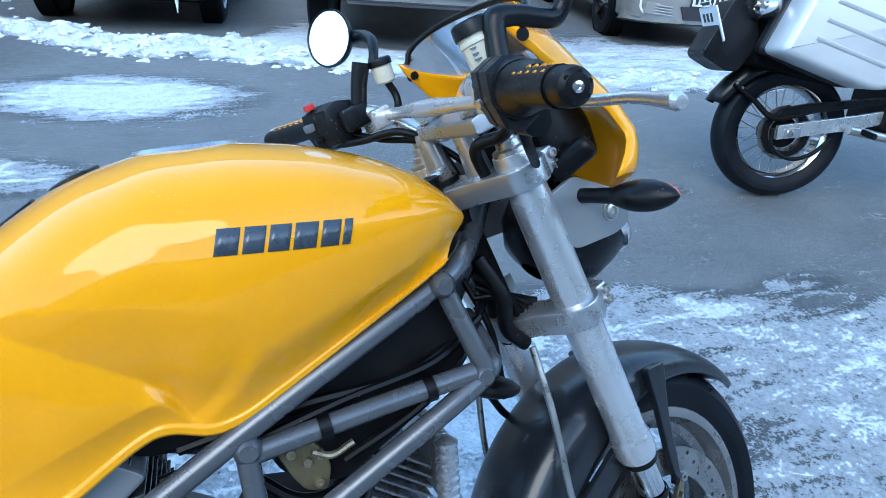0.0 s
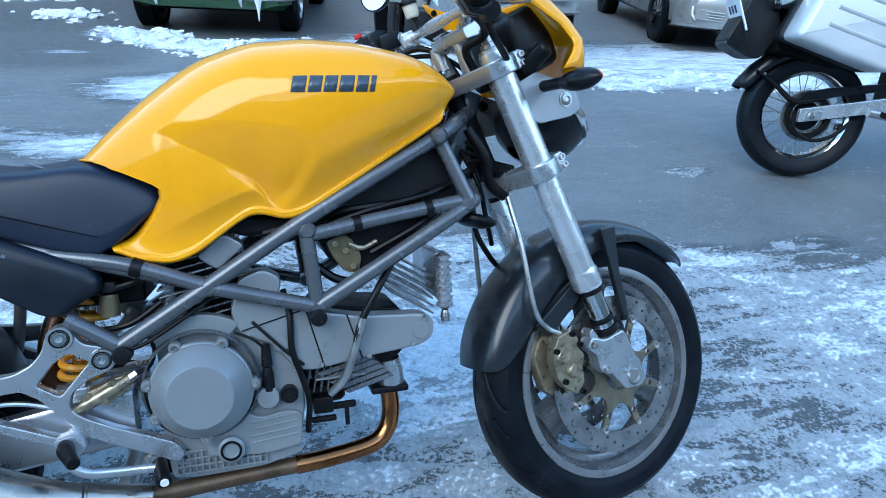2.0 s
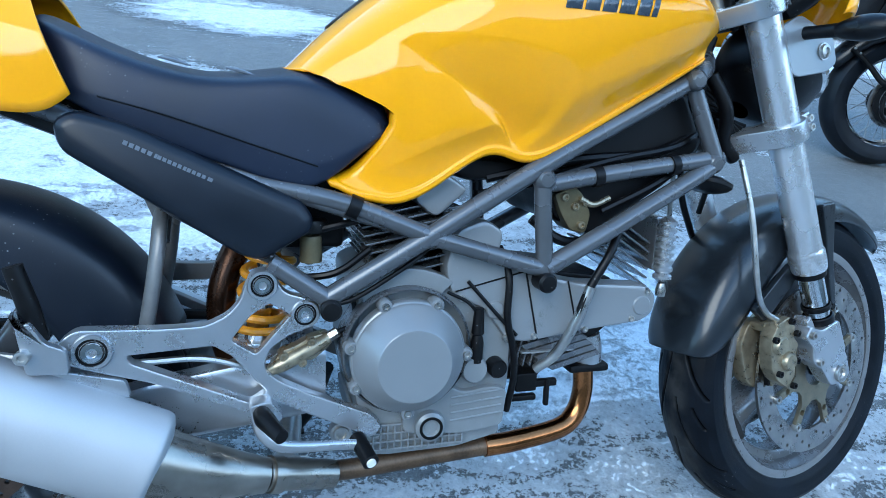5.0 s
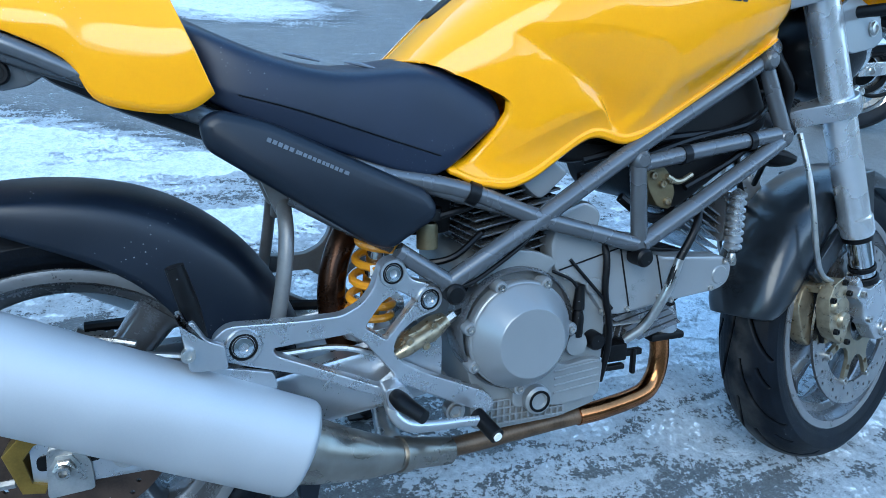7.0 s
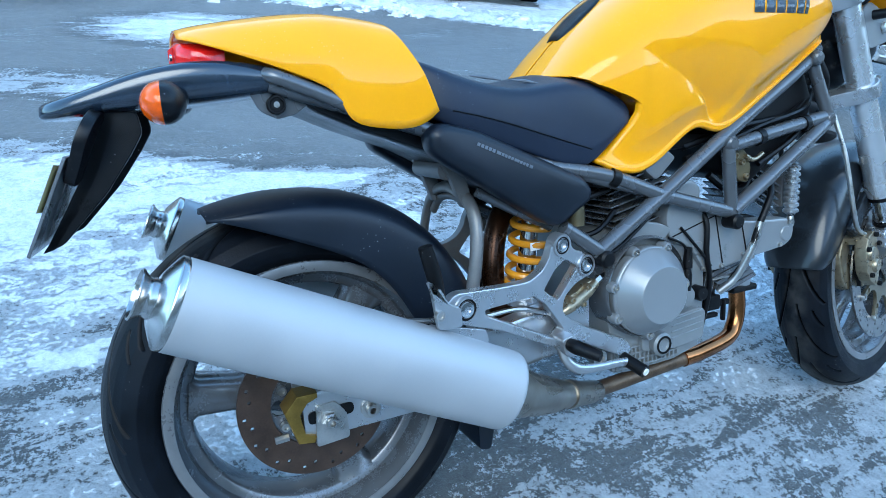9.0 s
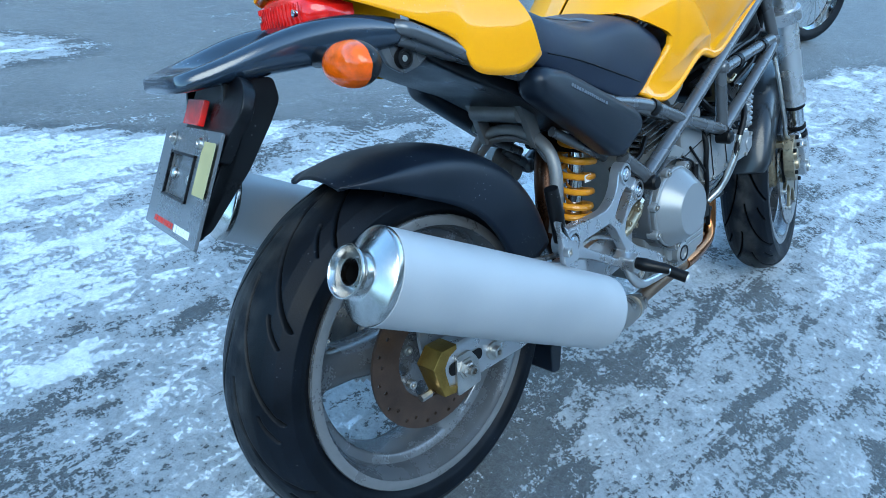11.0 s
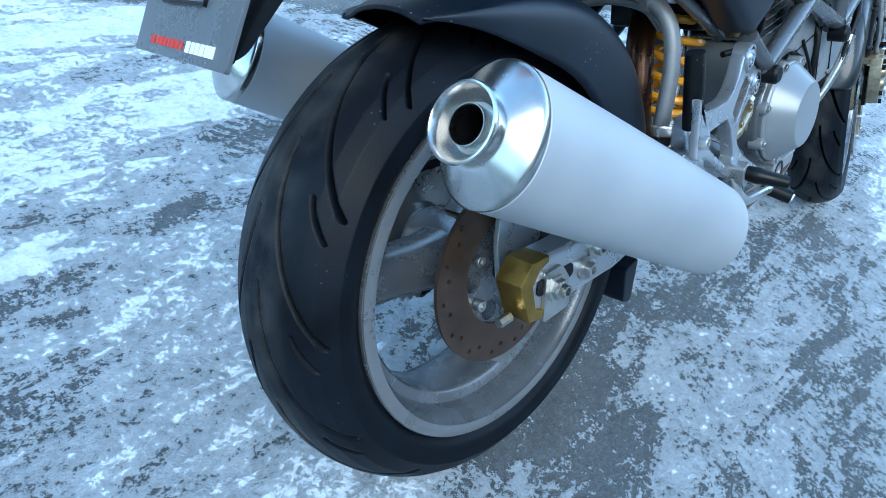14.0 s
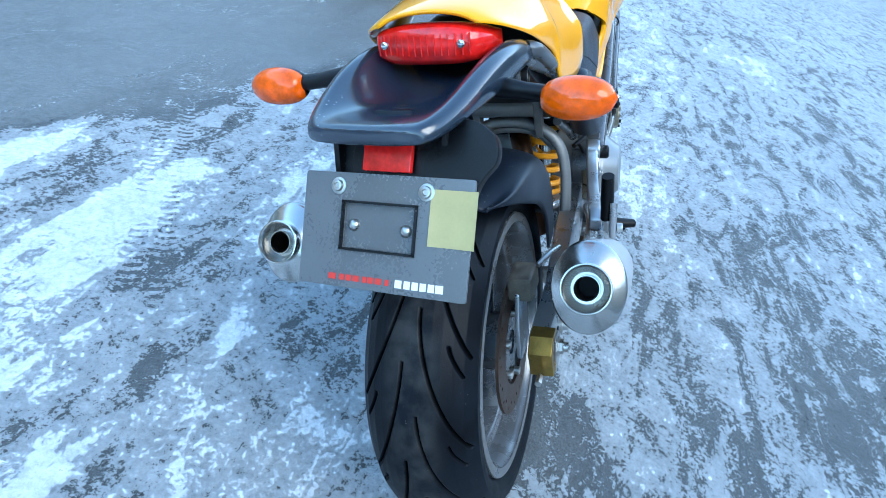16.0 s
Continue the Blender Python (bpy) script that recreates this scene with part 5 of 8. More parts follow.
# -- swinging arm and rear axle --
def make_swingarm():
    arm = part("swingarm", loft([[Vector((x, y + sy * w, z + sz * h)) for sy, sz in ((-1, -0.8), (-1, 0.8), (-0.8, 1), (0.8, 1), (1, 0.8), (1, -0.8), (0.8, -1), (-0.8, -1))] for x, y, z, w, h in ((-0.036, -0.118, 0.322, 0.018, 0.034), (0.02, -0.118, 0.319, 0.019, 0.036), (0.14, -0.118, 0.322, 0.019, 0.038), (0.27, -0.112, 0.343, 0.020, 0.042), (0.40, -0.10, 0.362, 0.022, 0.045), (0.49, -0.09, 0.372, 0.024, 0.045))]), castalu, bike, "aluminium swingarm")
    part("left_beam", loft([[Vector((x, y + sy * w, z + sz * h)) for sy, sz in ((-1, -0.8), (-1, 0.8), (-0.8, 1), (0.8, 1), (1, 0.8), (1, -0.8), (0.8, -1), (-0.8, -1))] for x, y, z, w, h in ((-0.055, 0.118, 0.322, 0.018, 0.034), (0.14, 0.118, 0.322, 0.019, 0.038), (0.40, 0.10, 0.362, 0.022, 0.045), (0.49, 0.09, 0.372, 0.024, 0.045))]), castalu, arm)
    part("cross_tube", tube([(0.42, -0.1, 0.365), (0.42, 0.1, 0.365)], 0.036, 16, 0), castalu, arm)
    for side in (1, -1):
        blk = part("chain_adjuster", slab([[(-0.084, 0.336), (-0.064, 0.358), (-0.034, 0.358), (-0.034, 0.350), (-0.050, 0.344), (-0.062, 0.328), (-0.056, 0.296), (-0.040, 0.290), (-0.044, 0.280), (-0.068, 0.284)]], -0.139, -0.100, bevel=0.002, m=Matrix.Diagonal((1, side, 1, 1))), gold, arm, "gold chain adjuster block")
        part("adjuster_bolt", tube([(-0.078, -0.118 * side, 0.290), (-0.098, -0.118 * side, 0.289)], 0.006, 6, 0), steel, blk)
    part("axle_plate", slab([rounded([(-0.018, 0.336), (0.012, 0.338), (0.028, 0.316), (0.030, 0.276), (-0.022, 0.272)], 0.006)], -0.142, -0.1365, bevel=0.001), steel, arm, "dull steel washer plate")
    part("slot", slab([rounded([(-0.030, 0.328), (0.040, 0.330), (0.040, 0.312), (-0.030, 0.308)], 0.008)], -0.1385, -0.136), hose, arm)
    nut = part("axle_nut", lathe([(0.006, 0.010), (0.009, 0.011), (0.0128, 0.009), (0.013, 0.003), (0.017, 0.002), (0.017, -0.004)], to_right(0.0, -0.142, 0.312), 6), steel, arm, "steel axle nut", smooth=20)
    part("axle_end", lathe([(0, 0.010), (0.004, 0.010), (0.005, 0.018), (0.008, 0.018), (0.009, 0.0)], to_right(0.0, -0.142, 0.312), 18), steel, nut)
    for x, z in ((0.066, 0.312), (0.086, 0.334)):
        part("flange_nut", lathe([(0.004, 0.008), (0.005, 0.013), (0.009, 0.013), (0.0095, 0.004), (0.0155, 0.003), (0.0155, -0.004)], to_right(x, -0.138, z), 18), steel, arm)
    # brake plate, disc and caliper
    part("brake_carrier", slab([rounded([(-0.035, 0.30), (0.035, 0.30), (0.03, 0.37), (0.02, 0.43), (-0.03, 0.43), (-0.04, 0.36)], 0.01)], -0.098, -0.090, bevel=0.002), castalu, arm)
    cal = part("rear_caliper", box((0.004, -0.098, 0.432), (0.066, 0.042, 0.044), bevel=0.008), dirty_caliper, arm, "dirty brown rear brake caliper")
    part("caliper_pipe", tube([(0.02, -0.12, 0.455), (0.05, -0.135, 0.462), (0.09, -0.145, 0.455)], 0.0045, 8), steel, cal)
    holes = [ring_loop(0.112 * math.cos(a) * k, 0.312 + 0.112 * math.sin(a) * k, 0.0035, 6) for i in range(30) for a in [2 * math.pi * i / 30 + (0.05 if i % 2 else 0)] for k in ((0.93, 1.0)[i % 2],)]
    part("rear_disc", slab([ring_loop(0, 0.312, 0.1225, 60), ring_loop(0, 0.312, 0.072, 40)] + holes, -0.079, -0.074), rust, rear_wheel, "rusty drilled brake disc", smooth=30)
    part("disc_carrier", slab([ring_loop(0, 0.312, 0.076, 36)] + [ring_loop(0.056 * math.cos(a), 0.312 + 0.056 * math.sin(a), 0.014, 12) for a in np.linspace(0, 2 * math.pi, 7)[:-1]] + [ring_loop(0, 0.312, 0.022, 20)], -0.0735, -0.068), rimpaint, rear_wheel, "grey disc carrier")
    for i in range(6):
        a = 2 * math.pi * (i + 0.5) / 6
        bolt(rear_wheel, 0.060 * math.cos(a), -0.079, 0.312 + 0.060 * math.sin(a), 0.0075, 0.006)
    # sprocket and chain on the far side
    teeth = [((0.098 if i % 2 else 0.090) * math.cos(math.pi * i / 40), 0.312 + (0.098 if i % 2 else 0.090) * math.sin(math.pi * i / 40)) for i in range(80)]
    part("sprocket", slab([teeth, ring_loop(0, 0.312, 0.05, 30)], 0.082, 0.088), steel, rear_wheel, "steel sprocket")
    ch = part("chain", tube([(0.0, 0.085, 0.407), (0.25, 0.085, 0.412), (0.48, 0.085, 0.405)], 0.009, 8), darkmetal, arm, "dark drive chain")
    part("chain_run", tube([(0.0, 0.085, 0.218), (0.25, 0.085, 0.28), (0.48, 0.085, 0.345)], 0.009, 8), darkmetal, ch)
    return arm


def shifted(ob, move, deep=True):
    """Moves the points of a part, and of its pieces, by move(point)."""
    for o in (ob, *(ob.children_recursive if deep else ())):
        for v in o.data.vertices:
            v.co += Vector(move(v.co))


def shift_rear_axle(arm, wheel_had):
    """The arm's ends and the brake follow the wheel."""
    for o in arm.children:
        if o.name.startswith("chain_adjuster"):
            shifted(o, lambda c: (0.020, -0.003, 0))
    for o in (arm, *arm.children):
        if "caliper" in o.name or "carrier" in o.name:
            shifted(o, lambda c: (0, 0.026, 0))
        else:
            shifted(o, lambda c: (0, (0.015 if c.y < 0 else 0.03) * smoothstep(0.5, 0.25, c.x), 0), o != arm)
    for o in rear_wheel.children:
        if o not in wheel_had:
            shifted(o, lambda c: (0, 0.026, 0))


_had = set(rear_wheel.children)
shift_rear_axle(make_swingarm(), _had)


# -- rear mudguard --
def make_hugger():
    secs = []
    for a, r, skirt, w in ((22, 0.312, 0.10, 0.090), (32, 0.316, 0.118, 0.095), (42, 0.320, 0.116, 0.098), (52, 0.323, 0.108, 0.100), (62, 0.325, 0.098, 0.101), (72, 0.326, 0.088, 0.102), (82, 0.325, 0.076, 0.102), (92, 0.325, 0.060, 0.101), (99, 0.327, 0.044, 0.098), (105, 0.329, 0.026, 0.092), (110, 0.332, 0.010, 0.080), (113, 0.334, 0.003, 0.062)):
        c, s = math.cos(radians(a)), math.sin(radians(a))
        sec = []
        for y, dr in ((-w, -skirt), (-w * 1.02, -skirt * 0.55), (-w * 0.99, -skirt * 0.2), (-w * 0.88, -0.006), (-w * 0.6, 0.006), (0, 0.012), (w * 0.6, 0.006), (w * 0.88, -0.006), (w * 0.99, -skirt * 0.2), (w * 1.02, -skirt * 0.55), (w, -skirt)):
            sec.append(Vector(((r + dr) * c, 0.92 * y if y < 0 else 1.05 * y, 0.312 + (r + dr) * s)))
        secs.append(sec)
    ob = part("rear_mudguard", loft(secs, wrap=False), satinblack, bike, "matt black rear mudguard with water drops", smooth=70)
    md = ob.modifiers.new("round", "SUBSURF")
    md.levels = md.render_levels = 2
    thick(ob, 0.004)
    part("mud_flap", slab([rounded([(0.285, 0.205), (0.325, 0.215), (0.31, 0.14), (0.285, 0.145)], 0.01)], -0.06, 0.06, bevel=0.004), satinblack, ob, "black rubber flap")
    return ob


make_hugger()


# -- rear shock, hoop and under-seat parts --
def make_rear_parts():
    sh = part("shock_absorber", tube([(0.428, -0.04, 0.600), (0.395, -0.04, 0.405)], 0.0165, 16, 0), chrome, bike, "shock absorber with yellow spring")
    coil = []
    for i in range(0, 6 * 18 + 1):
        a = 2 * math.pi * i / 18
        t = i / (6 * 18)
        t = t if t < 0.8 else 0.8 + (t - 0.8) * 0.6
        c = Vector((0.427, -0.04, 0.588)).lerp(Vector((0.398, -0.04, 0.418)), t)
        coil.append(c + Vector((math.cos(a) * 0.033, math.sin(a) * 0.033, 0)))
    part("spring", tube(coil, 0.0062, 8, 0), spring, sh, "yellow coil spring")
    part("spring_seat", lathe([(0, 0.004), (0.036, 0.004), (0.038, 0.0), (0.036, -0.012), (0, -0.012)], Matrix.Translation((0.396, -0.04, 0.415)), 24), alu, sh)
    part("spring_seat", lathe([(0, 0.012), (0.034, 0.012), (0.036, 0.004), (0.034, -0.004), (0, -0.004)], Matrix.Translation((0.429, -0.04, 0.597)), 24), alu, sh)
    part("rear_header", tube([(0.42, 0.02, 0.585), (0.375, 0.0, 0.545), (0.352, -0.015, 0.485), (0.352, -0.02, 0.42), (0.375, -0.03, 0.35)], 0.021, 20), sooty_header, bike, "dark brown rear exhaust header")
    part("shock_label", box((0.405, -0.0745, 0.51), (0.02, 0.001, 0.014)), white_print, sh)
    hp = part("frame_hoop", tube([(0.258, -0.106, 0.450), (0.270, -0.106, 0.515), (0.277, -0.098, 0.565), (0.279, -0.076, 0.598), (0.279, -0.040, 0.616), (0.279, 0, 0.622), (0.279, 0.040, 0.616), (0.279, 0.076, 0.598), (0.277, 0.098, 0.565), (0.270, 0.106, 0.515), (0.258, 0.106, 0.450)], 0.0112, 14, flat=0.75), hoopgrey, bike, "dull grey cast rear hoop")
    part("hoop_web", tube([(0.283, -0.080, 0.570), (0.284, -0.050, 0.596), (0.284, 0, 0.604), (0.284, 0.050, 0.596), (0.283, 0.080, 0.570)], 0.0075, 10, flat=0.7), hoopgrey, hp)
    for y in (-0.058, 0.058):
        part("hoop_bracket", slab([rounded([(0.236, 0.672), (0.262, 0.674), (0.280, 0.640), (0.292, 0.598), (0.272, 0.590), (0.252, 0.640)], 0.006)], y - 0.007, y + 0.007, bevel=0.002), hoopgrey, hp)
    part("hoop_tube", tube([(0.250, -0.054, 0.655), (0.250, 0.054, 0.655)], 0.0155, 18, 0), hoopgrey, hp)
    for y in (-0.10, 0.10):
        part("hoop_stay", tube([(0.285, y * 0.9, 0.62), (0.36, y, 0.578), (0.42, y, 0.548)], 0.009, 10), framegrey, hp)
    tray = part("seat_tray", slab([rounded([(0.03, 0.760), (0.10, 0.728), (0.20, 0.690), (0.30, 0.635), (0.36, 0.605), (0.50, 0.632), (0.52, 0.66), (0.30, 0.74), (0.10, 0.79), (-0.05, 0.82)], 0.01)], -0.095, 0.095, bevel=0.008), plastic, bike, "black plastic tray under the seat")
    rs = part("fluid_reservoir", lathe([(0, 0.02), (0.013, 0.02), (0.015, 0.016), (0.015, -0.016), (0, -0.018)], Matrix.Translation((0.470, -0.105, 0.560)), 20), brass_pot, tray, "small dull brass fluid pot")
    part("pot_lid", lathe([(0, 0.044), (0.020, 0.042), (0.022, 0.036), (0.022, 0.026), (0, 0.026)], Matrix.Translation((0.470, -0.105, 0.560)), 20), hose, rs)
    part("battery_box", box((0.46, 0, 0.60), (0.12, 0.15, 0.09), bevel=0.01), darkmetal, tray)
    for pts in ([(0.36, -0.08, 0.60), (0.44, -0.11, 0.585), (0.52, -0.12, 0.60), (0.58, -0.10, 0.62)], [(0.44, -0.10, 0.52), (0.50, -0.12, 0.53), (0.55, -0.11, 0.56)]):
        part("wire", tube(pts, 0.005, 8), hose, tray)
    for side in (1, -1):
        pn = part("side_panel", slab([rounded([(0.178, 0.722), (0.20, 0.735), (0.255, 0.722), (0.455, 0.632), (0.470, 0.610), (0.466, 0.592), (0.405, 0.555), (0.380, 0.562), (0.183, 0.690)], 0.018, 5)], -0.158, -0.105, bevel=0.014, m=Matrix.Diagonal((1, side, 1, 1))), satinblack, bike, "dark grey fibre side panel", smooth=60)
        u = Vector((0.455 - 0.255, 0, 0.632 - 0.722)).normalized()
        x = 0.0
        if side > 0:
            for i, w in enumerate((0.007, 0.007, 0.007, 0.007, 0.007, 0.004, 0.006, 0.006, 0.006, 0.006, 0.006, 0.005, 0.006, 0.006, 0.006, 0.006, 0.003, 0.005)):
                p = Vector((0.255, -0.1588, 0.700)) + u * x
                part("print_bar", box(p, (w * 0.72, 0.0006, 0.0052 if i < 6 else 0.0046), Matrix.Translation(p) @ Matrix.Rotation(-math.atan2(u.z, u.x), 4, "Y") @ Matrix.Translation(-p)), palegrey, pn)
                x += w
    lock = part("seat_lock_plate", slab([rounded([(-0.062, 0.796), (-0.045, 0.764), (-0.022, 0.752), (0.005, 0.758), (0.03, 0.775), (0.035, 0.80)], 0.006)], -0.092, -0.084, bevel=0.002), framegrey, bike, "grey bracket with seat lock")
    cyl = part("lock_barrel", lathe([(0, 0.006), (0.0085, 0.006), (0.0095, 0.008), (0.0125, 0.008), (0.0135, 0.004), (0.0135, -0.006)], to_right(-0.023, -0.092, 0.772), 24), hose, lock, "black lock barrel")
    part("key_slot", lathe([(0, 0.0065), (0.0042, 0.0065), (0.0042, 0.004)], to_right(-0.023, -0.092, 0.772), 20), steel, cyl)
    for side in (1, -1):
        part("grab_rail", tube([(-0.035, -0.10 * side, 0.812), (-0.02, -0.112 * side, 0.806), (0.03, -0.116 * side, 0.785), (0.075, -0.118 * side, 0.764)], 0.0105, 14), framegrey, lock, "grey frame rail")


make_rear_parts()


# -- tail: tray, lamps and plate, bent a little to the left --
TAIL = Matrix.Translation((-0.08, 0, 0)) @ pose(0, 0, 0, 0, 0, -6.5) @ Matrix.Translation((0.08, 0, 0))


def make_tail_unit():
    secs = []
    for x, w, rail, lip, dish, low in [(a, b, c, 1.45 * d, e, f) for a, b, c, d, e, f in ((-0.308, 0.060, 0.782, 0.012, 0.784, 0.768), (-0.300, 0.078, 0.787, 0.014, 0.787, 0.766), (-0.27, 0.092, 0.795, 0.020, 0.786, 0.768), (-0.23, 0.101, 0.808, 0.026, 0.782, 0.772), (-0.19, 0.106, 0.822, 0.030, 0.780, 0.774), (-0.14, 0.110, 0.833, 0.034, 0.785, 0.776), (-0.09, 0.111, 0.836, 0.036, 0.79, 0.780), (-0.04, 0.108, 0.830, 0.036, 0.79, 0.785), (0.02, 0.10, 0.818, 0.034, 0.79, 0.79))]:
        half = [(0, dish), (-(w - lip) * 0.6, dish + 0.001), (-(w - lip), dish + 0.4 * (rail - dish)), (-(w - lip * 0.55), rail), (-(w - lip * 0.2), rail - 0.003), (-w, rail - 0.014), (-w * 0.96, low), (-w * 0.5, low - 0.002), (0, low - 0.002)]
        secs.append([TAIL @ Vector((x, y, z)) for y, z in half + [(-y, z) for y, z in half[-2:0:-1]]])
    tr = part("tail_tray", loft(secs), glossblack, bike, "wet black plastic tail tray", smooth=70)
    md = tr.modifiers.new("round", "SUBSURF")
    md.levels = md.render_levels = 2
    # tail lamp
    secs = []
    for y in np.linspace(-1, 1, 13):
        b = math.sqrt(max(0, 1 - abs(y) ** 3.0))
        zc = 0.842 - 0.004 * y * y
        secs.append([TAIL @ Vector((-0.102 - 0.034 * b + dx, y * 0.080, zc + dz * (0.35 + 0.65 * b))) for dx, dz in ((0.0, 0.020), (-0.006, 0.014), (-0.008, 0.0), (-0.006, -0.018), (0.002, -0.027), (0.03, -0.027), (0.03, 0.020))])
    lamp = part("tail_lamp", loft(secs), redlens, bike, "red tail lamp lens", smooth=50)
    for i in range(15):
        y = -0.062 + 0.0088 * i
        part("lens_rib", tube([TAIL @ Vector((-0.1445 + 1.9 * y * y, y, z)) for z in (0.852, 0.840, 0.827)], 0.0011, 5, 0), redlens, lamp)
    for y in (-0.052, 0.052):
        part("lens_screw", lathe([(0, 0.003), (0.003, 0.003), (0.0048, 0.002), (0.005, -0.004)], TAIL @ axis_matrix((-0.1395, y, 0.840), (-1, 0, 0.05)), 14), chrome, lamp)
    # plate holder
    arm = part("plate_holder", loft([[TAIL @ Vector((x, y, z)) for y in (-0.075, 0.075)] + [TAIL @ Vector((x + 0.014, y, z + 0.004)) for y in (0.075, -0.075)] for x, z in ((-0.225, 0.778), (-0.242, 0.735), (-0.262, 0.690), (-0.290, 0.645), (-0.325, 0.598))]), plastic, bike, "black plastic plate holder")
    for side in (1, -1):
        part("holder_side", slab([rounded([(-0.250, 0.776), (-0.190, 0.772), (-0.186, 0.745), (-0.203, 0.718), (-0.240, 0.668), (-0.300, 0.606), (-0.322, 0.60), (-0.262, 0.700)], 0.008)], -0.075, -0.067, m=TAIL @ Matrix.Diagonal((1, side, 1, 1)), bevel=0.002), plastic, arm)
    # plate board in its own plane: u across to the right, v up
    pm = TAIL @ Matrix.Translation((-0.331, -0.006, 0.600)) @ pose(0, 0, 0, 0, 26, 0) @ pose(0, 0, 0, 0, 0, -90)
    W, H = 0.109, 0.134
    board = part("plate_board", slab([rounded([(-W, 0), (W, 0), (W, H), (-W, H)], 0.004), rounded([(-0.052, 0.046), (0.040, 0.046), (0.040, 0.100), (-0.052, 0.100)], 0.002)], -0.004, 0.0, m=pm, bevel=0.0006), boardgrey, bike, "black plate board without a number plate")
    part("recess_floor", slab([[(-0.056, 0.042), (0.044, 0.042), (0.044, 0.104), (-0.056, 0.104)]], 0.0005, 0.003, m=pm), boardgrey, board)
    for u0, u1, v0, v1 in ((-0.055, 0.043, 0.099, 0.102), (-0.055, 0.043, 0.044, 0.047), (-0.055, -0.052, 0.044, 0.102), (0.040, 0.043, 0.044, 0.102)):
        part("recess_edge", slab([[(u0, v0), (u1, v0), (u1, v1), (u0, v1)]], -0.007, -0.003, m=pm), plastic, board)

    def on_board(u, v, d=0.0):
        return pm @ Matrix.Translation((u, d, v)) @ RIGHT

    for u, v in ((-0.062, 0.118), (0.052, 0.117)):
        part("plate_screw", lathe([(0, 0.004), (0.003, 0.004), (0.004, 0.006), (0.0062, 0.0055), (0.007, 0.002), (0.010, 0.0015), (0.010, -0.003)], on_board(u, v, -0.004), 16), steel, board, "steel screw with washer")
    for u, v in ((-0.040, 0.074), (0.028, 0.072)):
        part("plate_screw", lathe([(0, 0.0055), (0.004, 0.005), (0.0065, 0.003), (0.0075, 0.0005), (0.0075, -0.002)], on_board(u, v, 0.0), 16), steel, board, "steel dome screw")
    part("tape_patch", loft([[pm @ Vector((u, -0.0052 - 0.004 * max(0, (u - 0.095) / 0.02), v)) for u in (0.058, 0.08, 0.1, 0.115)] for v in (0.058, 0.09, 0.121)], wrap=False), note_paper, board, "strip of yellow tape")
    x = -0.062
    for w in (0.012, 0.008, 0.009, 0.010, 0.007, 0.009, 0.010, 0.006):
        part("print_bar", box((0, 0, 0), (w * 0.85, 0.0006, 0.007), pm @ Matrix.Translation((x, -0.0044, 0.012))), red_print, board)
        x += w + 0.0012
    x = 0.026
    for w in (0.010, 0.009, 0.009, 0.009, 0.009, 0.011):
        part("print_bar", box((0, 0, 0), (w * 0.85, 0.0006, 0.009), pm @ Matrix.Translation((x, -0.0044, 0.012))), white_print, board)
        x += w + 0.001
    part("holder_back", slab([rounded([(-0.056, 0.10), (0.10, 0.10), (0.112, 0.135), (0.130, 0.155), (0.126, 0.182), (0.100, 0.200), (-0.030, 0.200), (-0.050, 0.180)], 0.014)], 0.003, 0.018, m=pm, bevel=0.003), plastic, board, "black holder behind the board")
    part("reflector", box((0.0, -0.004, 0.153), (0.062, 0.008, 0.032), pm, 0.002), redlens, board, "red reflector")
    part("plate_lamp", box((0.0, 0.01, 0.20), (0.05, 0.03, 0.015), pm, 0.004), plastic, board)
    # rear indicators
    for side in (1, -1):
        m = TAIL @ Matrix.Translation((0, 0.012, 0) if side > 0 else (0, 0.014, 0.014)) @ Matrix.Diagonal((1, side, 1, 1))
        st = part("rear_indicator", tube([m @ Vector((-0.135, -0.100, 0.788)), m @ Vector((-0.140, -0.14, 0.784)), m @ Vector((-0.144, -0.170, 0.781))], [0.014, 0.0105, 0.011], 12), plastic, bike, "amber indicator on black stalk")
        for mt, lo, hi, nm in ((amber, 90, 270, "amber_lens"), (plastic, -90, 90, "indicator_body")):
            secs = []
            for t in np.linspace(0, 1, 15):
                y = -0.166 - 0.084 * t
                r = max(0.002, 0.0255 * max(0, 1 - abs((t - 0.46) / 0.54) ** 2.3) ** 0.5)
                secs.append([m @ Vector((-0.149 + 1.0 * r * math.cos(radians(a)), y, 0.778 + r * math.sin(radians(a)))) for a in np.linspace(lo, hi, 13)])
            part(nm, loft(secs), mt, st, smooth=60)
    return tr


make_tail_unit()


# -- fork, clamps and front brake --
def F(x, y, z):
    return FORK @ Vector((x, y, z))


def fork_tube(pts, r, n=12, per=6, **k):
    return tube([F(*p) for p in pts], r, n, per, **k)


LEG = -0.005


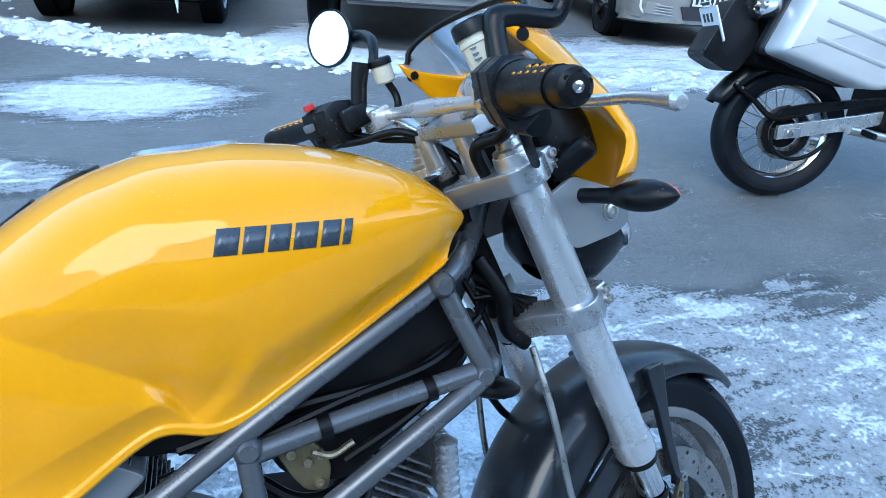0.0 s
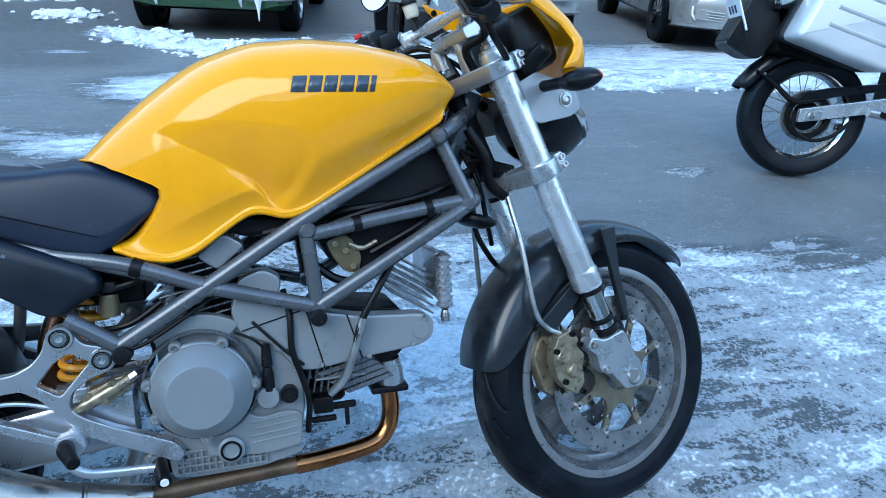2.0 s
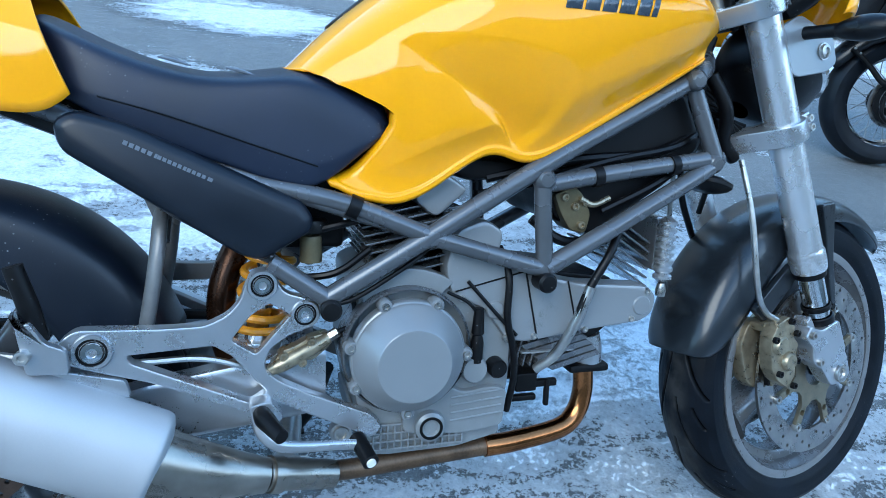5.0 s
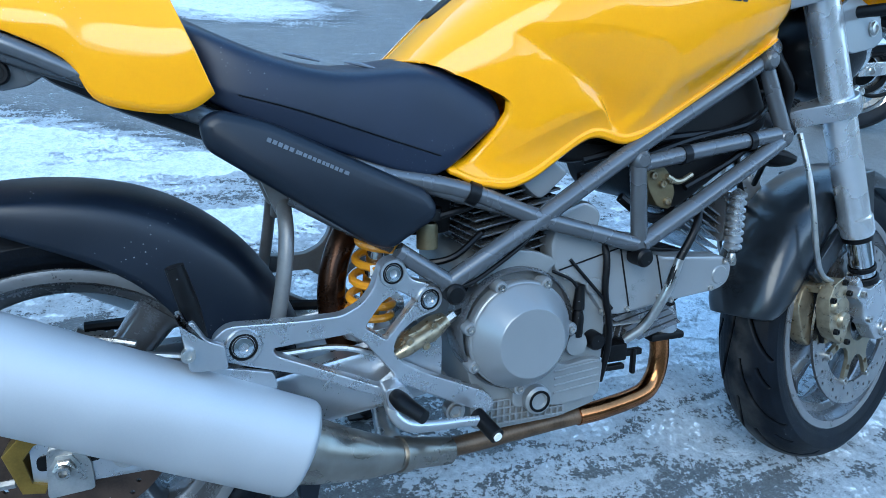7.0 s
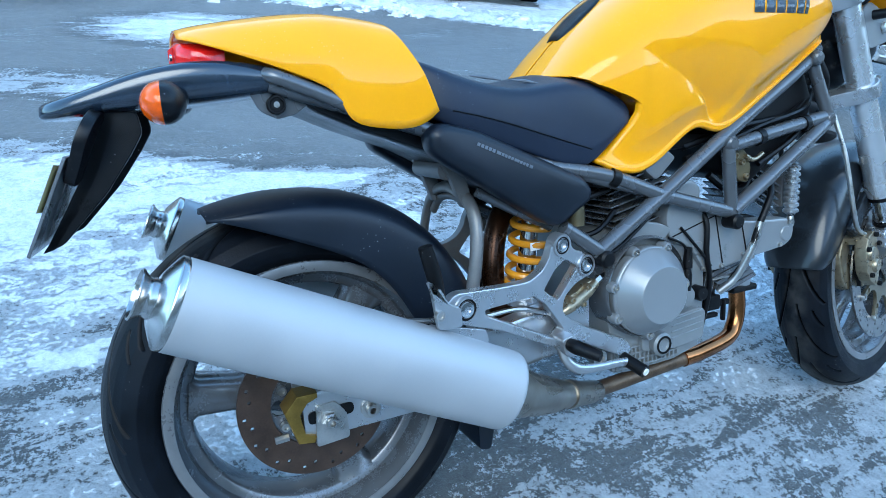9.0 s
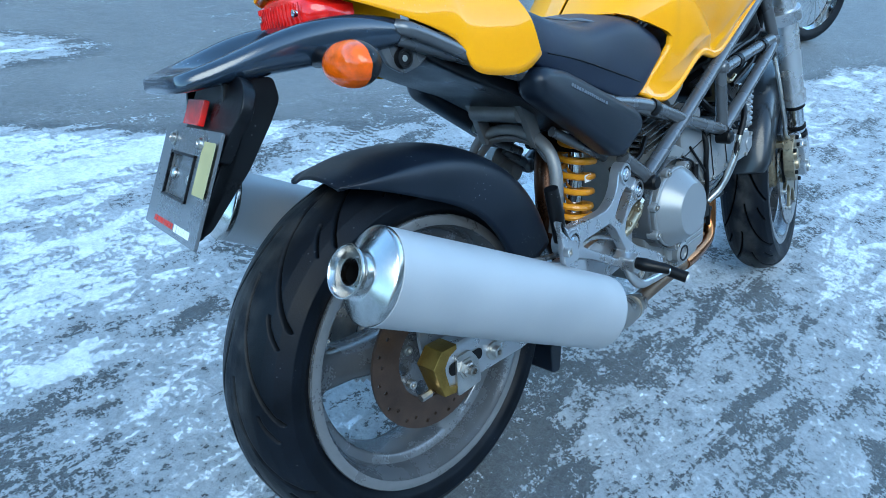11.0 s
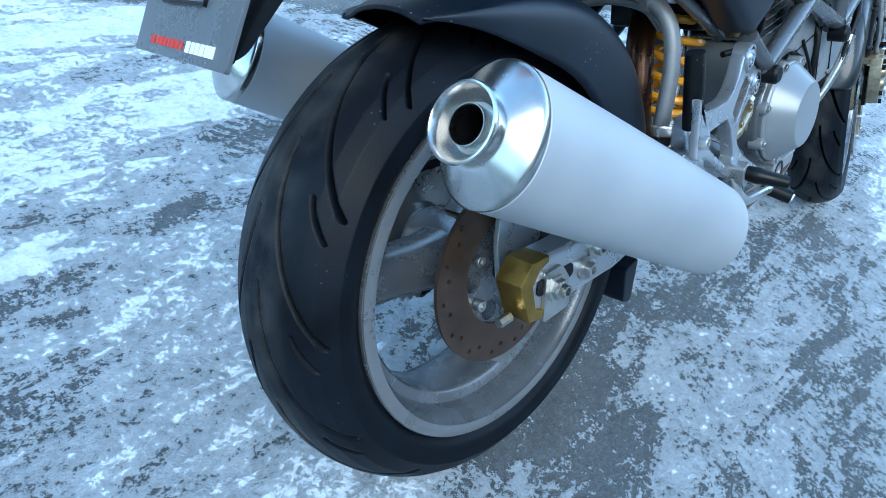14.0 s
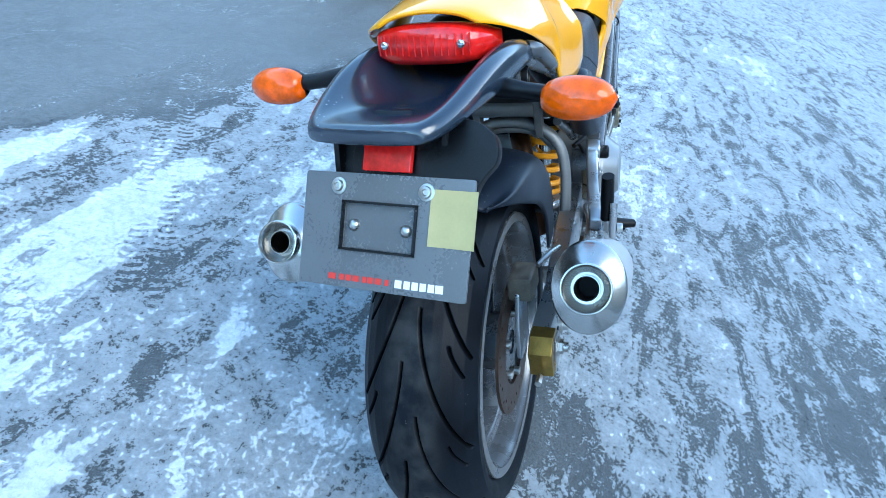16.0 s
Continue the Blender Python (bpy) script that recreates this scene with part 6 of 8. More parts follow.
def make_fork():
    stem = part("steering_stem", fork_tube([(-0.052, 0, 0.44), (-0.052, 0, 0.70)], 0.022, 18, 0), darkmetal, bike, "steering stem")
    up_m = FORK @ pose(0, 0, 0, -90, 0, 0)
    for side in (-1, 1):
        m = FORK @ Matrix.Translation((LEG, 0.103 * side, 0))
        leg = part("fork_leg", lathe([(0, 0.712), (0.008, 0.712), (0.0265, 0.708), (0.0275, 0.700), (0.0275, 0.26), (0.0285, 0.255), (0.0305, 0.250), (0.0305, 0.222), (0.0285, 0.216), (0.022, 0.214)], m, 32), alu, bike, "silver upside-down fork leg")
        part("slider", lathe([(0.0212, 0.218), (0.0212, 0.03), (0.019, 0.02)], m, 28), chrome, leg, "chrome fork slider")
        part("dust_seal", lathe([(0.0225, 0.217), (0.0265, 0.216), (0.0265, 0.205), (0.0222, 0.203)], m, 28), hose, leg, "black dust seal")
        part("clip_ring", lathe([(0.0235, 0.148), (0.0245, 0.146), (0.0245, 0.140), (0.0235, 0.138)], m, 24, closed=True), hose, leg, "black ring")
        part("fork_cap", lathe([(0, 0.752), (0.006, 0.752), (0.0065, 0.738), (0.011, 0.736), (0.012, 0.726), (0.016, 0.724), (0.017, 0.716), (0.024, 0.714), (0.025, 0.706)], m, 20), steel, leg, "stepped fork adjuster cap", smooth=25)
        # polished foot that holds the axle and the caliper
        foot = part("axle_foot", slab([rounded([(LEG - 0.052, 0.138), (LEG - 0.038, 0.146), (LEG - 0.026, 0.085), (LEG + 0.024, 0.070), (LEG + 0.040, 0.02), (LEG + 0.040, -0.018), (LEG + 0.020, -0.028), (LEG - 0.02, -0.012), (LEG - 0.045, 0.055), (LEG - 0.058, 0.075)], 0.008)], -0.016, 0.014, m=m @ Matrix.Translation((-LEG, 0, 0)) @ Matrix.Diagonal((1, -side, 1, 1)), bevel=0.004), castalu, leg, "cast aluminium axle foot")
        fm = m @ Matrix.Translation((-LEG, 0, 0)) @ Matrix.Diagonal((1, -side, 1, 1))
        brk = part("caliper_bracket", slab([rounded([(LEG - 0.072, 0.118), (LEG - 0.054, 0.134), (LEG - 0.026, 0.112), (LEG + 0.025, 0.106), (LEG + 0.029, 0.040), (LEG - 0.008, 0.030), (LEG - 0.052, 0.044), (LEG - 0.066, 0.066), (LEG - 0.058, 0.092)], 0.009)], -0.024, 0.010, m=fm, bevel=0.005), castalu, leg, "cast aluminium caliper bracket")
        for bx, bz in ((LEG - 0.057, 0.118), (LEG - 0.051, 0.060)):
            part("bracket_bolt", lathe([(0, 0.002), (0.0032, 0.002), (0.0036, 0.006), (0.0068, 0.006), (0.0072, 0.0)], fm @ Matrix.Translation((bx, -0.024, bz)) @ RIGHT, 14), steel, brk)
        part("axle_end", lathe([(0.008, 0.0), (0.010, 0.004), (0.0155, 0.004), (0.017, 0.0), (0.017, -0.02)], FORK @ Matrix.Translation((0.004, 0.120 * side, 0.0)) @ (RIGHT if side < 0 else RIGHT.inverted()), 24), steel, foot)
        part("foot_band", lathe([(0.0235, 0.126), (0.026, 0.124), (0.026, 0.113), (0.0235, 0.111)], m, 24, closed=True), hose, leg)
    for z, t, nm in ((0.470, 0.034, "lower_clamp"), (0.676, 0.032, "upper_clamp")):
        body = [(-0.085, -0.03), (-0.085, 0.03), (-0.055, 0.07)] + [(LEG + 0.037 * math.cos(radians(a)), 0.103 + 0.037 * math.sin(radians(a))) for a in range(160, -61, -20)] + [(-0.012, 0.055), (-0.02, 0.03), (-0.02, -0.03), (-0.012, -0.055)] + [(LEG + 0.037 * math.cos(radians(a)), -0.103 + 0.037 * math.sin(radians(a))) for a in range(60, -161, -20)] + [(-0.055, -0.07)]
        cl = part(nm, slab([body], z - t / 2, z + t / 2, m=FORK @ Matrix(((1, 0, 0, 0), (0, 0, 1, 0), (0, 1, 0, 0), (0, 0, 0, 1))), bevel=0.004), castalu, bike, "cast aluminium fork clamp")
        for side in (-1, 1):
            part("pinch_lug", box((LEG + 0.040, 0.103 * side, z), (0.022, 0.036, t * 1.12), FORK, 0.005), castalu, cl)
            for dz in (-0.008, 0.008):
                part("pinch_bolt", lathe([(0, 0.002), (0.003, 0.002), (0.0035, 0.005), (0.0062, 0.005), (0.0066, 0.0)], FORK @ axis_matrix((LEG + 0.044, 0.121 * side, z + dz), (0, side, 0)), 14), steel, cl)
        if nm == "upper_clamp":
            part("stem_nut", lathe([(0, 0.022), (0.013, 0.022), (0.016, 0.018), (0.017, 0.004), (0.022, 0.002), (0.022, -0.003)], FORK @ Matrix.Translation((-0.052, 0, z + t / 2)), 6), steel, cl, smooth=20)
            for side in (-1, 1):
                part("bar_riser", lathe([(0.019, 0.0), (0.018, 0.01), (0.0155, 0.04), (0.0155, 0.06), (0.013, 0.07)], FORK @ Matrix.Translation((-0.022, 0.045 * side, z + t / 2)), 20), castalu, cl, "aluminium handlebar riser")
    # brake discs and calipers
    for side in (-1, 1):
        m = FORK @ Matrix.Diagonal((1, -side, 1, 1))
        holes = [ring_loop(r * math.cos(a), r * math.sin(a), 0.0038, 6) for i in range(42) for r, a in (((0.134, 0.146, 0.157)[i % 3], 2 * math.pi * i / 42),)]
        part("front_disc", slab([ring_loop(0, 0, 0.166, 72), ring_loop(0, 0, 0.122, 48)] + holes, -0.073, -0.068, m=m), discsteel, front_wheel, "drilled steel brake disc", smooth=30)
        arms = []
        for i in range(8):
            a0 = 2 * math.pi * i / 8
            for da, r in ((-0.28, 0.064), (-0.10, 0.078), (-0.065, 0.118), (0.065, 0.118), (0.10, 0.078), (0.28, 0.064)):
                arms.append((r * math.cos(a0 + da), r * math.sin(a0 + da)))
        hub = part("disc_hub", slab([arms, ring_loop(0, 0, 0.034, 24)] + [ring_loop(0.090 * math.cos(2 * math.pi * i / 8), 0.090 * math.sin(2 * math.pi * i / 8), 0.006, 10) for i in range(8)], -0.078, -0.070, m=m, bevel=0.001), hubgold, front_wheel, "dull gold disc hub with arms")
        for i in range(8):
            a0 = 2 * math.pi * i / 8
            part("bobbin", lathe([(0.003, 0.002), (0.0075, 0.003), (0.0085, 0.0), (0.0085, -0.008)], m @ Matrix.Translation((0.119 * math.cos(a0), -0.078, 0.119 * math.sin(a0))) @ RIGHT, 14), steel, hub)
        cm = m @ Matrix.Translation((0, 0, 0.029)) @ Matrix.Diagonal((1, 1, 0.91, 1))
        cal = part("front_caliper", slab([rounded([(-0.150, 0.045), (-0.158, 0.075), (-0.151, 0.110), (-0.141, 0.135), (-0.118, 0.153), (-0.088, 0.151), (-0.079, 0.126), (-0.088, 0.106), (-0.080, 0.086), (-0.094, 0.062), (-0.105, 0.030), (-0.130, 0.016)], 0.004)], -0.112, -0.086, m=cm, bevel=0.003), caliper_gold, bike, "gold four-piston brake caliper")
        for x, z in ((-0.116, 0.142), (-0.128, 0.026)):
            part("caliper_bridge", box((x, -0.074, z), (0.024, 0.030, 0.018), cm, 0.003), caliper_gold, cal)
        part("brake_pad", slab([[(-0.146, 0.05), (-0.138, 0.126), (-0.100, 0.130), (-0.112, 0.045)]], -0.086, -0.078, m=m), darkmetal, cal, "dark brake pad")
        part("caliper_inner", slab([rounded([(-0.172, 0.040), (-0.165, 0.120), (-0.135, 0.150), (-0.10, 0.145), (-0.12, 0.06), (-0.135, 0.018), (-0.155, 0.012)], 0.012)], -0.064, -0.036, m=cm, bevel=0.006), caliper_gold, cal)
        for x, z in ((-0.128, 0.112), (-0.116, 0.070)):
            part("piston_boss", lathe([(0, 0.008), (0.014, 0.008), (0.018, 0.004), (0.019, -0.004)], cm @ Matrix.Translation((x, -0.112, z)) @ RIGHT, 20), caliper_gold, cal)
        for x, z in ((-0.146, 0.060), (-0.138, 0.130), (-0.090, 0.142), (-0.083, 0.112), (-0.118, 0.016), (-0.098, 0.060)):
            part("caliper_bolt", lathe([(0, 0.002), (0.0028, 0.002), (0.0032, 0.007), (0.0058, 0.007), (0.0062, 0.0)], cm @ Matrix.Translation((x, -0.112, z)) @ RIGHT, 12), darkmetal, cal)
        part("brake_hose", fork_tube([(-0.105, -0.098 * -side, 0.166), (-0.125, -0.095 * -side, 0.192), (-0.135, -0.098 * -side, 0.24), (-0.10, -0.088 * -side, 0.36), (-0.075, -0.07 * -side, 0.45)], 0.0052, 10), steel, cal, "braided brake hose")
    part("brake_hose", fork_tube([(-0.075, 0.05, 0.47), (-0.11, 0.04, 0.40), (-0.10, 0.05, 0.33), (-0.075, 0.07, 0.28)], 0.006, 10), hose, stem, "black cable loop")
    part("cable", fork_tube([(-0.09, 0.01, 0.60), (-0.10, -0.03, 0.50), (-0.11, -0.02, 0.42), (-0.10, 0.02, 0.36)], 0.005, 10), hose, stem)
    part("head_wiring", fork_tube([(-0.09, -0.06, 0.60), (-0.085, -0.07, 0.54), (-0.09, -0.055, 0.49), (-0.07, -0.05, 0.45)], 0.011, 10), hose, stem)
    for k in range(5):
        part("wire", fork_tube([(-0.10, -0.05 + 0.012 * k, 0.58 - 0.02 * k), (-0.075, -0.065 + 0.01 * k, 0.53), (-0.06 + 0.01 * k, -0.045, 0.49)], 0.004, 8), hose, stem)
    return stem


make_fork()


# -- front mudguard --
def make_fender():
    secs = []
    for a, r, skirt, w in ((40, 0.319, 0.004, 0.036), (44, 0.320, 0.012, 0.054), (52, 0.320, 0.020, 0.063), (62, 0.320, 0.026, 0.067), (74, 0.321, 0.034, 0.069), (88, 0.322, 0.045, 0.071), (102, 0.322, 0.060, 0.073), (116, 0.321, 0.075, 0.075), (130, 0.320, 0.082, 0.076), (144, 0.319, 0.082, 0.076), (155, 0.318, 0.072, 0.075), (162, 0.317, 0.058, 0.073), (167, 0.316, 0.042, 0.068), (170, 0.316, 0.03, 0.058)):
        c, s = math.cos(radians(a)), math.sin(radians(a))
        sec = []
        for y, dr in ((-w, -skirt), (-w * 1.02, -skirt * 0.5), (-w * 0.95, -skirt * 0.12 - 0.004), (-w * 0.75, 0.002), (-w * 0.4, 0.008), (0, 0.010), (w * 0.4, 0.008), (w * 0.75, 0.002), (w * 0.95, -skirt * 0.12 - 0.004), (w * 1.02, -skirt * 0.5), (w, -skirt)):
            # angles are in upright axes; the fork axes lean back by the rake
            v = Vector(((r + dr) * c, y, (r + dr) * s))
            sec.append(FORK @ (pose(0, 0, 0, 0, RAKE, 0) @ v))
        secs.append(sec)
    ob = part("front_mudguard", loft(secs, wrap=False), carbon, bike, "dark grey glossy front mudguard", smooth=70)
    md = ob.modifiers.new("round", "SUBSURF")
    md.levels = md.render_levels = 2
    thick(ob, 0.004)
    for side in (-1, 1):
        m = FORK @ Matrix.Diagonal((1, -side, 1, 1))
        part("fender_strut", slab([rounded([(0.072, 0.300), (0.112, 0.288), (0.094, 0.240), (0.078, 0.190), (0.068, 0.135), (0.058, 0.095), (0.046, 0.095), (0.050, 0.140), (0.058, 0.190), (0.066, 0.240)], 0.008)], -0.088, -0.074, m=m @ Matrix.Translation((0.014, 0, 0)), bevel=0.004), carbon, ob, "dark mudguard strut")
        part("fender_bridge", slab([rounded([(-0.14, 0.200), (-0.02, 0.235), (0.0, 0.205), (-0.12, 0.165)], 0.01)], -0.086, -0.074, m=m, bevel=0.003), carbon, ob)
        part("strut_nut", lathe([(0, 0.008), (0.006, 0.008), (0.007, 0.0)], m @ Matrix.Translation((0.054, -0.088, 0.108)) @ RIGHT, 8), darkmetal, ob)


make_fender()


def T(x, y, z):
    return TOP @ Vector((x, y, z))


def top_tube(pts, r, n=12, per=6, **k):
    return tube([T(*p) for p in pts], r, n, per, **k)


# -- handlebar and controls --
# the bar sits a little askew, its left end higher
BARS = TOP @ Matrix.Translation((0.003, 0, 0)) @ pose(0, 0, 0, 2.4, 0, 0)


def bar_tube(pts, r, n=12, per=6, **k):
    return tube([BARS @ Vector(p) for p in pts], r, n, per, **k)


def make_bars():
    pts = [(-0.140, -0.392, 0.806), (-0.100, -0.265, 0.812), (-0.058, -0.165, 0.812), (-0.030, -0.105, 0.786), (-0.022, -0.06, 0.762), (-0.022, 0, 0.760), (-0.022, 0.06, 0.764), (-0.030, 0.105, 0.794), (-0.058, 0.165, 0.827), (-0.100, 0.265, 0.836), (-0.132, 0.345, 0.841)]
    bar = part("handlebar", top_tube(pts, 0.0112, 14), alu, bike, "silver braced handlebar")
    part("cross_brace", bar_tube([(-0.066, -0.133, 0.799), (-0.054, 0, 0.800), (-0.045, 0.126, 0.799)], [0.0085, 0.0085, 0.0115, 0.0115, 0.0085, 0.0085], 14), alu, bar, "silver cross brace")
    for side in (-1, 1):
        end = (-0.145, 0.369 * side, 0.819)
        part("brace_clamp", box((-0.055, 0.133 * side, 0.800), (0.03, 0.018, 0.03), BARS, 0.004), alu, bar)
        d = BARS @ axis_matrix(end, (-0.34, side, 0))
        part("grip_end", lathe([(0, 0.008), (0.004, 0.008), (0.005, 0.010), (0.010, 0.0095), (0.0145, 0.006), (0.0160, 0.0), (0.0160, -0.014), (0.0150, -0.016), (0.0165, -0.018), (0.0165, -0.024), (0.012, -0.03)], d, 28), hose, bar, "black slotted bar end weight", smooth=25)
        for i in range(6):
            a = math.pi * i / 3
            part("end_hole", lathe([(0, 0.0092), (0.0022, 0.0092), (0.0026, 0.0)], d @ Matrix.Translation((0.0105 * math.cos(a), 0.0105 * math.sin(a), 0)), 10), darkmetal, bar)
        part("end_screw", lathe([(0.0, 0.0095), (0.0018, 0.0095), (0.0022, 0.012), (0.0045, 0.0115), (0.0055, 0.009), (0.0055, 0.006)], d, 16), chrome, bar, "bright screw")
        g = part("grip", bar_tube([(-0.106, 0.245 * side, 0.818), (-0.125, 0.30 * side, 0.819), (-0.140, 0.352 * side, 0.819)], [0.0175, 0.016, 0.0165, 0.0175], 18), hose, bar, "black grip with yellow flecks")
        for i in range(18):
            t, a = 0.12 + 0.78 * (i % 6) / 5.6 + 0.05 * (i // 6), radians(15 + 45 * (i // 6))
            c = Vector((-0.106, 0.245 * side, 0.818)).lerp(Vector((-0.140, 0.352 * side, 0.819)), t)
            o1 = Vector((-1, 0.33 * side, 0)).normalized()
            p = c + (o1 * math.cos(a) + Vector((0, 0, 1)) * math.sin(a)) * 0.0162
            part("fleck", tube([BARS @ (p - Vector((-0.34, side, 0)) * 0.005), BARS @ (p + Vector((-0.34, side, 0)) * 0.005 + Vector((0, 0, 0.002)))], 0.0013, 6, 0), spring, g)
        sw = part("switch_housing", loft([[BARS @ Vector((-0.094 + k * dx + 0.35 * (0.225 - y), y * side, 0.815 + k * dz)) for dx, dz in ((-0.024, -0.03), (-0.03, 0.0), (-0.024, 0.026), (0.0, 0.032), (0.024, 0.024), (0.026, -0.01), (0.018, -0.034), (-0.006, -0.04))] for y, k in ((0.192, 0.7), (0.196, 0.95), (0.218, 1.0), (0.222, 0.92), (0.226, 1.0), (0.246, 1.0), (0.250, 0.8))]), plastic, bar, "black switch housing", smooth=30)
        if side > 0:
            part("switch_button", box((-0.112, 0.235, 0.850), (0.014, 0.016, 0.010), BARS, 0.002), red_print, sw, "red switch button")
            part("switch_button", box((-0.126, 0.235, 0.822), (0.012, 0.022, 0.012), BARS, 0.002), palegrey, sw)
            part("switch_button", box((-0.124, 0.226, 0.800), (0.012, 0.012, 0.010), BARS, 0.002), hose, sw)
        else:
            part("switch_screw", lathe([(0, 0.004), (0.004, 0.004), (0.005, 0)], BARS @ axis_matrix((-0.122, -0.215, 0.812), (-1, -0.2, 0)), 12), steel, sw)
        lv = part("hand_lever", bar_tube([(-0.055, 0.195 * side, 0.798), (-0.036, 0.225 * side, 0.780), (-0.031, 0.26 * side, 0.771), (-0.032, 0.31 * side, 0.769), (-0.042, 0.355 * side, 0.766), (-0.047, 0.371 * side, 0.765)], [0.009, 0.0085, 0.0075, 0.0065, 0.006, 0.0065, 0.0085, 0.0085], 14, flat=0.75), alu, bar, "silver lever")
        part("lever_tip", lathe([(0, 0.007), (0.006, 0.006), (0.0085, 0.0), (0.006, -0.006)], BARS @ axis_matrix((-0.048, 0.374 * side, 0.765), (-0.3, side, -0.05)), 16), alu, lv)
        part("lever_clamp", box((-0.072, 0.180 * side, 0.812), (0.045, 0.024, 0.034), BARS, 0.006), plastic, lv)
        part("lever_pivot", lathe([(0, 0.005), (0.006, 0.005), (0.007, 0.0), (0.007, -0.03)], BARS @ axis_matrix((-0.050, 0.20 * side, 0.808), (0, 0, 1)), 14), steel, lv)
    drum = part("throttle_drum", bar_tube([(-0.082, -0.192, 0.812), (-0.086, -0.202, 0.812), (-0.102, -0.255, 0.814), (-0.106, -0.262, 0.814)], [0.024, 0.027, 0.029, 0.027], 26, 0), plastic, bar, "black throttle housing", smooth=35)
    part("throttle_drum", bar_tube([(-0.104, -0.258, 0.814), (-0.112, -0.285, 0.817), (-0.116, -0.296, 0.818)], [0.026, 0.023, 0.018], 22, 0), hose, bar)
    part("drum_lug", bar_tube([(-0.080, -0.215, 0.778), (-0.088, -0.245, 0.776)], [0.016, 0.015], 14, 0), plastic, drum)
    part("throttle_cable", bar_tube([(-0.078, -0.205, 0.775), (-0.06, -0.18, 0.742), (-0.03, -0.14, 0.715), (0.0, -0.10, 0.69)], 0.006, 10), hose, drum)
    # brake and clutch pots
    pm = BARS @ Matrix.Translation((-0.058, -0.158, 0.850)) @ pose(0, 0, 0, -10, 4, 0)
    r1 = part("brake_pot", lathe([(0, -0.026), (0.014, -0.026), (0.0165, -0.022), (0.0185, 0.0), (0.019, 0.020)], pm, 24), fluid, bike, "cloudy brake fluid pot with black lid")
    part("pot_lid", lathe([(0, 0.034), (0.019, 0.033), (0.0215, 0.030), (0.0215, 0.017), (0, 0.017)], pm, 24), plastic, r1, "black pot lid")
    part("pot_band", lathe([(0.0193, 0.013), (0.0200, 0.012), (0.0200, 0.008), (0.0188, 0.007)], pm, 24, closed=True), fluid, r1)
    part("pot_spout", tube([pm @ Vector((0, 0, -0.024)), pm @ Vector((0, 0.002, -0.032)), BARS @ Vector((-0.066, -0.160, 0.808))], [0.007, 0.006, 0.006], 12), fluid, r1)
    for k in range(3):
        part("pot_print", box((-0.012, -0.0135, 0.004 - 0.006 * k), (0.012, 0.002, 0.002), pm @ pose(0, 0, 0, 0, 0, -6)), palegrey, r1)
    cm = BARS @ Matrix.Translation((-0.005, 0.168, 0.856)) @ pose(0, 0, 0, 4, 4, 0)
    r2 = part("clutch_pot", lathe([(0, -0.018), (0.012, -0.018), (0.0150, -0.015), (0.0165, 0.010)], cm, 22), fluid, bike, "small clutch fluid pot")
    part("pot_lid", lathe([(0, 0.020), (0.016, 0.0195), (0.018, 0.017), (0.018, 0.009), (0, 0.009)], cm, 22), plastic, r2, "black pot lid")
    part("pot_hose", bar_tube([(-0.005, 0.168, 0.840), (-0.002, 0.165, 0.815), (-0.012, 0.158, 0.797), (-0.03, 0.152, 0.797)], 0.006, 10), hose, r2)
    ms = part("master_cylinder", bar_tube([(-0.056, 0.185, 0.826), (-0.044, 0.181, 0.852), (-0.029, 0.175, 0.880)], [0.0125, 0.0125, 0.0135], 14), plastic, bar, "black clutch cylinder")
    part("brass_clamp", bar_tube([(-0.066, 0.189, 0.795), (-0.057, 0.185, 0.826)], [0.014, 0.0125], 16, 0), caliper_gold, ms)
    part("cylinder_bolt", bar_tube([(-0.078, 0.180, 0.800), (-0.078, 0.186, 0.822)], 0.006, 10, 0), steel, ms)
    # mirrors
    mr = part("mirror", bar_tube([(-0.012, 0.182, 0.866), (0.004, 0.188, 0.885), (0.020, 0.21, 0.902), (0.026, 0.245, 0.914), (0.016, 0.285, 0.921)], [0.007, 0.0075, 0.009, 0.010, 0.012], 12), plastic, bike, "round black mirror on left bar")
    mm = BARS @ axis_matrix((-0.006, 0.292, 0.931), (-0.76, -0.505, 0.41))
    part("mirror_shell", lathe([(0.0, -0.026), (0.03, -0.022), (0.044, -0.010), (0.0475, 0.0), (0.0465, 0.004), (0.044, 0.003)], mm @ Matrix.Diagonal((0.92, 1.0, 1, 1)), 36), plastic, mr, "black mirror shell")
    part("mirror_face", lathe([(0, 0.002), (0.0445, 0.002), (0.0445, 0.0)], mm @ Matrix.Diagonal((0.92, 1.0, 1, 1)), 36), mirror_glass, mr, "mirror glass")
    m2 = part("mirror_stem", bar_tube([(-0.064, -0.186, 0.825), (-0.052, -0.180, 0.855), (-0.041, -0.177, 0.874), (-0.02, -0.182, 0.870), (0.003, -0.188, 0.858), (0.024, -0.190, 0.851), (0.040, -0.196, 0.866), (0.052, -0.205, 0.90), (0.062, -0.215, 0.95)], [0.012, 0.012, 0.0135, 0.011, 0.011, 0.011, 0.010, 0.009, 0.009], 12), plastic, bike, "black mirror arm on right bar")
    part("mirror_shell", lathe([(0.0, -0.026), (0.03, -0.022), (0.044, -0.010), (0.0475, 0.0), (0.0465, 0.004), (0.044, 0.003)], BARS @ axis_matrix((0.055, -0.235, 0.99), (-0.85, 0.2, 0.1)), 36), plastic, m2)
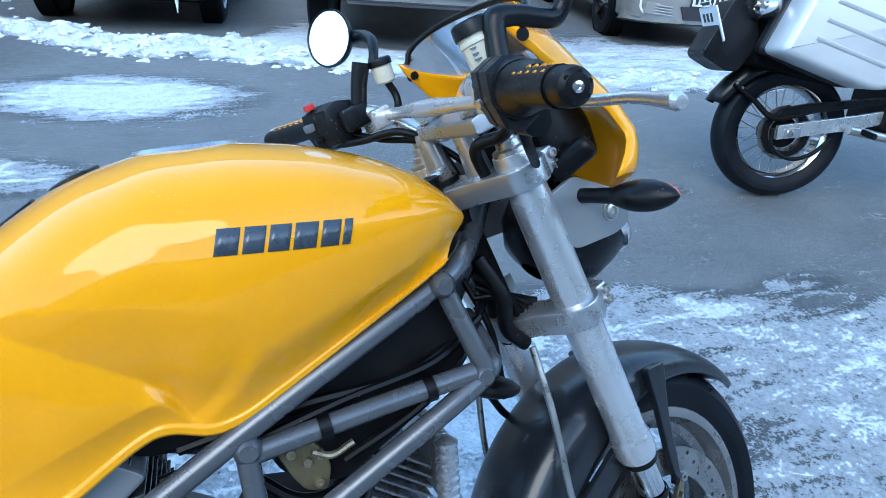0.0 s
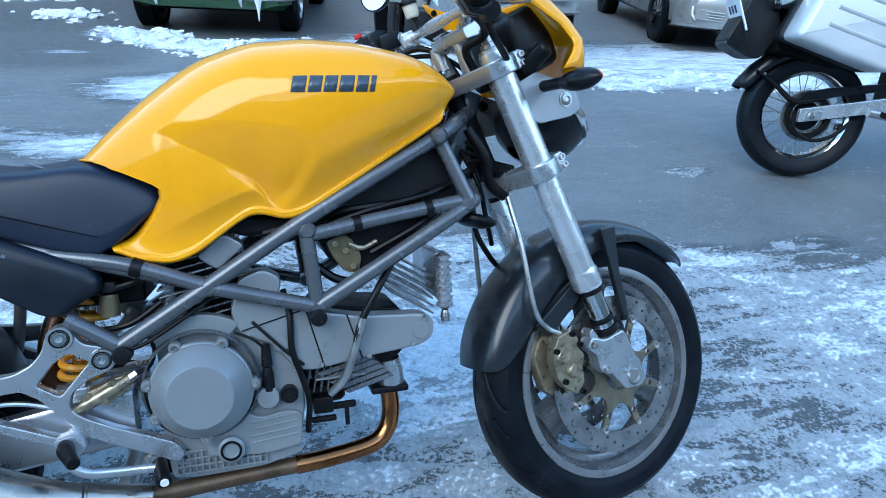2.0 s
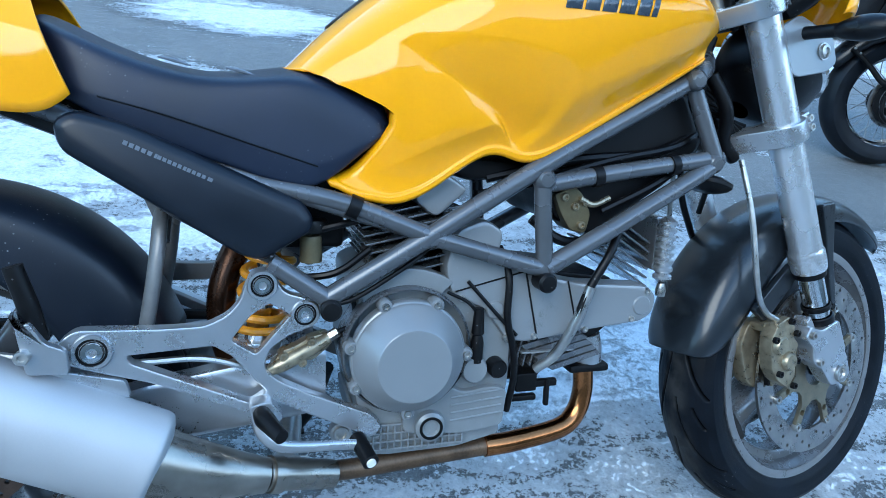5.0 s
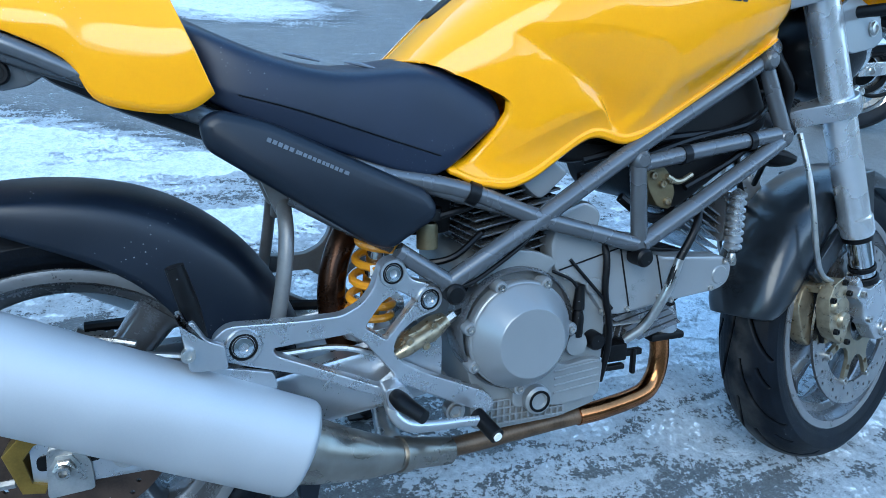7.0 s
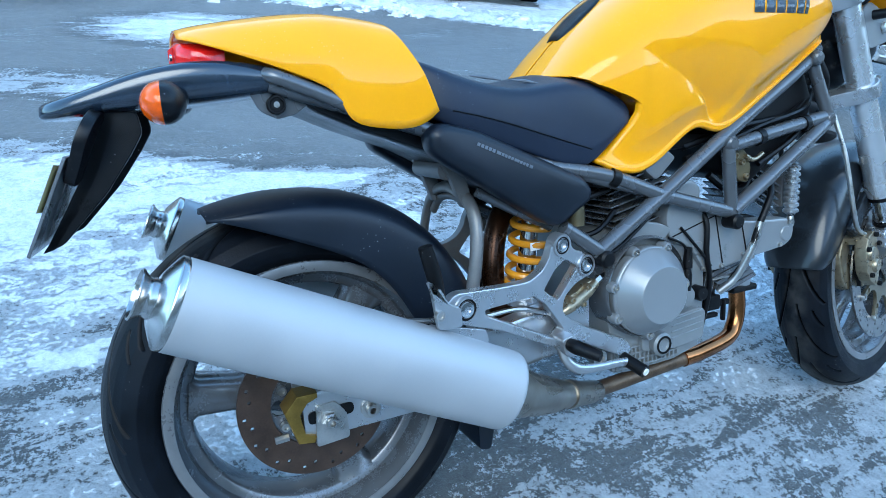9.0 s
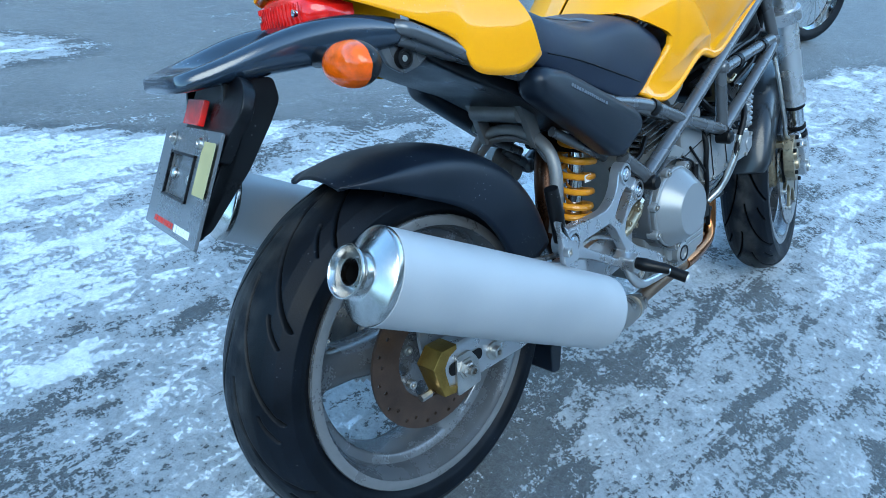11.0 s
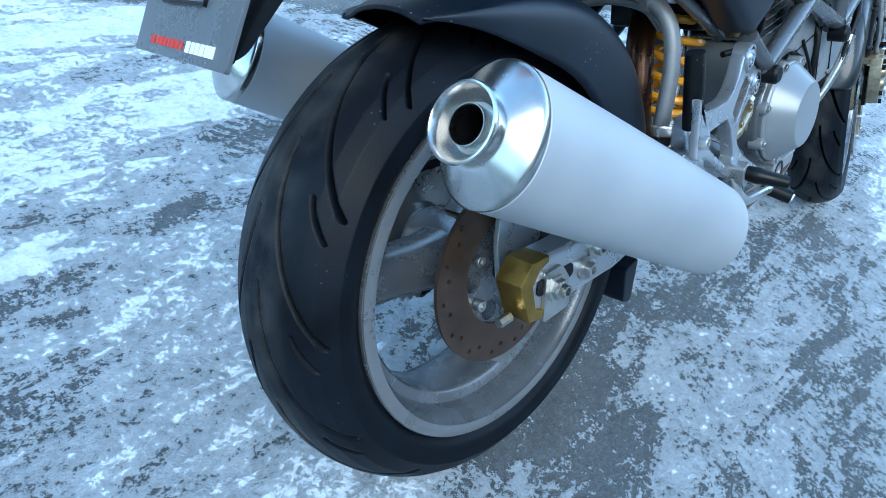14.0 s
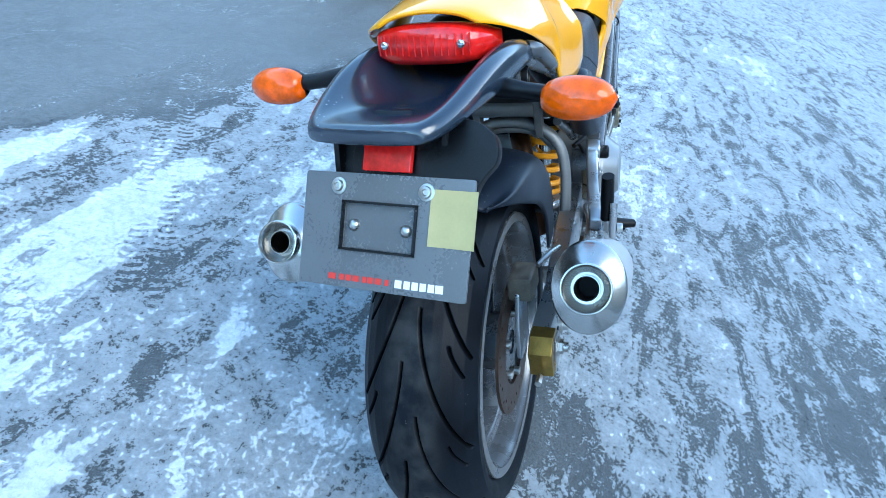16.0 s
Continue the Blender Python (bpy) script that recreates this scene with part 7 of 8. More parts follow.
    part("mirror_face", lathe([(0, 0.002), (0.0445, 0.002), (0.0445, 0.0)], BARS @ axis_matrix((0.055, -0.235, 0.99), (-0.85, 0.2, 0.1)), 36), mirror_glass, m2)
    # clamp over the risers
    cl = part("bar_clamp", slab([rounded([(-0.046, 0.752), (-0.046, 0.774), (-0.006, 0.778), (0.004, 0.766), (0.0, 0.750)], 0.006)], -0.070, 0.070, m=BARS, bevel=0.003), castalu, bar, "aluminium bar clamp")
    for y in (-0.05, 0.05):
        part("clamp_ear", lathe([(0.020, -0.012), (0.020, 0.012)], BARS @ Matrix.Translation((-0.022, y, 0.762)) @ RIGHT, 20), castalu, cl)
        for x in (-0.038, -0.006):
            part("clamp_bolt", lathe([(0, 0.001), (0.0028, 0.001), (0.0032, 0.004), (0.0058, 0.004), (0.0062, 0)], BARS @ Matrix.Translation((x, y, 0.7765 if x < -0.02 else 0.779)), 14), steel, cl)
    part("control_cable", bar_tube([(-0.09, -0.19, 0.79), (-0.045, -0.14, 0.765), (-0.03, -0.10, 0.745), (-0.05, -0.06, 0.735), (-0.03, -0.04, 0.66)], 0.008, 10), hose, bar, "black control cable")
    part("control_cable", bar_tube([(-0.11, 0.24, 0.785), (-0.085, 0.17, 0.778), (-0.05, 0.10, 0.772), (-0.02, 0.07, 0.72), (-0.03, 0.03, 0.62)], 0.006, 10), hose, bar)
    part("control_cable", bar_tube([(-0.08, 0.20, 0.79), (-0.06, 0.15, 0.768), (-0.02, 0.09, 0.74), (0.01, 0.05, 0.68)], 0.005, 10), hose, bar)
    part("ignition_lock", bar_tube([(-0.10, 0.0, 0.69), (-0.098, 0, 0.72)], 0.016, 16, 0), hose, bar, "black ignition lock")


make_bars()


# -- headlamp and small fairing --
def make_headlamp():
    m = TOP @ axis_matrix((0.125, 0, 0.553), (1, 0, 0.42))
    bowl = part("headlamp", lathe([(0.02, -0.115), (0.06, -0.10), (0.083, -0.07), (0.092, -0.03), (0.094, 0.0)], m, 40), plastic, bike, "round headlamp with black bowl")
    part("lamp_rim", lathe([(0.094, -0.008), (0.0985, -0.004), (0.0985, 0.006), (0.094, 0.012), (0.089, 0.012)], m, 40), chrome, bowl, "chrome lamp rim")
    part("lamp_glass", lathe([(0, 0.030), (0.04, 0.026), (0.075, 0.016), (0.090, 0.008)], m, 36), glass, bowl, "clear lamp glass")
    part("reflector_bowl", lathe([(0, -0.06), (0.04, -0.05), (0.075, -0.015), (0.090, 0.004)], m, 36), chrome, bowl)
    for side in (-1, 1):
        mm = TOP @ Matrix.Diagonal((1, -side, 1, 1))
        br = part("lamp_bracket", slab([rounded([(0.005, 0.640), (0.055, 0.645), (0.122, 0.590), (0.120, 0.545), (0.09, 0.540), (0.02, 0.555), (0.005, 0.57)], 0.01)], -0.124, -0.115, m=mm, bevel=0.002), covergrey, bowl, "aluminium lamp bracket")
        part("lamp_bolt", lathe([(0, 0.004), (0.005, 0.004), (0.006, 0.007), (0.0105, 0.006), (0.012, 0.002), (0.014, 0.002), (0.014, -0.006)], mm @ Matrix.Translation((0.092, -0.124, 0.574)) @ RIGHT, 24), steel, br, "steel dome bolt")
        # front indicators
        root, tip = Vector((0.055, -0.110, 0.616)), Vector((0.084, -0.255, 0.598))
        st = part("front_indicator", tube([mm @ root, mm @ root.lerp(tip, 0.2), mm @ root.lerp(tip, 0.46)], [0.011, 0.010, 0.011], 12), plastic, bowl, "black indicator with amber lens")
        for mt, lo, hi, nm in ((amber, -62, 62, "amber_lens"), (plastic, 62, 298, "indicator_body")):
            secs = []
            for t in np.linspace(0, 1, 17):
                r = 0.0195 * math.sin(math.pi * min(1, 0.16 + 0.84 * t) ** 1.15) ** 0.6 if t < 1 else 0.001
                c = root.lerp(tip, 0.42 + 0.58 * t)
                secs.append([mm @ Vector((c.x + 1.2 * r * math.cos(radians(a)), c.y, c.z + r * math.sin(radians(a)))) for a in np.linspace(lo, hi, 15)])
            part(nm, loft(secs), mt, st, smooth=60)


make_headlamp()


def make_fairing():
    """Small yellow cowl open to the rear, round the lamp and instruments, with a clear screen."""
    edge = [(0.560, 0.050), (0.590, 0.050), (0.628, 0.062), (0.648, 0.105), (0.664, 0.130), (0.705, 0.118), (0.771, 0.070), (0.803, 0.050), (0.846, 0.027), (0.862, 0.024)]
    nose = [(0.560, 0.175), (0.605, 0.190), (0.660, 0.192), (0.730, 0.178), (0.800, 0.145), (0.862, 0.115)]
    wide = [(0.560, 0.120), (0.600, 0.155), (0.628, 0.176), (0.650, 0.162), (0.664, 0.152), (0.705, 0.148), (0.771, 0.144), (0.803, 0.143), (0.862, 0.136)]

    def at(a, z, grow=1.0):
        e, n, w = lerp(z, edge), soft_lerp(z, nose), soft_lerp(z, wide, 0.008)
        return T(e + (n - e) * max(0, math.cos(a)) ** 0.8, -0.010 + w * math.sin(a), z)

    angles = np.linspace(-math.pi / 2, math.pi / 2, 33)
    brow = [0.862 - 0.085 * max(0, math.cos(a)) ** 0.7 for a in angles]
    foot = [0.632 - 0.070 * max(0, math.cos(a)) ** 1.5 for a in angles]
    secs = [[at(a, f + (b - f) * t) for a, b, f in zip(angles, brow, foot)] for t in np.linspace(0, 1, 26)]
    ob = part("headlamp_fairing", loft(secs, wrap=False), yellow, bike, "yellow cowl round the headlamp", smooth=60)
    thick(ob, 0.0045)
    arch_line = [BARS @ Vector((0.030 + 0.050 * max(0, math.cos(a)) ** 0.8, 0.012 + 0.140 * math.sin(a), 0.850 + 0.036 * max(0, math.cos(a)) ** 0.45)) for a in angles]
    low = [at(a, b) for a, b in zip(angles, brow)]
    scr = part("fly_screen", loft([[p.lerp(q, t) for p, q in zip(low, arch_line)] for t in np.linspace(0, 1, 5)], wrap=False), glass, ob, "clear fly screen with a black rim", smooth=60)
    scr.visible_shadow = False
    part("screen_rim", tube(arch_line, 0.0042, 8, 0), hose, ob, "black screen rim")
    for side in (-1, 1):
        part("cowl_screw", lathe([(0, 0.006), (0.006, 0.006), (0.008, -0.006), (0.0, -0.006)], TOP @ axis_matrix((0.040, -0.010 + 0.137 * side, 0.836), (0.3, -side, 0)), 14), plastic, ob)
    dash = part("instrument_case", lathe([(0, 0.03), (0.036, 0.03), (0.042, 0.02), (0.044, -0.03), (0.03, -0.05), (0, -0.05)], TOP @ axis_matrix((0.075, 0.02, 0.765), (-0.7, 0, 0.8)), 28), plastic, bike, "black round instrument case")
    part("dial_glass", lathe([(0, 0.032), (0.036, 0.031)], TOP @ axis_matrix((0.075, 0.02, 0.765), (-0.7, 0, 0.8)), 28), glass, dash)
    part("inner_panel", slab([rounded([(0.045, 0.640), (0.035, 0.70), (0.045, 0.755), (0.10, 0.765), (0.125, 0.70), (0.12, 0.645)], 0.015)], -0.118, 0.10, m=TOP, bevel=0.012), hose, dash, "black inner panel", smooth=50)
    part("relay", lathe([(0, 0.03), (0.013, 0.028), (0.017, 0.02), (0.017, -0.03), (0, -0.03)], TOP @ axis_matrix((0.062, -0.128, 0.668), (0.5, -0.6, 0.3)), 18), hose, dash)


make_fairing()


# -- side stand on the far side --
stand = part("side_stand", tube([(0.52, 0.12, 0.30), (0.50, 0.20, 0.19), (0.47, 0.275, 0.105)], 0.012, 12), darkmetal, bike, "black side stand propped on the ground")
part("stand_foot", box((0.462, 0.283, 0.106), (0.06, 0.05, 0.006), pose(0, 0, 0), 0.002), darkmetal, stand)


# ---- the other machine: a touring motorcycle with cases ----
def car_wheel(parent, m, R, w, rim_mat, spokes=8):
    wh = part("wheel", lathe([(R * 0.62, -w / 2), (R * 0.9, -w / 2), (R * 0.985, -w * 0.42), (R, -w * 0.3), (R, w * 0.3), (R * 0.985, w * 0.42), (R * 0.9, w / 2), (R * 0.62, w / 2)], m, 40), rubber, parent, "black road tyre")
    part("rim", lathe([(R * 0.66, w * 0.46), (R * 0.62, w * 0.48), (R * 0.58, w * 0.3), (R * 0.56, 0.0)], m, 36), rim_mat, wh, "wheel rim")
    part("hub", lathe([(0, w * 0.36), (R * 0.14, w * 0.36), (R * 0.17, w * 0.3), (R * 0.17, 0)], m, 20), rim_mat, wh)
    for k in range(spokes):
        a = 2 * math.pi * k / spokes
        d = Vector((math.cos(a), math.sin(a), 0))
        part("spoke", tube([m @ (d * R * 0.14 + Vector((0, 0, w * 0.30))), m @ (d * R * 0.60 + Vector((0, 0, w * 0.34)))], R * 0.055, 8, 0), rim_mat, wh)
    return wh


silver_case = mat("silver_case", (0.60, 0.62, 0.63), 0.40, metal=0.2, var=0.06, scale=5, coat=0.2)
black_case = mat("black_case", (0.005, 0.006, 0.008), 0.34, var=0.3, scale=8, spec=0.35, bump=0.1)
under_black = mat("sooty_black", (0.002, 0.002, 0.002), 0.6, var=0.3, scale=8, spec=0.1)
whiteplate = mat("white_plate", (0.75, 0.76, 0.78), 0.4, var=0.05)
dark_print = mat("dark_print", (0.03, 0.03, 0.035), 0.5)
red_cloth = mat("red_cloth", (0.55, 0.03, 0.02), 0.7, var=0.3, scale=30, bump=0.4, bscale=120)


def make_tourer():
    M = Matrix.Translation((3.50, 1.75, 0)) @ pose(0, 0, 0, 0, 0, -22) @ pose(0, 0, 0, -12)
    tb = thing("touring_motorcycle", M, "black touring motorcycle with silver hard cases parked on asphalt", "motorcycle")
    R = 0.32
    m = Matrix.Translation((0, 0, R)) @ RIGHT
    wh = part("rear_wheel", lathe(tyre_profile(R, 0.14, 0.228, 0.05), m, 64), rubber, tb, "black dual-purpose tyre")
    part("rim", lathe([(0.226, -0.05), (0.236, -0.052), (0.236, -0.044), (0.216, -0.03), (0.214, 0.03), (0.236, 0.044), (0.236, 0.052), (0.226, 0.05), (0.206, 0.03), (0.204, -0.03)], m, 64, closed=True), chrome, wh, "bright wire wheel rim")
    part("hub", lathe([(0.03, -0.06), (0.075, -0.055), (0.08, -0.03), (0.045, -0.02), (0.045, 0.02), (0.08, 0.03), (0.075, 0.055), (0.03, 0.06)], m, 30), darkmetal, wh)
    for k in range(28):
        a = 2 * math.pi * k / 28
        b = a + (0.35 if k % 2 else -0.35)
        z = 0.035 if (k // 2) % 2 else -0.035
        part("wire_spoke", tube([m @ Vector((0.07 * math.cos(b), 0.07 * math.sin(b), z)), m @ Vector((0.208 * math.cos(a), 0.208 * math.sin(a), 0.0))], 0.0022, 5, 0), steel, wh)
    part("disc", slab([ring_loop(0, R, 0.13, 40), ring_loop(0, R, 0.075, 30)], -0.075, -0.069), discsteel, wh, "brake disc")
    sw = part("swingarm", slab([rounded([(-0.06, R + 0.035), (-0.06, R - 0.035), (0.30, R + 0.035), (0.55, R + 0.10), (0.55, R + 0.16), (0.30, R + 0.105)], 0.01)], -0.125, -0.095, bevel=0.006), alu, tb, "silver swingarm beam")
    part("axle_nut", lathe([(0, 0.012), (0.012, 0.012), (0.016, 0.006), (0.022, 0.004), (0.022, -0.004)], to_right(0.0, -0.126, R + 0.002), 20), steel, sw)
    part("adjuster", slab([rounded([(-0.03, R + 0.02), (0.05, R + 0.03), (0.05, R - 0.015), (-0.03, R - 0.025)], 0.006)], -0.131, -0.124, bevel=0.002), castalu, sw)
    gd = part("chain_guard", slab([rounded([(-0.10, R + 0.06), (-0.06, R + 0.115), (0.06, R + 0.145), (0.42, R + 0.20), (0.42, R + 0.165), (0.10, R + 0.105), (0.0, R + 0.075)], 0.008)], -0.138, -0.10, bevel=0.005), plastic, tb, "black chain guard")
    part("sprocket_shield", slab([ring_loop(0, R, 0.115, 36), ring_loop(0, R, 0.088, 30)], -0.094, -0.086), darkmetal, gd)
    part("guard_loop", tube([(-0.09, -0.132, R + 0.02), (-0.075, -0.132, R - 0.07), (0.02, -0.132, R - 0.118), (0.12, -0.13, R - 0.09), (0.20, -0.13, R - 0.01)], 0.010, 10), darkmetal, gd)
    secs = []
    for a, r, w in ((161, 0.385, 0.058), (155, 0.378, 0.068), (140, 0.368, 0.074), (128, 0.362, 0.076), (112, 0.356, 0.076), (98, 0.354, 0.070)):
        c, s_ = math.cos(radians(a)), math.sin(radians(a))
        secs.append([Vector(((r + d) * c, y * w, R + (r + d) * s_)) for y, d in ((-1, -0.05), (-0.98, -0.015), (-0.6, 0.006), (0, 0.012), (0.6, 0.006), (0.98, -0.015), (1, -0.05))])
    flap = part("mudguard", loft(secs, wrap=False), black_case, tb, "black rear mudguard flap", smooth=60)
    thick(flap, 0.005)
    part("mudguard_strut", tube([(-0.29, -0.085, R + 0.215), (-0.20, -0.10, R + 0.15), (-0.10, -0.125, R + 0.07), (0.02, -0.135, R + 0.09)], [0.012, 0.013, 0.014, 0.012], 10), darkmetal, flap)
    for x, z in ((-0.285, 0.215), (-0.255, 0.195)):
        part("strut_bolt", lathe([(0, 0.006), (0.006, 0.005), (0.008, 0)], axis_matrix((x, -0.098, R + z), (0, -1, 0)), 10), steel, flap)

    def case(side, mt, label):
        y0, y1 = (-0.42, -0.22) if side < 0 else (0.22, 0.42)
        shape = [(-0.268, 0.675), (-0.150, 0.985), (0.30, 0.86), (0.27, 0.56), (0.16, 0.545)]
        ob = part("hard_case", slab([rounded(shape, 0.035, 5)], y0, y1, bevel=0.028), mt, tb, label, smooth=60)
        for k in range(3):
            u = 0.30 + 0.24 * k
            p, q = Vector(shape[0]).lerp(Vector(shape[1]), u), Vector(shape[4]).lerp(Vector(shape[2]), u)
            p, q = p.lerp(q, 0.22), p.lerp(q, 0.95)
            yy = y0 - 0.001 if side < 0 else y1 + 0.001
            part("case_rib", tube([(p.x, yy, p.y), (q.x, yy, q.y)], [0.012, 0.012], 10, 0, flat=0.6), mt, ob)
        part("case_shell", slab([rounded([(x * 1.0 - 0.012, z) for x, z in shape], 0.04, 5)], y1 - 0.012 if side < 0 else y0 - 0.07, y1 + 0.07 if side < 0 else y0 + 0.012, bevel=0.02), black_case, ob, "dark inner case shell", smooth=60)
        return ob

    case(-1, silver_case, "silver hard case with raised ribs")
    case(1, black_case, "black hard case on the far side")
    part("case_rack", slab([rounded([(-0.26, 0.62), (-0.20, 0.90), (0.35, 0.90), (0.40, 0.60), (0.10, 0.56)], 0.03)], -0.16, 0.16, bevel=0.02), under_black, tb, "black case rack and rear frame")
    rear = part("rear_panel", slab([rounded([(-0.462, 0.640), (-0.475, 0.665), (-0.375, 0.90), (-0.25, 0.93), (-0.22, 0.70), (-0.30, 0.585), (-0.36, 0.590)], 0.014)], -0.105, 0.105, bevel=0.010), black_case, tb, "black tail panel")
    pm = Matrix.Translation((-0.428, -0.025, 0.800)) @ pose(0, 0, 0, 0, -23, 0) @ pose(0, 0, 0, 0, 0, -90)
    pl = part("plate", box((0, 0, -0.010), (0.20, 0.004, 0.165), pm @ pose(0, 0, 0, 0, 0, 0), 0.006), whiteplate, rear, "white plate with illegible print")
    for v, bars in ((0.022, 3), (-0.046, 4)):
        for k in range(bars):
            part("print_bar", box((-0.062 + 0.042 * k, -0.003, v), (0.022, 0.001, 0.040), pm), dark_print, pl)
    part("plate_slot", box((0, -0.004, 0.088), (0.10, 0.006, 0.022), pm, 0.003), whiteplate, rear)
    part("plate_slot", box((0, -0.006, 0.088), (0.088, 0.006, 0.012), pm), dark_print, rear)
    part("tail_lamp", box((-0.34, 0, 0.955), (0.08, 0.14, 0.05), bevel=0.02), redlens, rear, "red tail lamp")
    part("silencer_end", lathe([(0.0, 0.03), (0.028, 0.03), (0.03, 0.0), (0.048, 0.006), (0.055, 0.03), (0.055, 0.20), (0.04, 0.23)], axis_matrix((-0.285, -0.155, 0.865), (1, 0.1, 0.12)), 28), chrome, tb, "chrome silencer end")
    part("rear_indicator", lathe([(0, 0.02), (0.02, 0.014), (0.026, 0.0), (0.02, -0.02), (0, -0.03)], axis_matrix((-0.235, -0.30, 1.00), (-1, -0.2, 0)), 18), amber, tb, "amber indicator")
    cl = []
    for k in range(9):
        r = 0.03 + 0.03 * math.sin(math.pi * k / 8) + 0.012 * math.sin(5 * k)
        cl.append([Vector((-0.40 + 0.015 * k + 0.6 * r * math.cos(a) + 0.008 * math.sin(3 * a + k), -0.09 + r * math.sin(a), 0.955 + 0.012 * math.cos(2 * a + k) + 0.008 * k)) for a in (2 * math.pi * i / 12 for i in range(12))])
    part("red_rag", loft(cl), red_cloth, tb, "crumpled red rag tied to the rack", smooth=70)
    body = part("body", slab([rounded([(-0.30, 0.98), (0.20, 0.96), (0.45, 0.98), (0.62, 1.12), (0.95, 1.10), (1.02, 0.90), (0.80, 0.78), (0.30, 0.78), (-0.25, 0.86)], 0.05)], -0.16, 0.16, bevel=0.03), black_case, tb, "black seat and tank", smooth=60)
    part("engine", slab([rounded([(0.45, 0.75), (0.42, 0.34), (0.80, 0.30), (0.92, 0.45), (0.90, 0.78)], 0.04)], -0.17, 0.17, bevel=0.02), darkmetal, tb, "dark engine block")
    part("footrest", tube([(0.30, -0.16, 0.36), (0.33, -0.25, 0.34)], 0.014, 10, 0), hose, tb)
    part("exhaust_run", tube([(0.90, -0.15, 0.40), (0.55, -0.17, 0.33), (0.25, -0.17, 0.36)], 0.022, 12), steel, tb)
    mf = Matrix.Translation((1.52, 0, 0.33)) @ RIGHT
    fw = part("front_wheel", lathe(tyre_profile(0.33, 0.11, 0.245, 0.045), mf, 56), rubber, tb, "black front tyre")
    part("rim", lathe([(0.243, -0.04), (0.252, -0.042), (0.252, 0.042), (0.243, 0.04), (0.226, 0.0)], mf, 56, closed=True), chrome, fw)
    for k in range(18):
        a = 2 * math.pi * k / 18
        part("wire_spoke", tube([mf @ Vector((0.04 * math.cos(a + 0.3), 0.04 * math.sin(a + 0.3), 0.03)), mf @ Vector((0.23 * math.cos(a), 0.23 * math.sin(a), 0))], 0.0025, 5, 0), steel, fw)
    for y in (-0.10, 0.10):
        part("fork_leg", tube([(1.50, y, 0.33), (1.18, y, 1.10)], 0.025, 14, 0), steel, tb)
    part("fairing", slab([rounded([(1.00, 0.85), (1.10, 1.25), (1.28, 1.22), (1.42, 0.98), (1.30, 0.82)], 0.04)], -0.20, 0.20, bevel=0.04), black_case, tb, "black front fairing", smooth=60)
    part("handlebar", tube([(1.05, -0.42, 1.20), (1.12, -0.15, 1.22), (1.12, 0.15, 1.22), (1.05, 0.42, 1.20)], 0.014, 12), darkmetal, tb)
    return tb


make_tourer()


# ---- parked cars: each faces the machine, nose at local y = 0 ----
def car_body(secs_spec, wide):
    """Sections (y, [(x share, z), ...]) for the right half, from the sill up to the roof's middle."""
    secs = []
    for y, pts in secs_spec:
        half = [Vector((x * wide, y, z)) for x, z in pts]
        secs.append(half + [Vector((-v.x, v.y, v.z)) for v in half[::-1]])
    return loft(secs)


def car_paint(name, col, metal=0.0):
    return mat(name, col, 0.3, metal=metal, var=0.08, scale=2.5, coat=0.8, bump=0.03, bscale=200)


green_paint = car_paint("green_car_paint", (0.035, 0.12, 0.035))
grey_paint = car_paint("warm_grey_paint", (0.24, 0.238, 0.225))
silver_paint = car_paint("beige_silver_paint", (0.30, 0.292, 0.27), 0.3)
trim_grey = mat("grey_plastic_trim", (0.11, 0.11, 0.108), 0.5, var=0.15, scale=6, bump=0.2, bscale=300)
under = mat("underbody", (0.003, 0.003, 0.003), 0.8, spec=0.1, var=0.3, scale=8)
lampglass = mat("lamp_glass", (0.55, 0.58, 0.6), 0.08, var=0.1, scale=20, coat=1.0)
window = mat("car_window", (0.01, 0.012, 0.014), 0.05, var=0.1, coat=1.0)


def plate_bars(parent, m, n=8):
    pl = part("plate", box((0, 0, 0), (0.52, 0.012, 0.112), m, 0.004), whiteplate, parent, "white plate with illegible print")
    part("plate_rim", slab([rounded([(-0.265, -0.062), (0.265, -0.062), (0.265, 0.062), (-0.265, 0.062)], 0.006), rounded([(-0.252, -0.05), (0.252, -0.05), (0.252, 0.05), (-0.252, 0.05)], 0.006)], -0.010, 0.004, m=m), dark_print, pl)
    for k in range(n):
        part("print_bar", box((-0.205 + 0.053 * k + (0.02 if k > 5 else 0), -0.0065, 0.0), (0.030, 0.002, 0.062), m), dark_print, pl)
    return pl


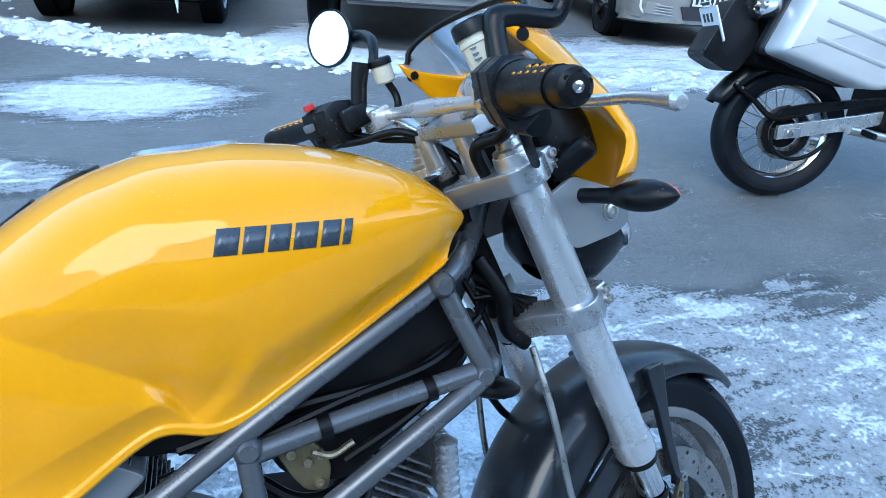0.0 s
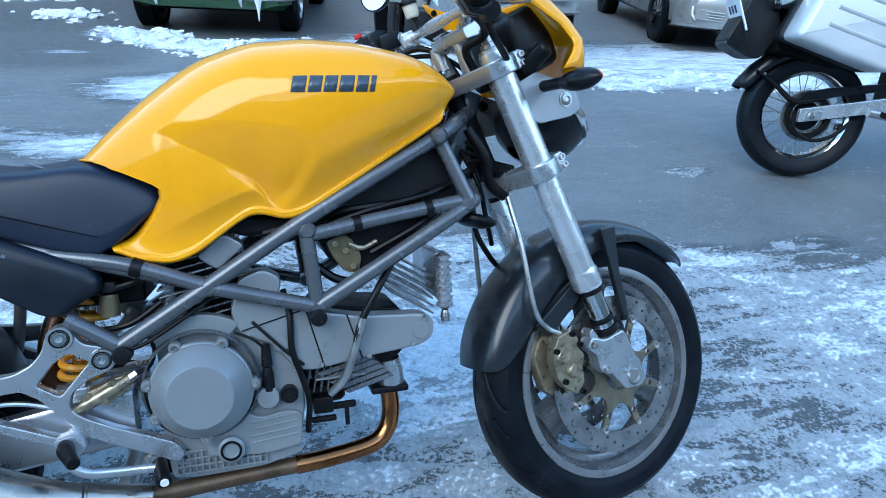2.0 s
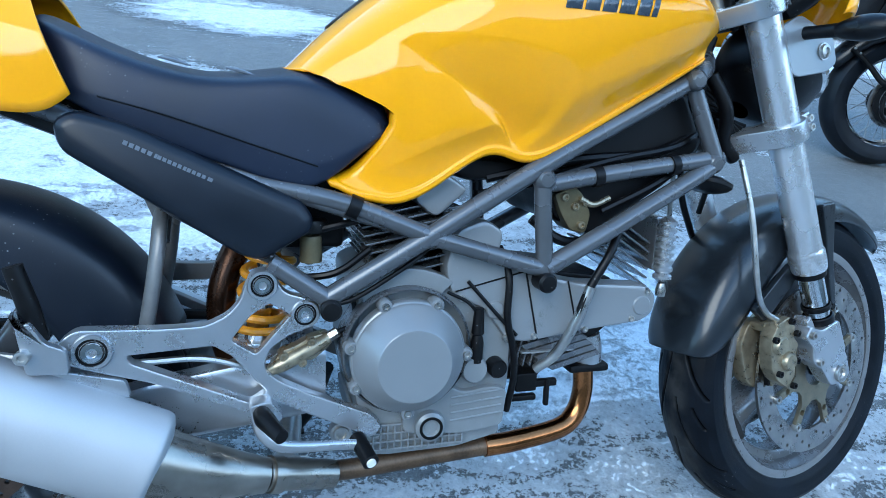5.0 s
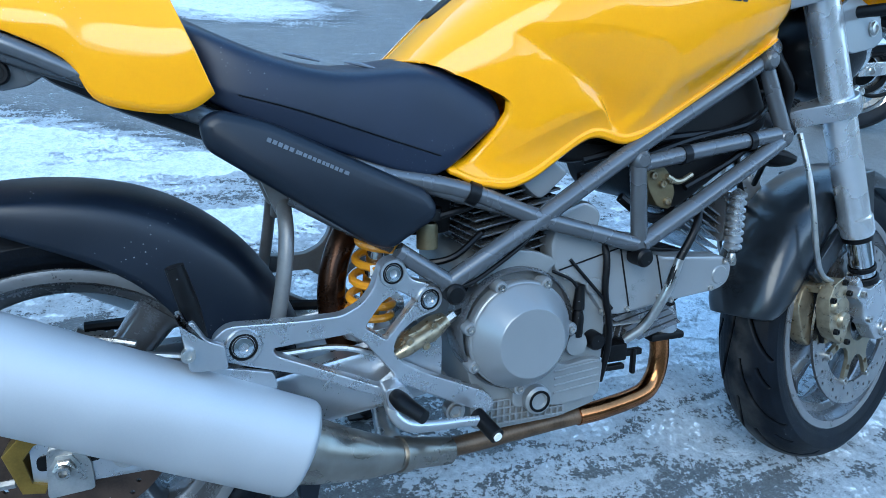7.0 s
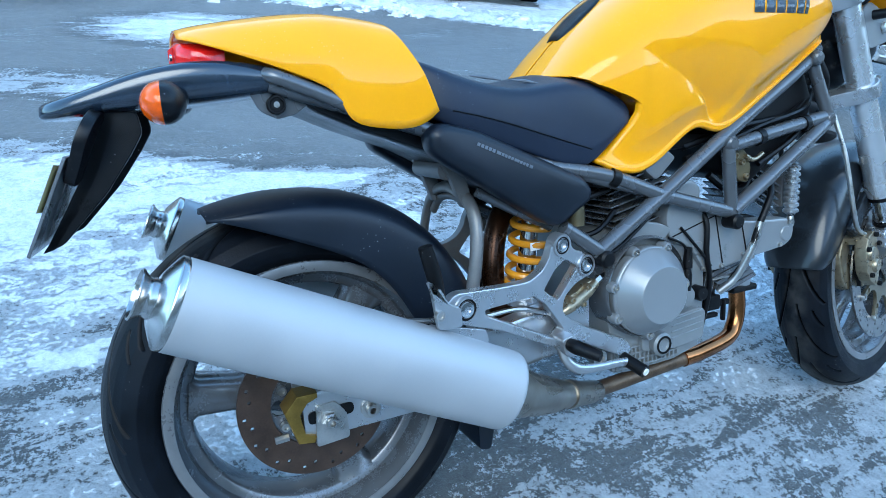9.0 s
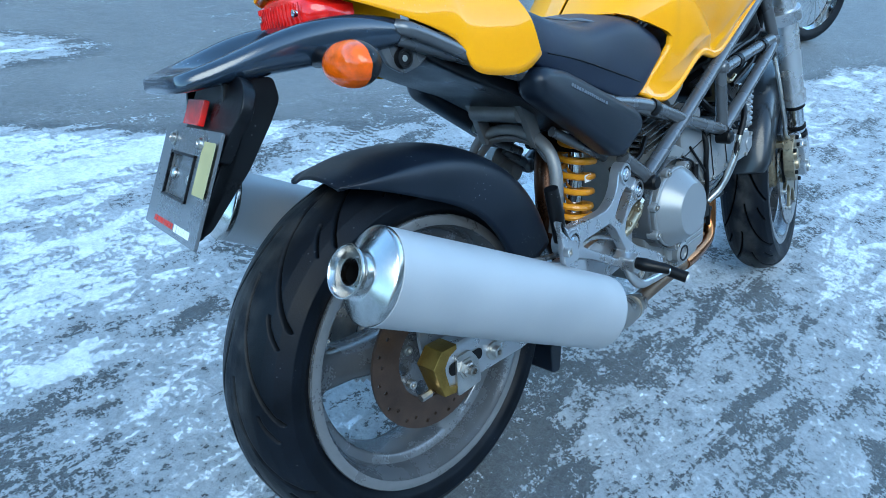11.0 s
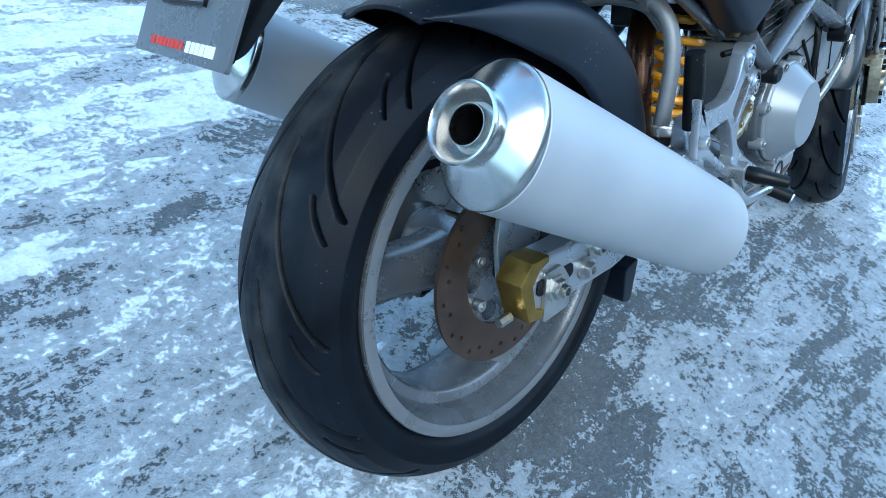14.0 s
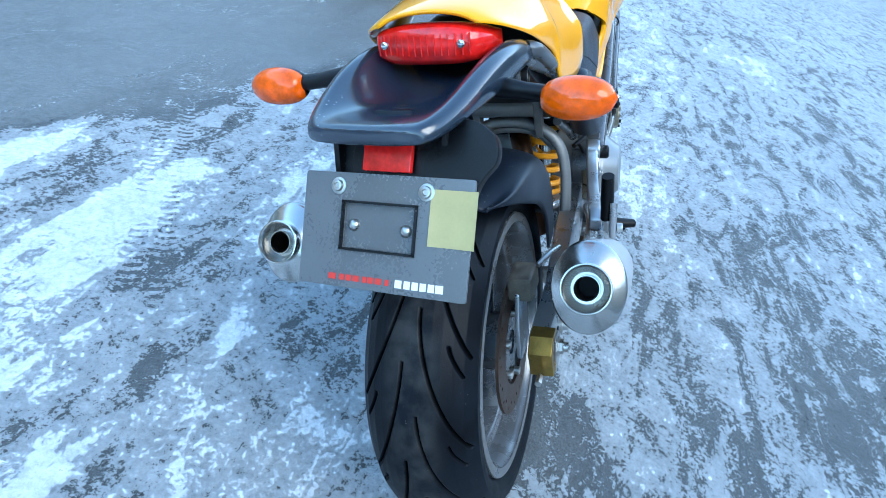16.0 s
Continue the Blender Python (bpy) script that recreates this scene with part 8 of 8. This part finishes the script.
def car_shell(M, name, label, paint, wide, length, sill, hood, roof, nose_low, bonnet=1.0):
    car = thing(name, M, label, "car")
    spec = [
        (0.00, [(0.60, nose_low + 0.02), (0.86, nose_low + 0.06), (0.90, nose_low + 0.2), (0.88, hood - 0.16), (0.78, hood - 0.10), (0.5, hood - 0.08), (0, hood - 0.07)]),
        (0.12, [(0.80, nose_low), (0.97, nose_low + 0.06), (1.0, nose_low + 0.2), (0.97, hood - 0.10), (0.86, hood - 0.04), (0.5, hood - 0.02), (0, hood)]),
        (0.35, [(0.90, sill), (0.99, sill + 0.06), (1.0, nose_low + 0.25), (0.98, hood - 0.06), (0.88, hood), (0.5, hood + 0.02), (0, hood + 0.03)]),
        (bonnet + 0.2, [(0.92, sill), (1.0, sill + 0.06), (1.0, sill + 0.4), (0.97, hood + 0.02), (0.90, hood + 0.06), (0.5, hood + 0.10), (0, hood + 0.11)]),
        (bonnet + 0.75, [(0.92, sill), (1.0, sill + 0.06), (1.0, sill + 0.4), (0.97, hood + 0.06), (0.80, roof - 0.10), (0.5, roof - 0.03), (0, roof - 0.02)]),
        (length * 0.62, [(0.92, sill), (1.0, sill + 0.06), (1.0, sill + 0.4), (0.97, hood + 0.08), (0.78, roof - 0.06), (0.5, roof), (0, roof + 0.01)]),
        (length * 0.82, [(0.92, sill), (1.0, sill + 0.06), (1.0, sill + 0.4), (0.97, hood + 0.08), (0.80, roof - 0.16), (0.5, roof - 0.10), (0, roof - 0.09)]),
        (length, [(0.80, sill + 0.05), (0.94, sill + 0.1), (0.95, sill + 0.3), (0.92, hood - 0.02), (0.82, hood + 0.04), (0.5, hood + 0.05), (0, hood + 0.05)]),
    ]
    body = part("body", car_body(spec, wide), paint, car, smooth=50)
    part("underbody", box((0, length / 2, sill + 0.04), (wide * 1.7, length * 0.9, 0.10), bevel=0.02), under, car)
    part("windscreen", loft([[Vector((x * wide * 0.80, bonnet + 0.22, hood + 0.125 - 0.05 * x * x)) for x in np.linspace(-1, 1, 7)], [Vector((x * wide * 0.68, bonnet + 0.70, roof - 0.04 - 0.06 * x * x)) for x in np.linspace(-1, 1, 7)]], wrap=False), window, body, "dark windscreen")
    return car, body


def arch(parent, x, y, R, side):
    part("wheel_arch", lathe([(R * 0.97, 0.004), (R * 1.12, 0.004), (R * 1.16, 0.0), (R * 1.16, -0.16), (R * 0.97, -0.16)], Matrix.Translation((x, y, R)) @ Matrix.Rotation(radians(90 * side), 4, "Y"), 30), under, parent, "dark wheel arch")


def make_green_car():
    M = Matrix.Translation((0.44, 6.14, 0)) @ pose(0, 0, 0, 0, 0, -13)
    car, body = car_shell(M, "green_car", "old green saloon with chrome bumper parked behind a snow bank", green_paint, 0.79, 4.0, 0.22, 0.80, 1.40, 0.24)
    for x in (-0.70, 0.70):
        for y in (0.62, 3.0):
            arch(car, x + math.copysign(0.088, x), y, 0.29, math.copysign(1, x))
            car_wheel(car, Matrix.Translation((x + math.copysign(0.024, x), y, 0.29)) @ Matrix.Rotation(radians(90 if x > 0 else -90), 4, "Y"), 0.29, 0.19, steel, 8)
    bp = part("bumper", tube([(-0.83, 0.16, 0.385), (-0.76, -0.02, 0.385), (-0.4, -0.09, 0.385), (0.4, -0.09, 0.385), (0.76, -0.02, 0.385), (0.83, 0.16, 0.385)], 0.042, 14, flat=1.0), chrome, car, "chrome bumper with overriders")
    for x in (-0.42, 0.36):
        part("overrider", tube([(x, -0.12, 0.30), (x, -0.15, 0.36), (x, -0.15, 0.46), (x, -0.11, 0.52)], 0.020, 10), chrome, bp)
    plate_bars(bp, Matrix.Translation((-0.06, -0.145, 0.405)))
    part("grille", box((0, -0.006, 0.62), (1.0, 0.03, 0.16), bevel=0.01), dark_print, car, "dark grille")
    for x in (-0.58, 0.58):
        part("headlamp", lathe([(0, 0.05), (0.06, 0.045), (0.09, 0.02), (0.10, 0.0), (0.10, -0.03)], axis_matrix((x, 0.0, 0.63), (0, -1, 0)), 28), lampglass, car, "round headlamp")
    sn = thing("hanging_ice", M @ Matrix.Translation((0.52, -0.12, 0.40)), "white icicle hanging on the chrome bumper", "ice")
    part("icicle", loft([[Vector((w * math.cos(a) * 1.0, w * 0.45 * math.sin(a), z)) for a in (2 * math.pi * k / 10 for k in range(10))] for w, z in ((0.11, 0.13), (0.095, 0.06), (0.045, -0.01), (0.022, -0.09), (0.010, -0.17), (0.003, -0.23))]), snowmat, sn, smooth=70)


snowmat = mat("loose_snow", (0.68, 0.70, 0.72), 0.75, var=0.14, scale=9, bump=0.8, bscale=160)


def make_suv():
    M = Matrix.Translation((2.80, 5.02, 0)) @ pose(0, 0, 0, 0, 0, -17)
    car, body = car_shell(M, "suv", "warm grey off-road car with muddy bumper and white plate", grey_paint, 0.96, 4.6, 0.38, 1.02, 1.82, 0.42)
    for x in (-0.80, 0.80):
        for y in (0.62, 3.3):
            arch(car, x + math.copysign(0.125, x), y, 0.39, math.copysign(1, x))
            car_wheel(car, Matrix.Translation((x + math.copysign(0.024, x), y, 0.39)) @ Matrix.Rotation(radians(90 if x > 0 else -90), 4, "Y"), 0.39, 0.26, castalu, 6)
    bp = part("bumper", loft([[Vector((x, y - 0.10 + 0.20 * abs(x / 0.97) ** 4, z)) for x in np.linspace(-0.97, 0.97, 21)] for y, z in ((0.06, 0.40), (-0.02, 0.43), (-0.035, 0.50), (-0.02, 0.64), (0.0, 0.70), (0.06, 0.73))], wrap=False), grey_paint, car, "deep grey bumper", smooth=50)
    thick(bp, 0.02)
    part("bumper_strip", box((0, -0.128, 0.50), (0.95, 0.03, 0.05), bevel=0.008), trim_grey, bp)
    part("lower_guard", box((0, -0.02, 0.405), (1.2, 0.10, 0.05), bevel=0.02), trim_grey, bp)
    plate_bars(bp, Matrix.Translation((-0.03, -0.150, 0.565)))
    for x in (-0.68, 0.70):
        fr = part("fog_frame", slab([rounded([(x - 0.16, 0.52), (x - 0.13, 0.66), (x + 0.14, 0.67), (x + 0.16, 0.55)], 0.02), rounded([(x - 0.13, 0.54), (x - 0.11, 0.64), (x + 0.12, 0.65), (x + 0.135, 0.565)], 0.02)], -0.115, -0.06, bevel=0.004), grey_paint, bp)
        for k in range(3):
            part("fog_bar", box((x - 0.02, -0.072, 0.57 + 0.026 * k), (0.24, 0.012, 0.010), bevel=0.003), trim_grey, fr)
        part("fog_lamp", lathe([(0, 0.02), (0.035, 0.018), (0.048, 0.012), (0.055, 0.016), (0.058, 0.0)], axis_matrix((x + 0.07 * (-1 if x < 0 else 1) * -1 * -1, -0.085, 0.605), (0, -1, 0)), 28), lampglass, fr, "round fog lamp")
    for x in (-0.40, 0.34):
        hk = part("hook_recess", box((x, -0.125, 0.555), (0.11, 0.02, 0.06), bevel=0.006), dark_print, bp)
        part("tow_hook", tube([(x - 0.03, -0.145, 0.56), (x - 0.03, -0.165, 0.54), (x + 0.03, -0.165, 0.54), (x + 0.03, -0.145, 0.56)], 0.008, 8), steel, hk)
    for x in (-0.72, 0.72):
        part("headlamp", box((x, -0.02, 0.88), (0.32, 0.10, 0.16), bevel=0.03), lampglass, car, "headlamp")
    part("grille", box((0, -0.02, 0.87), (0.95, 0.05, 0.16), bevel=0.01), dark_print, car)


def make_sedan():
    M = Matrix.Translation((5.98, 5.06, 0)) @ pose(0, 0, 0, 0, 0, -15)
    car, body = car_shell(M, "silver_car", "beige silver saloon car parked on packed snow", silver_paint, 0.86, 4.2, 0.22, 0.84, 1.50, 0.23)
    for x in (-0.76, 0.76):
        for y in (0.70, 3.2):
            arch(car, x + math.copysign(0.098, x), y, 0.31, math.copysign(1, x))
            car_wheel(car, Matrix.Translation((x + math.copysign(0.024, x), y, 0.31)) @ Matrix.Rotation(radians(90 if x > 0 else -90), 4, "Y"), 0.31, 0.20, darkmetal, 8)
    bp = part("bumper", loft([[Vector((x, y - 0.08 + 0.26 * abs(x / 0.875) ** 4, z)) for x in np.linspace(-0.875, 0.875, 23)] for y, z in ((0.06, 0.225), (-0.01, 0.25), (-0.03, 0.33), (-0.035, 0.45), (-0.015, 0.56), (0.03, 0.60))], wrap=False), silver_paint, car, "rounded silver bumper", smooth=50)
    thick(bp, 0.02)
    part("intake", slab([rounded([(-0.30, 0.29), (-0.36, 0.42), (0.36, 0.42), (0.30, 0.29)], 0.02)], -0.128, -0.05, bevel=0.006), dark_print, bp, "black lower intake")
    for sx in (-1, 1):
        fog = part("fog_panel", slab([rounded([(0.42 * sx, 0.30), (0.40 * sx, 0.42), (0.70 * sx, 0.44), (0.72 * sx, 0.34)], 0.02)], -0.095 + 0.02, -0.03, bevel=0.006), silver_paint, bp)
        for k in range(4):
            part("fog_rib", tube([(0.43 * sx, -0.100, 0.325 + 0.026 * k), (0.58 * sx, -0.075, 0.335 + 0.026 * k), (0.70 * sx, -0.035, 0.345 + 0.026 * k)], 0.009, 8), silver_paint, fog)
        part("bumper_trim", tube([(0.74 * sx, -0.01, 0.46), (0.735 * sx, -0.02, 0.38), (0.70 * sx, -0.045, 0.33)], 0.012, 8), white_print, bp)
        part("headlamp", loft([[Vector((sx * (0.40 + 0.40 * t), -0.03 + 0.16 * t ** 3, z)) for z in (0.64 + 0.02 * t, 0.70 + 0.02 * t, 0.775)] for t in np.linspace(0, 1, 7)], wrap=False), lampglass, car, "large clear headlamp")
    part("grille", box((0, -0.03, 0.68), (0.72, 0.05, 0.14), bevel=0.02), dark_print, car, "dark grille")
    for k in range(4):
        part("grille_bar", box((0, -0.058, 0.635 + 0.03 * k), (0.68, 0.012, 0.008), bevel=0.002), chrome, car)
    plate_bars(bp, Matrix.Translation((0, -0.125, 0.48)))


make_green_car()
make_suv()
make_sedan()


# ---- loose snow: lumps along the bank ----
def make_lumps():
    rng = random.Random(5)
    verts, faces = [], []
    bm = bmesh.new()
    bmesh.ops.create_icosphere(bm, subdivisions=2, radius=1)
    base = [v.co.copy() for v in bm.verts]
    tri = [[v.index for v in f.verts] for f in bm.faces]
    bm.free()

    def lump(x, y, z, r):
        o = len(verts)
        k = rng.random() * 100
        for b in base:
            d = 1 + 0.8 * noise.noise((b.x * 1.9 + k, b.y * 1.9, b.z * 1.9)) + 0.25 * noise.noise((b.x * 5 + k, b.y * 5, b.z * 5))
            verts.append((x + b.x * r * d * 1.5, y + b.y * r * d * 1.1, z + b.z * r * d * 0.8))
        faces.extend([[o + i for i in t] for t in tri])

    for _ in range(420):
        x = rng.uniform(-0.6, 2.2)
        y = bank_line(x) + abs(rng.gauss(0.36, 0.22))
        r = 0.008 + 0.030 * rng.random() ** 2.5
        lump(x, y, bank_height(x, y) - 0.35 * r, r)
    for _ in range(160):
        x, y = rng.gauss(-1.9, 0.40), rng.gauss(9.0, 0.22)
        r = 0.02 + 0.06 * rng.random() ** 2
        lump(x, y, bank_height(x, y), r)
    for _ in range(50):
        x, y = rng.gauss(-1.02, 0.20), rng.gauss(7.4, 0.16)
        r = 0.015 + 0.045 * rng.random() ** 2
        lump(x, y, 0.2 * r, r)
    for _ in range(150):
        x = rng.uniform(2.6, 5.0)
        y = bank_line(x) + abs(rng.gauss(0.4, 0.3))
        lump(x, y, bank_height(x, y) - 0.3 * 0.02, 0.008 + 0.018 * rng.random() ** 2)
    me = bpy.data.meshes.new("snow_lumps")
    me.from_pydata(verts, [], faces)
    me.polygons.foreach_set("use_smooth", [False] * len(faces))
    me.materials.append(snowmat)
    tagged(new("snow_lumps", me), "crumbled lumps of snow along the kerbless parking edge", "snow", kind="stuff")


make_lumps()


# ---- unseen walls added to block low sky light and shape reflections ----
wallmat = mat("grey_render", (0.20, 0.185, 0.17), 0.8, var=0.15, scale=0.8, bump=0.2, bscale=60)
# Only the south wall is known, from reflections in the tank.
for name, c, size in (("wall_south", (0, -17, 5.5), (60, 0.6, 11.2)), ("wall_north", (0, 19, 4.5), (60, 0.6, 9.2)), ("wall_east", (29.3, 1, 4.5), (0.6, 35, 9.2)), ("wall_west", (-24.3, 1, 1.9), (0.6, 35, 4.0))):
    tagged(link(name, box(c, size, bevel=0.02), wallmat), "plain grey wall out of view, added to block low sky light", "wall", kind="structure")
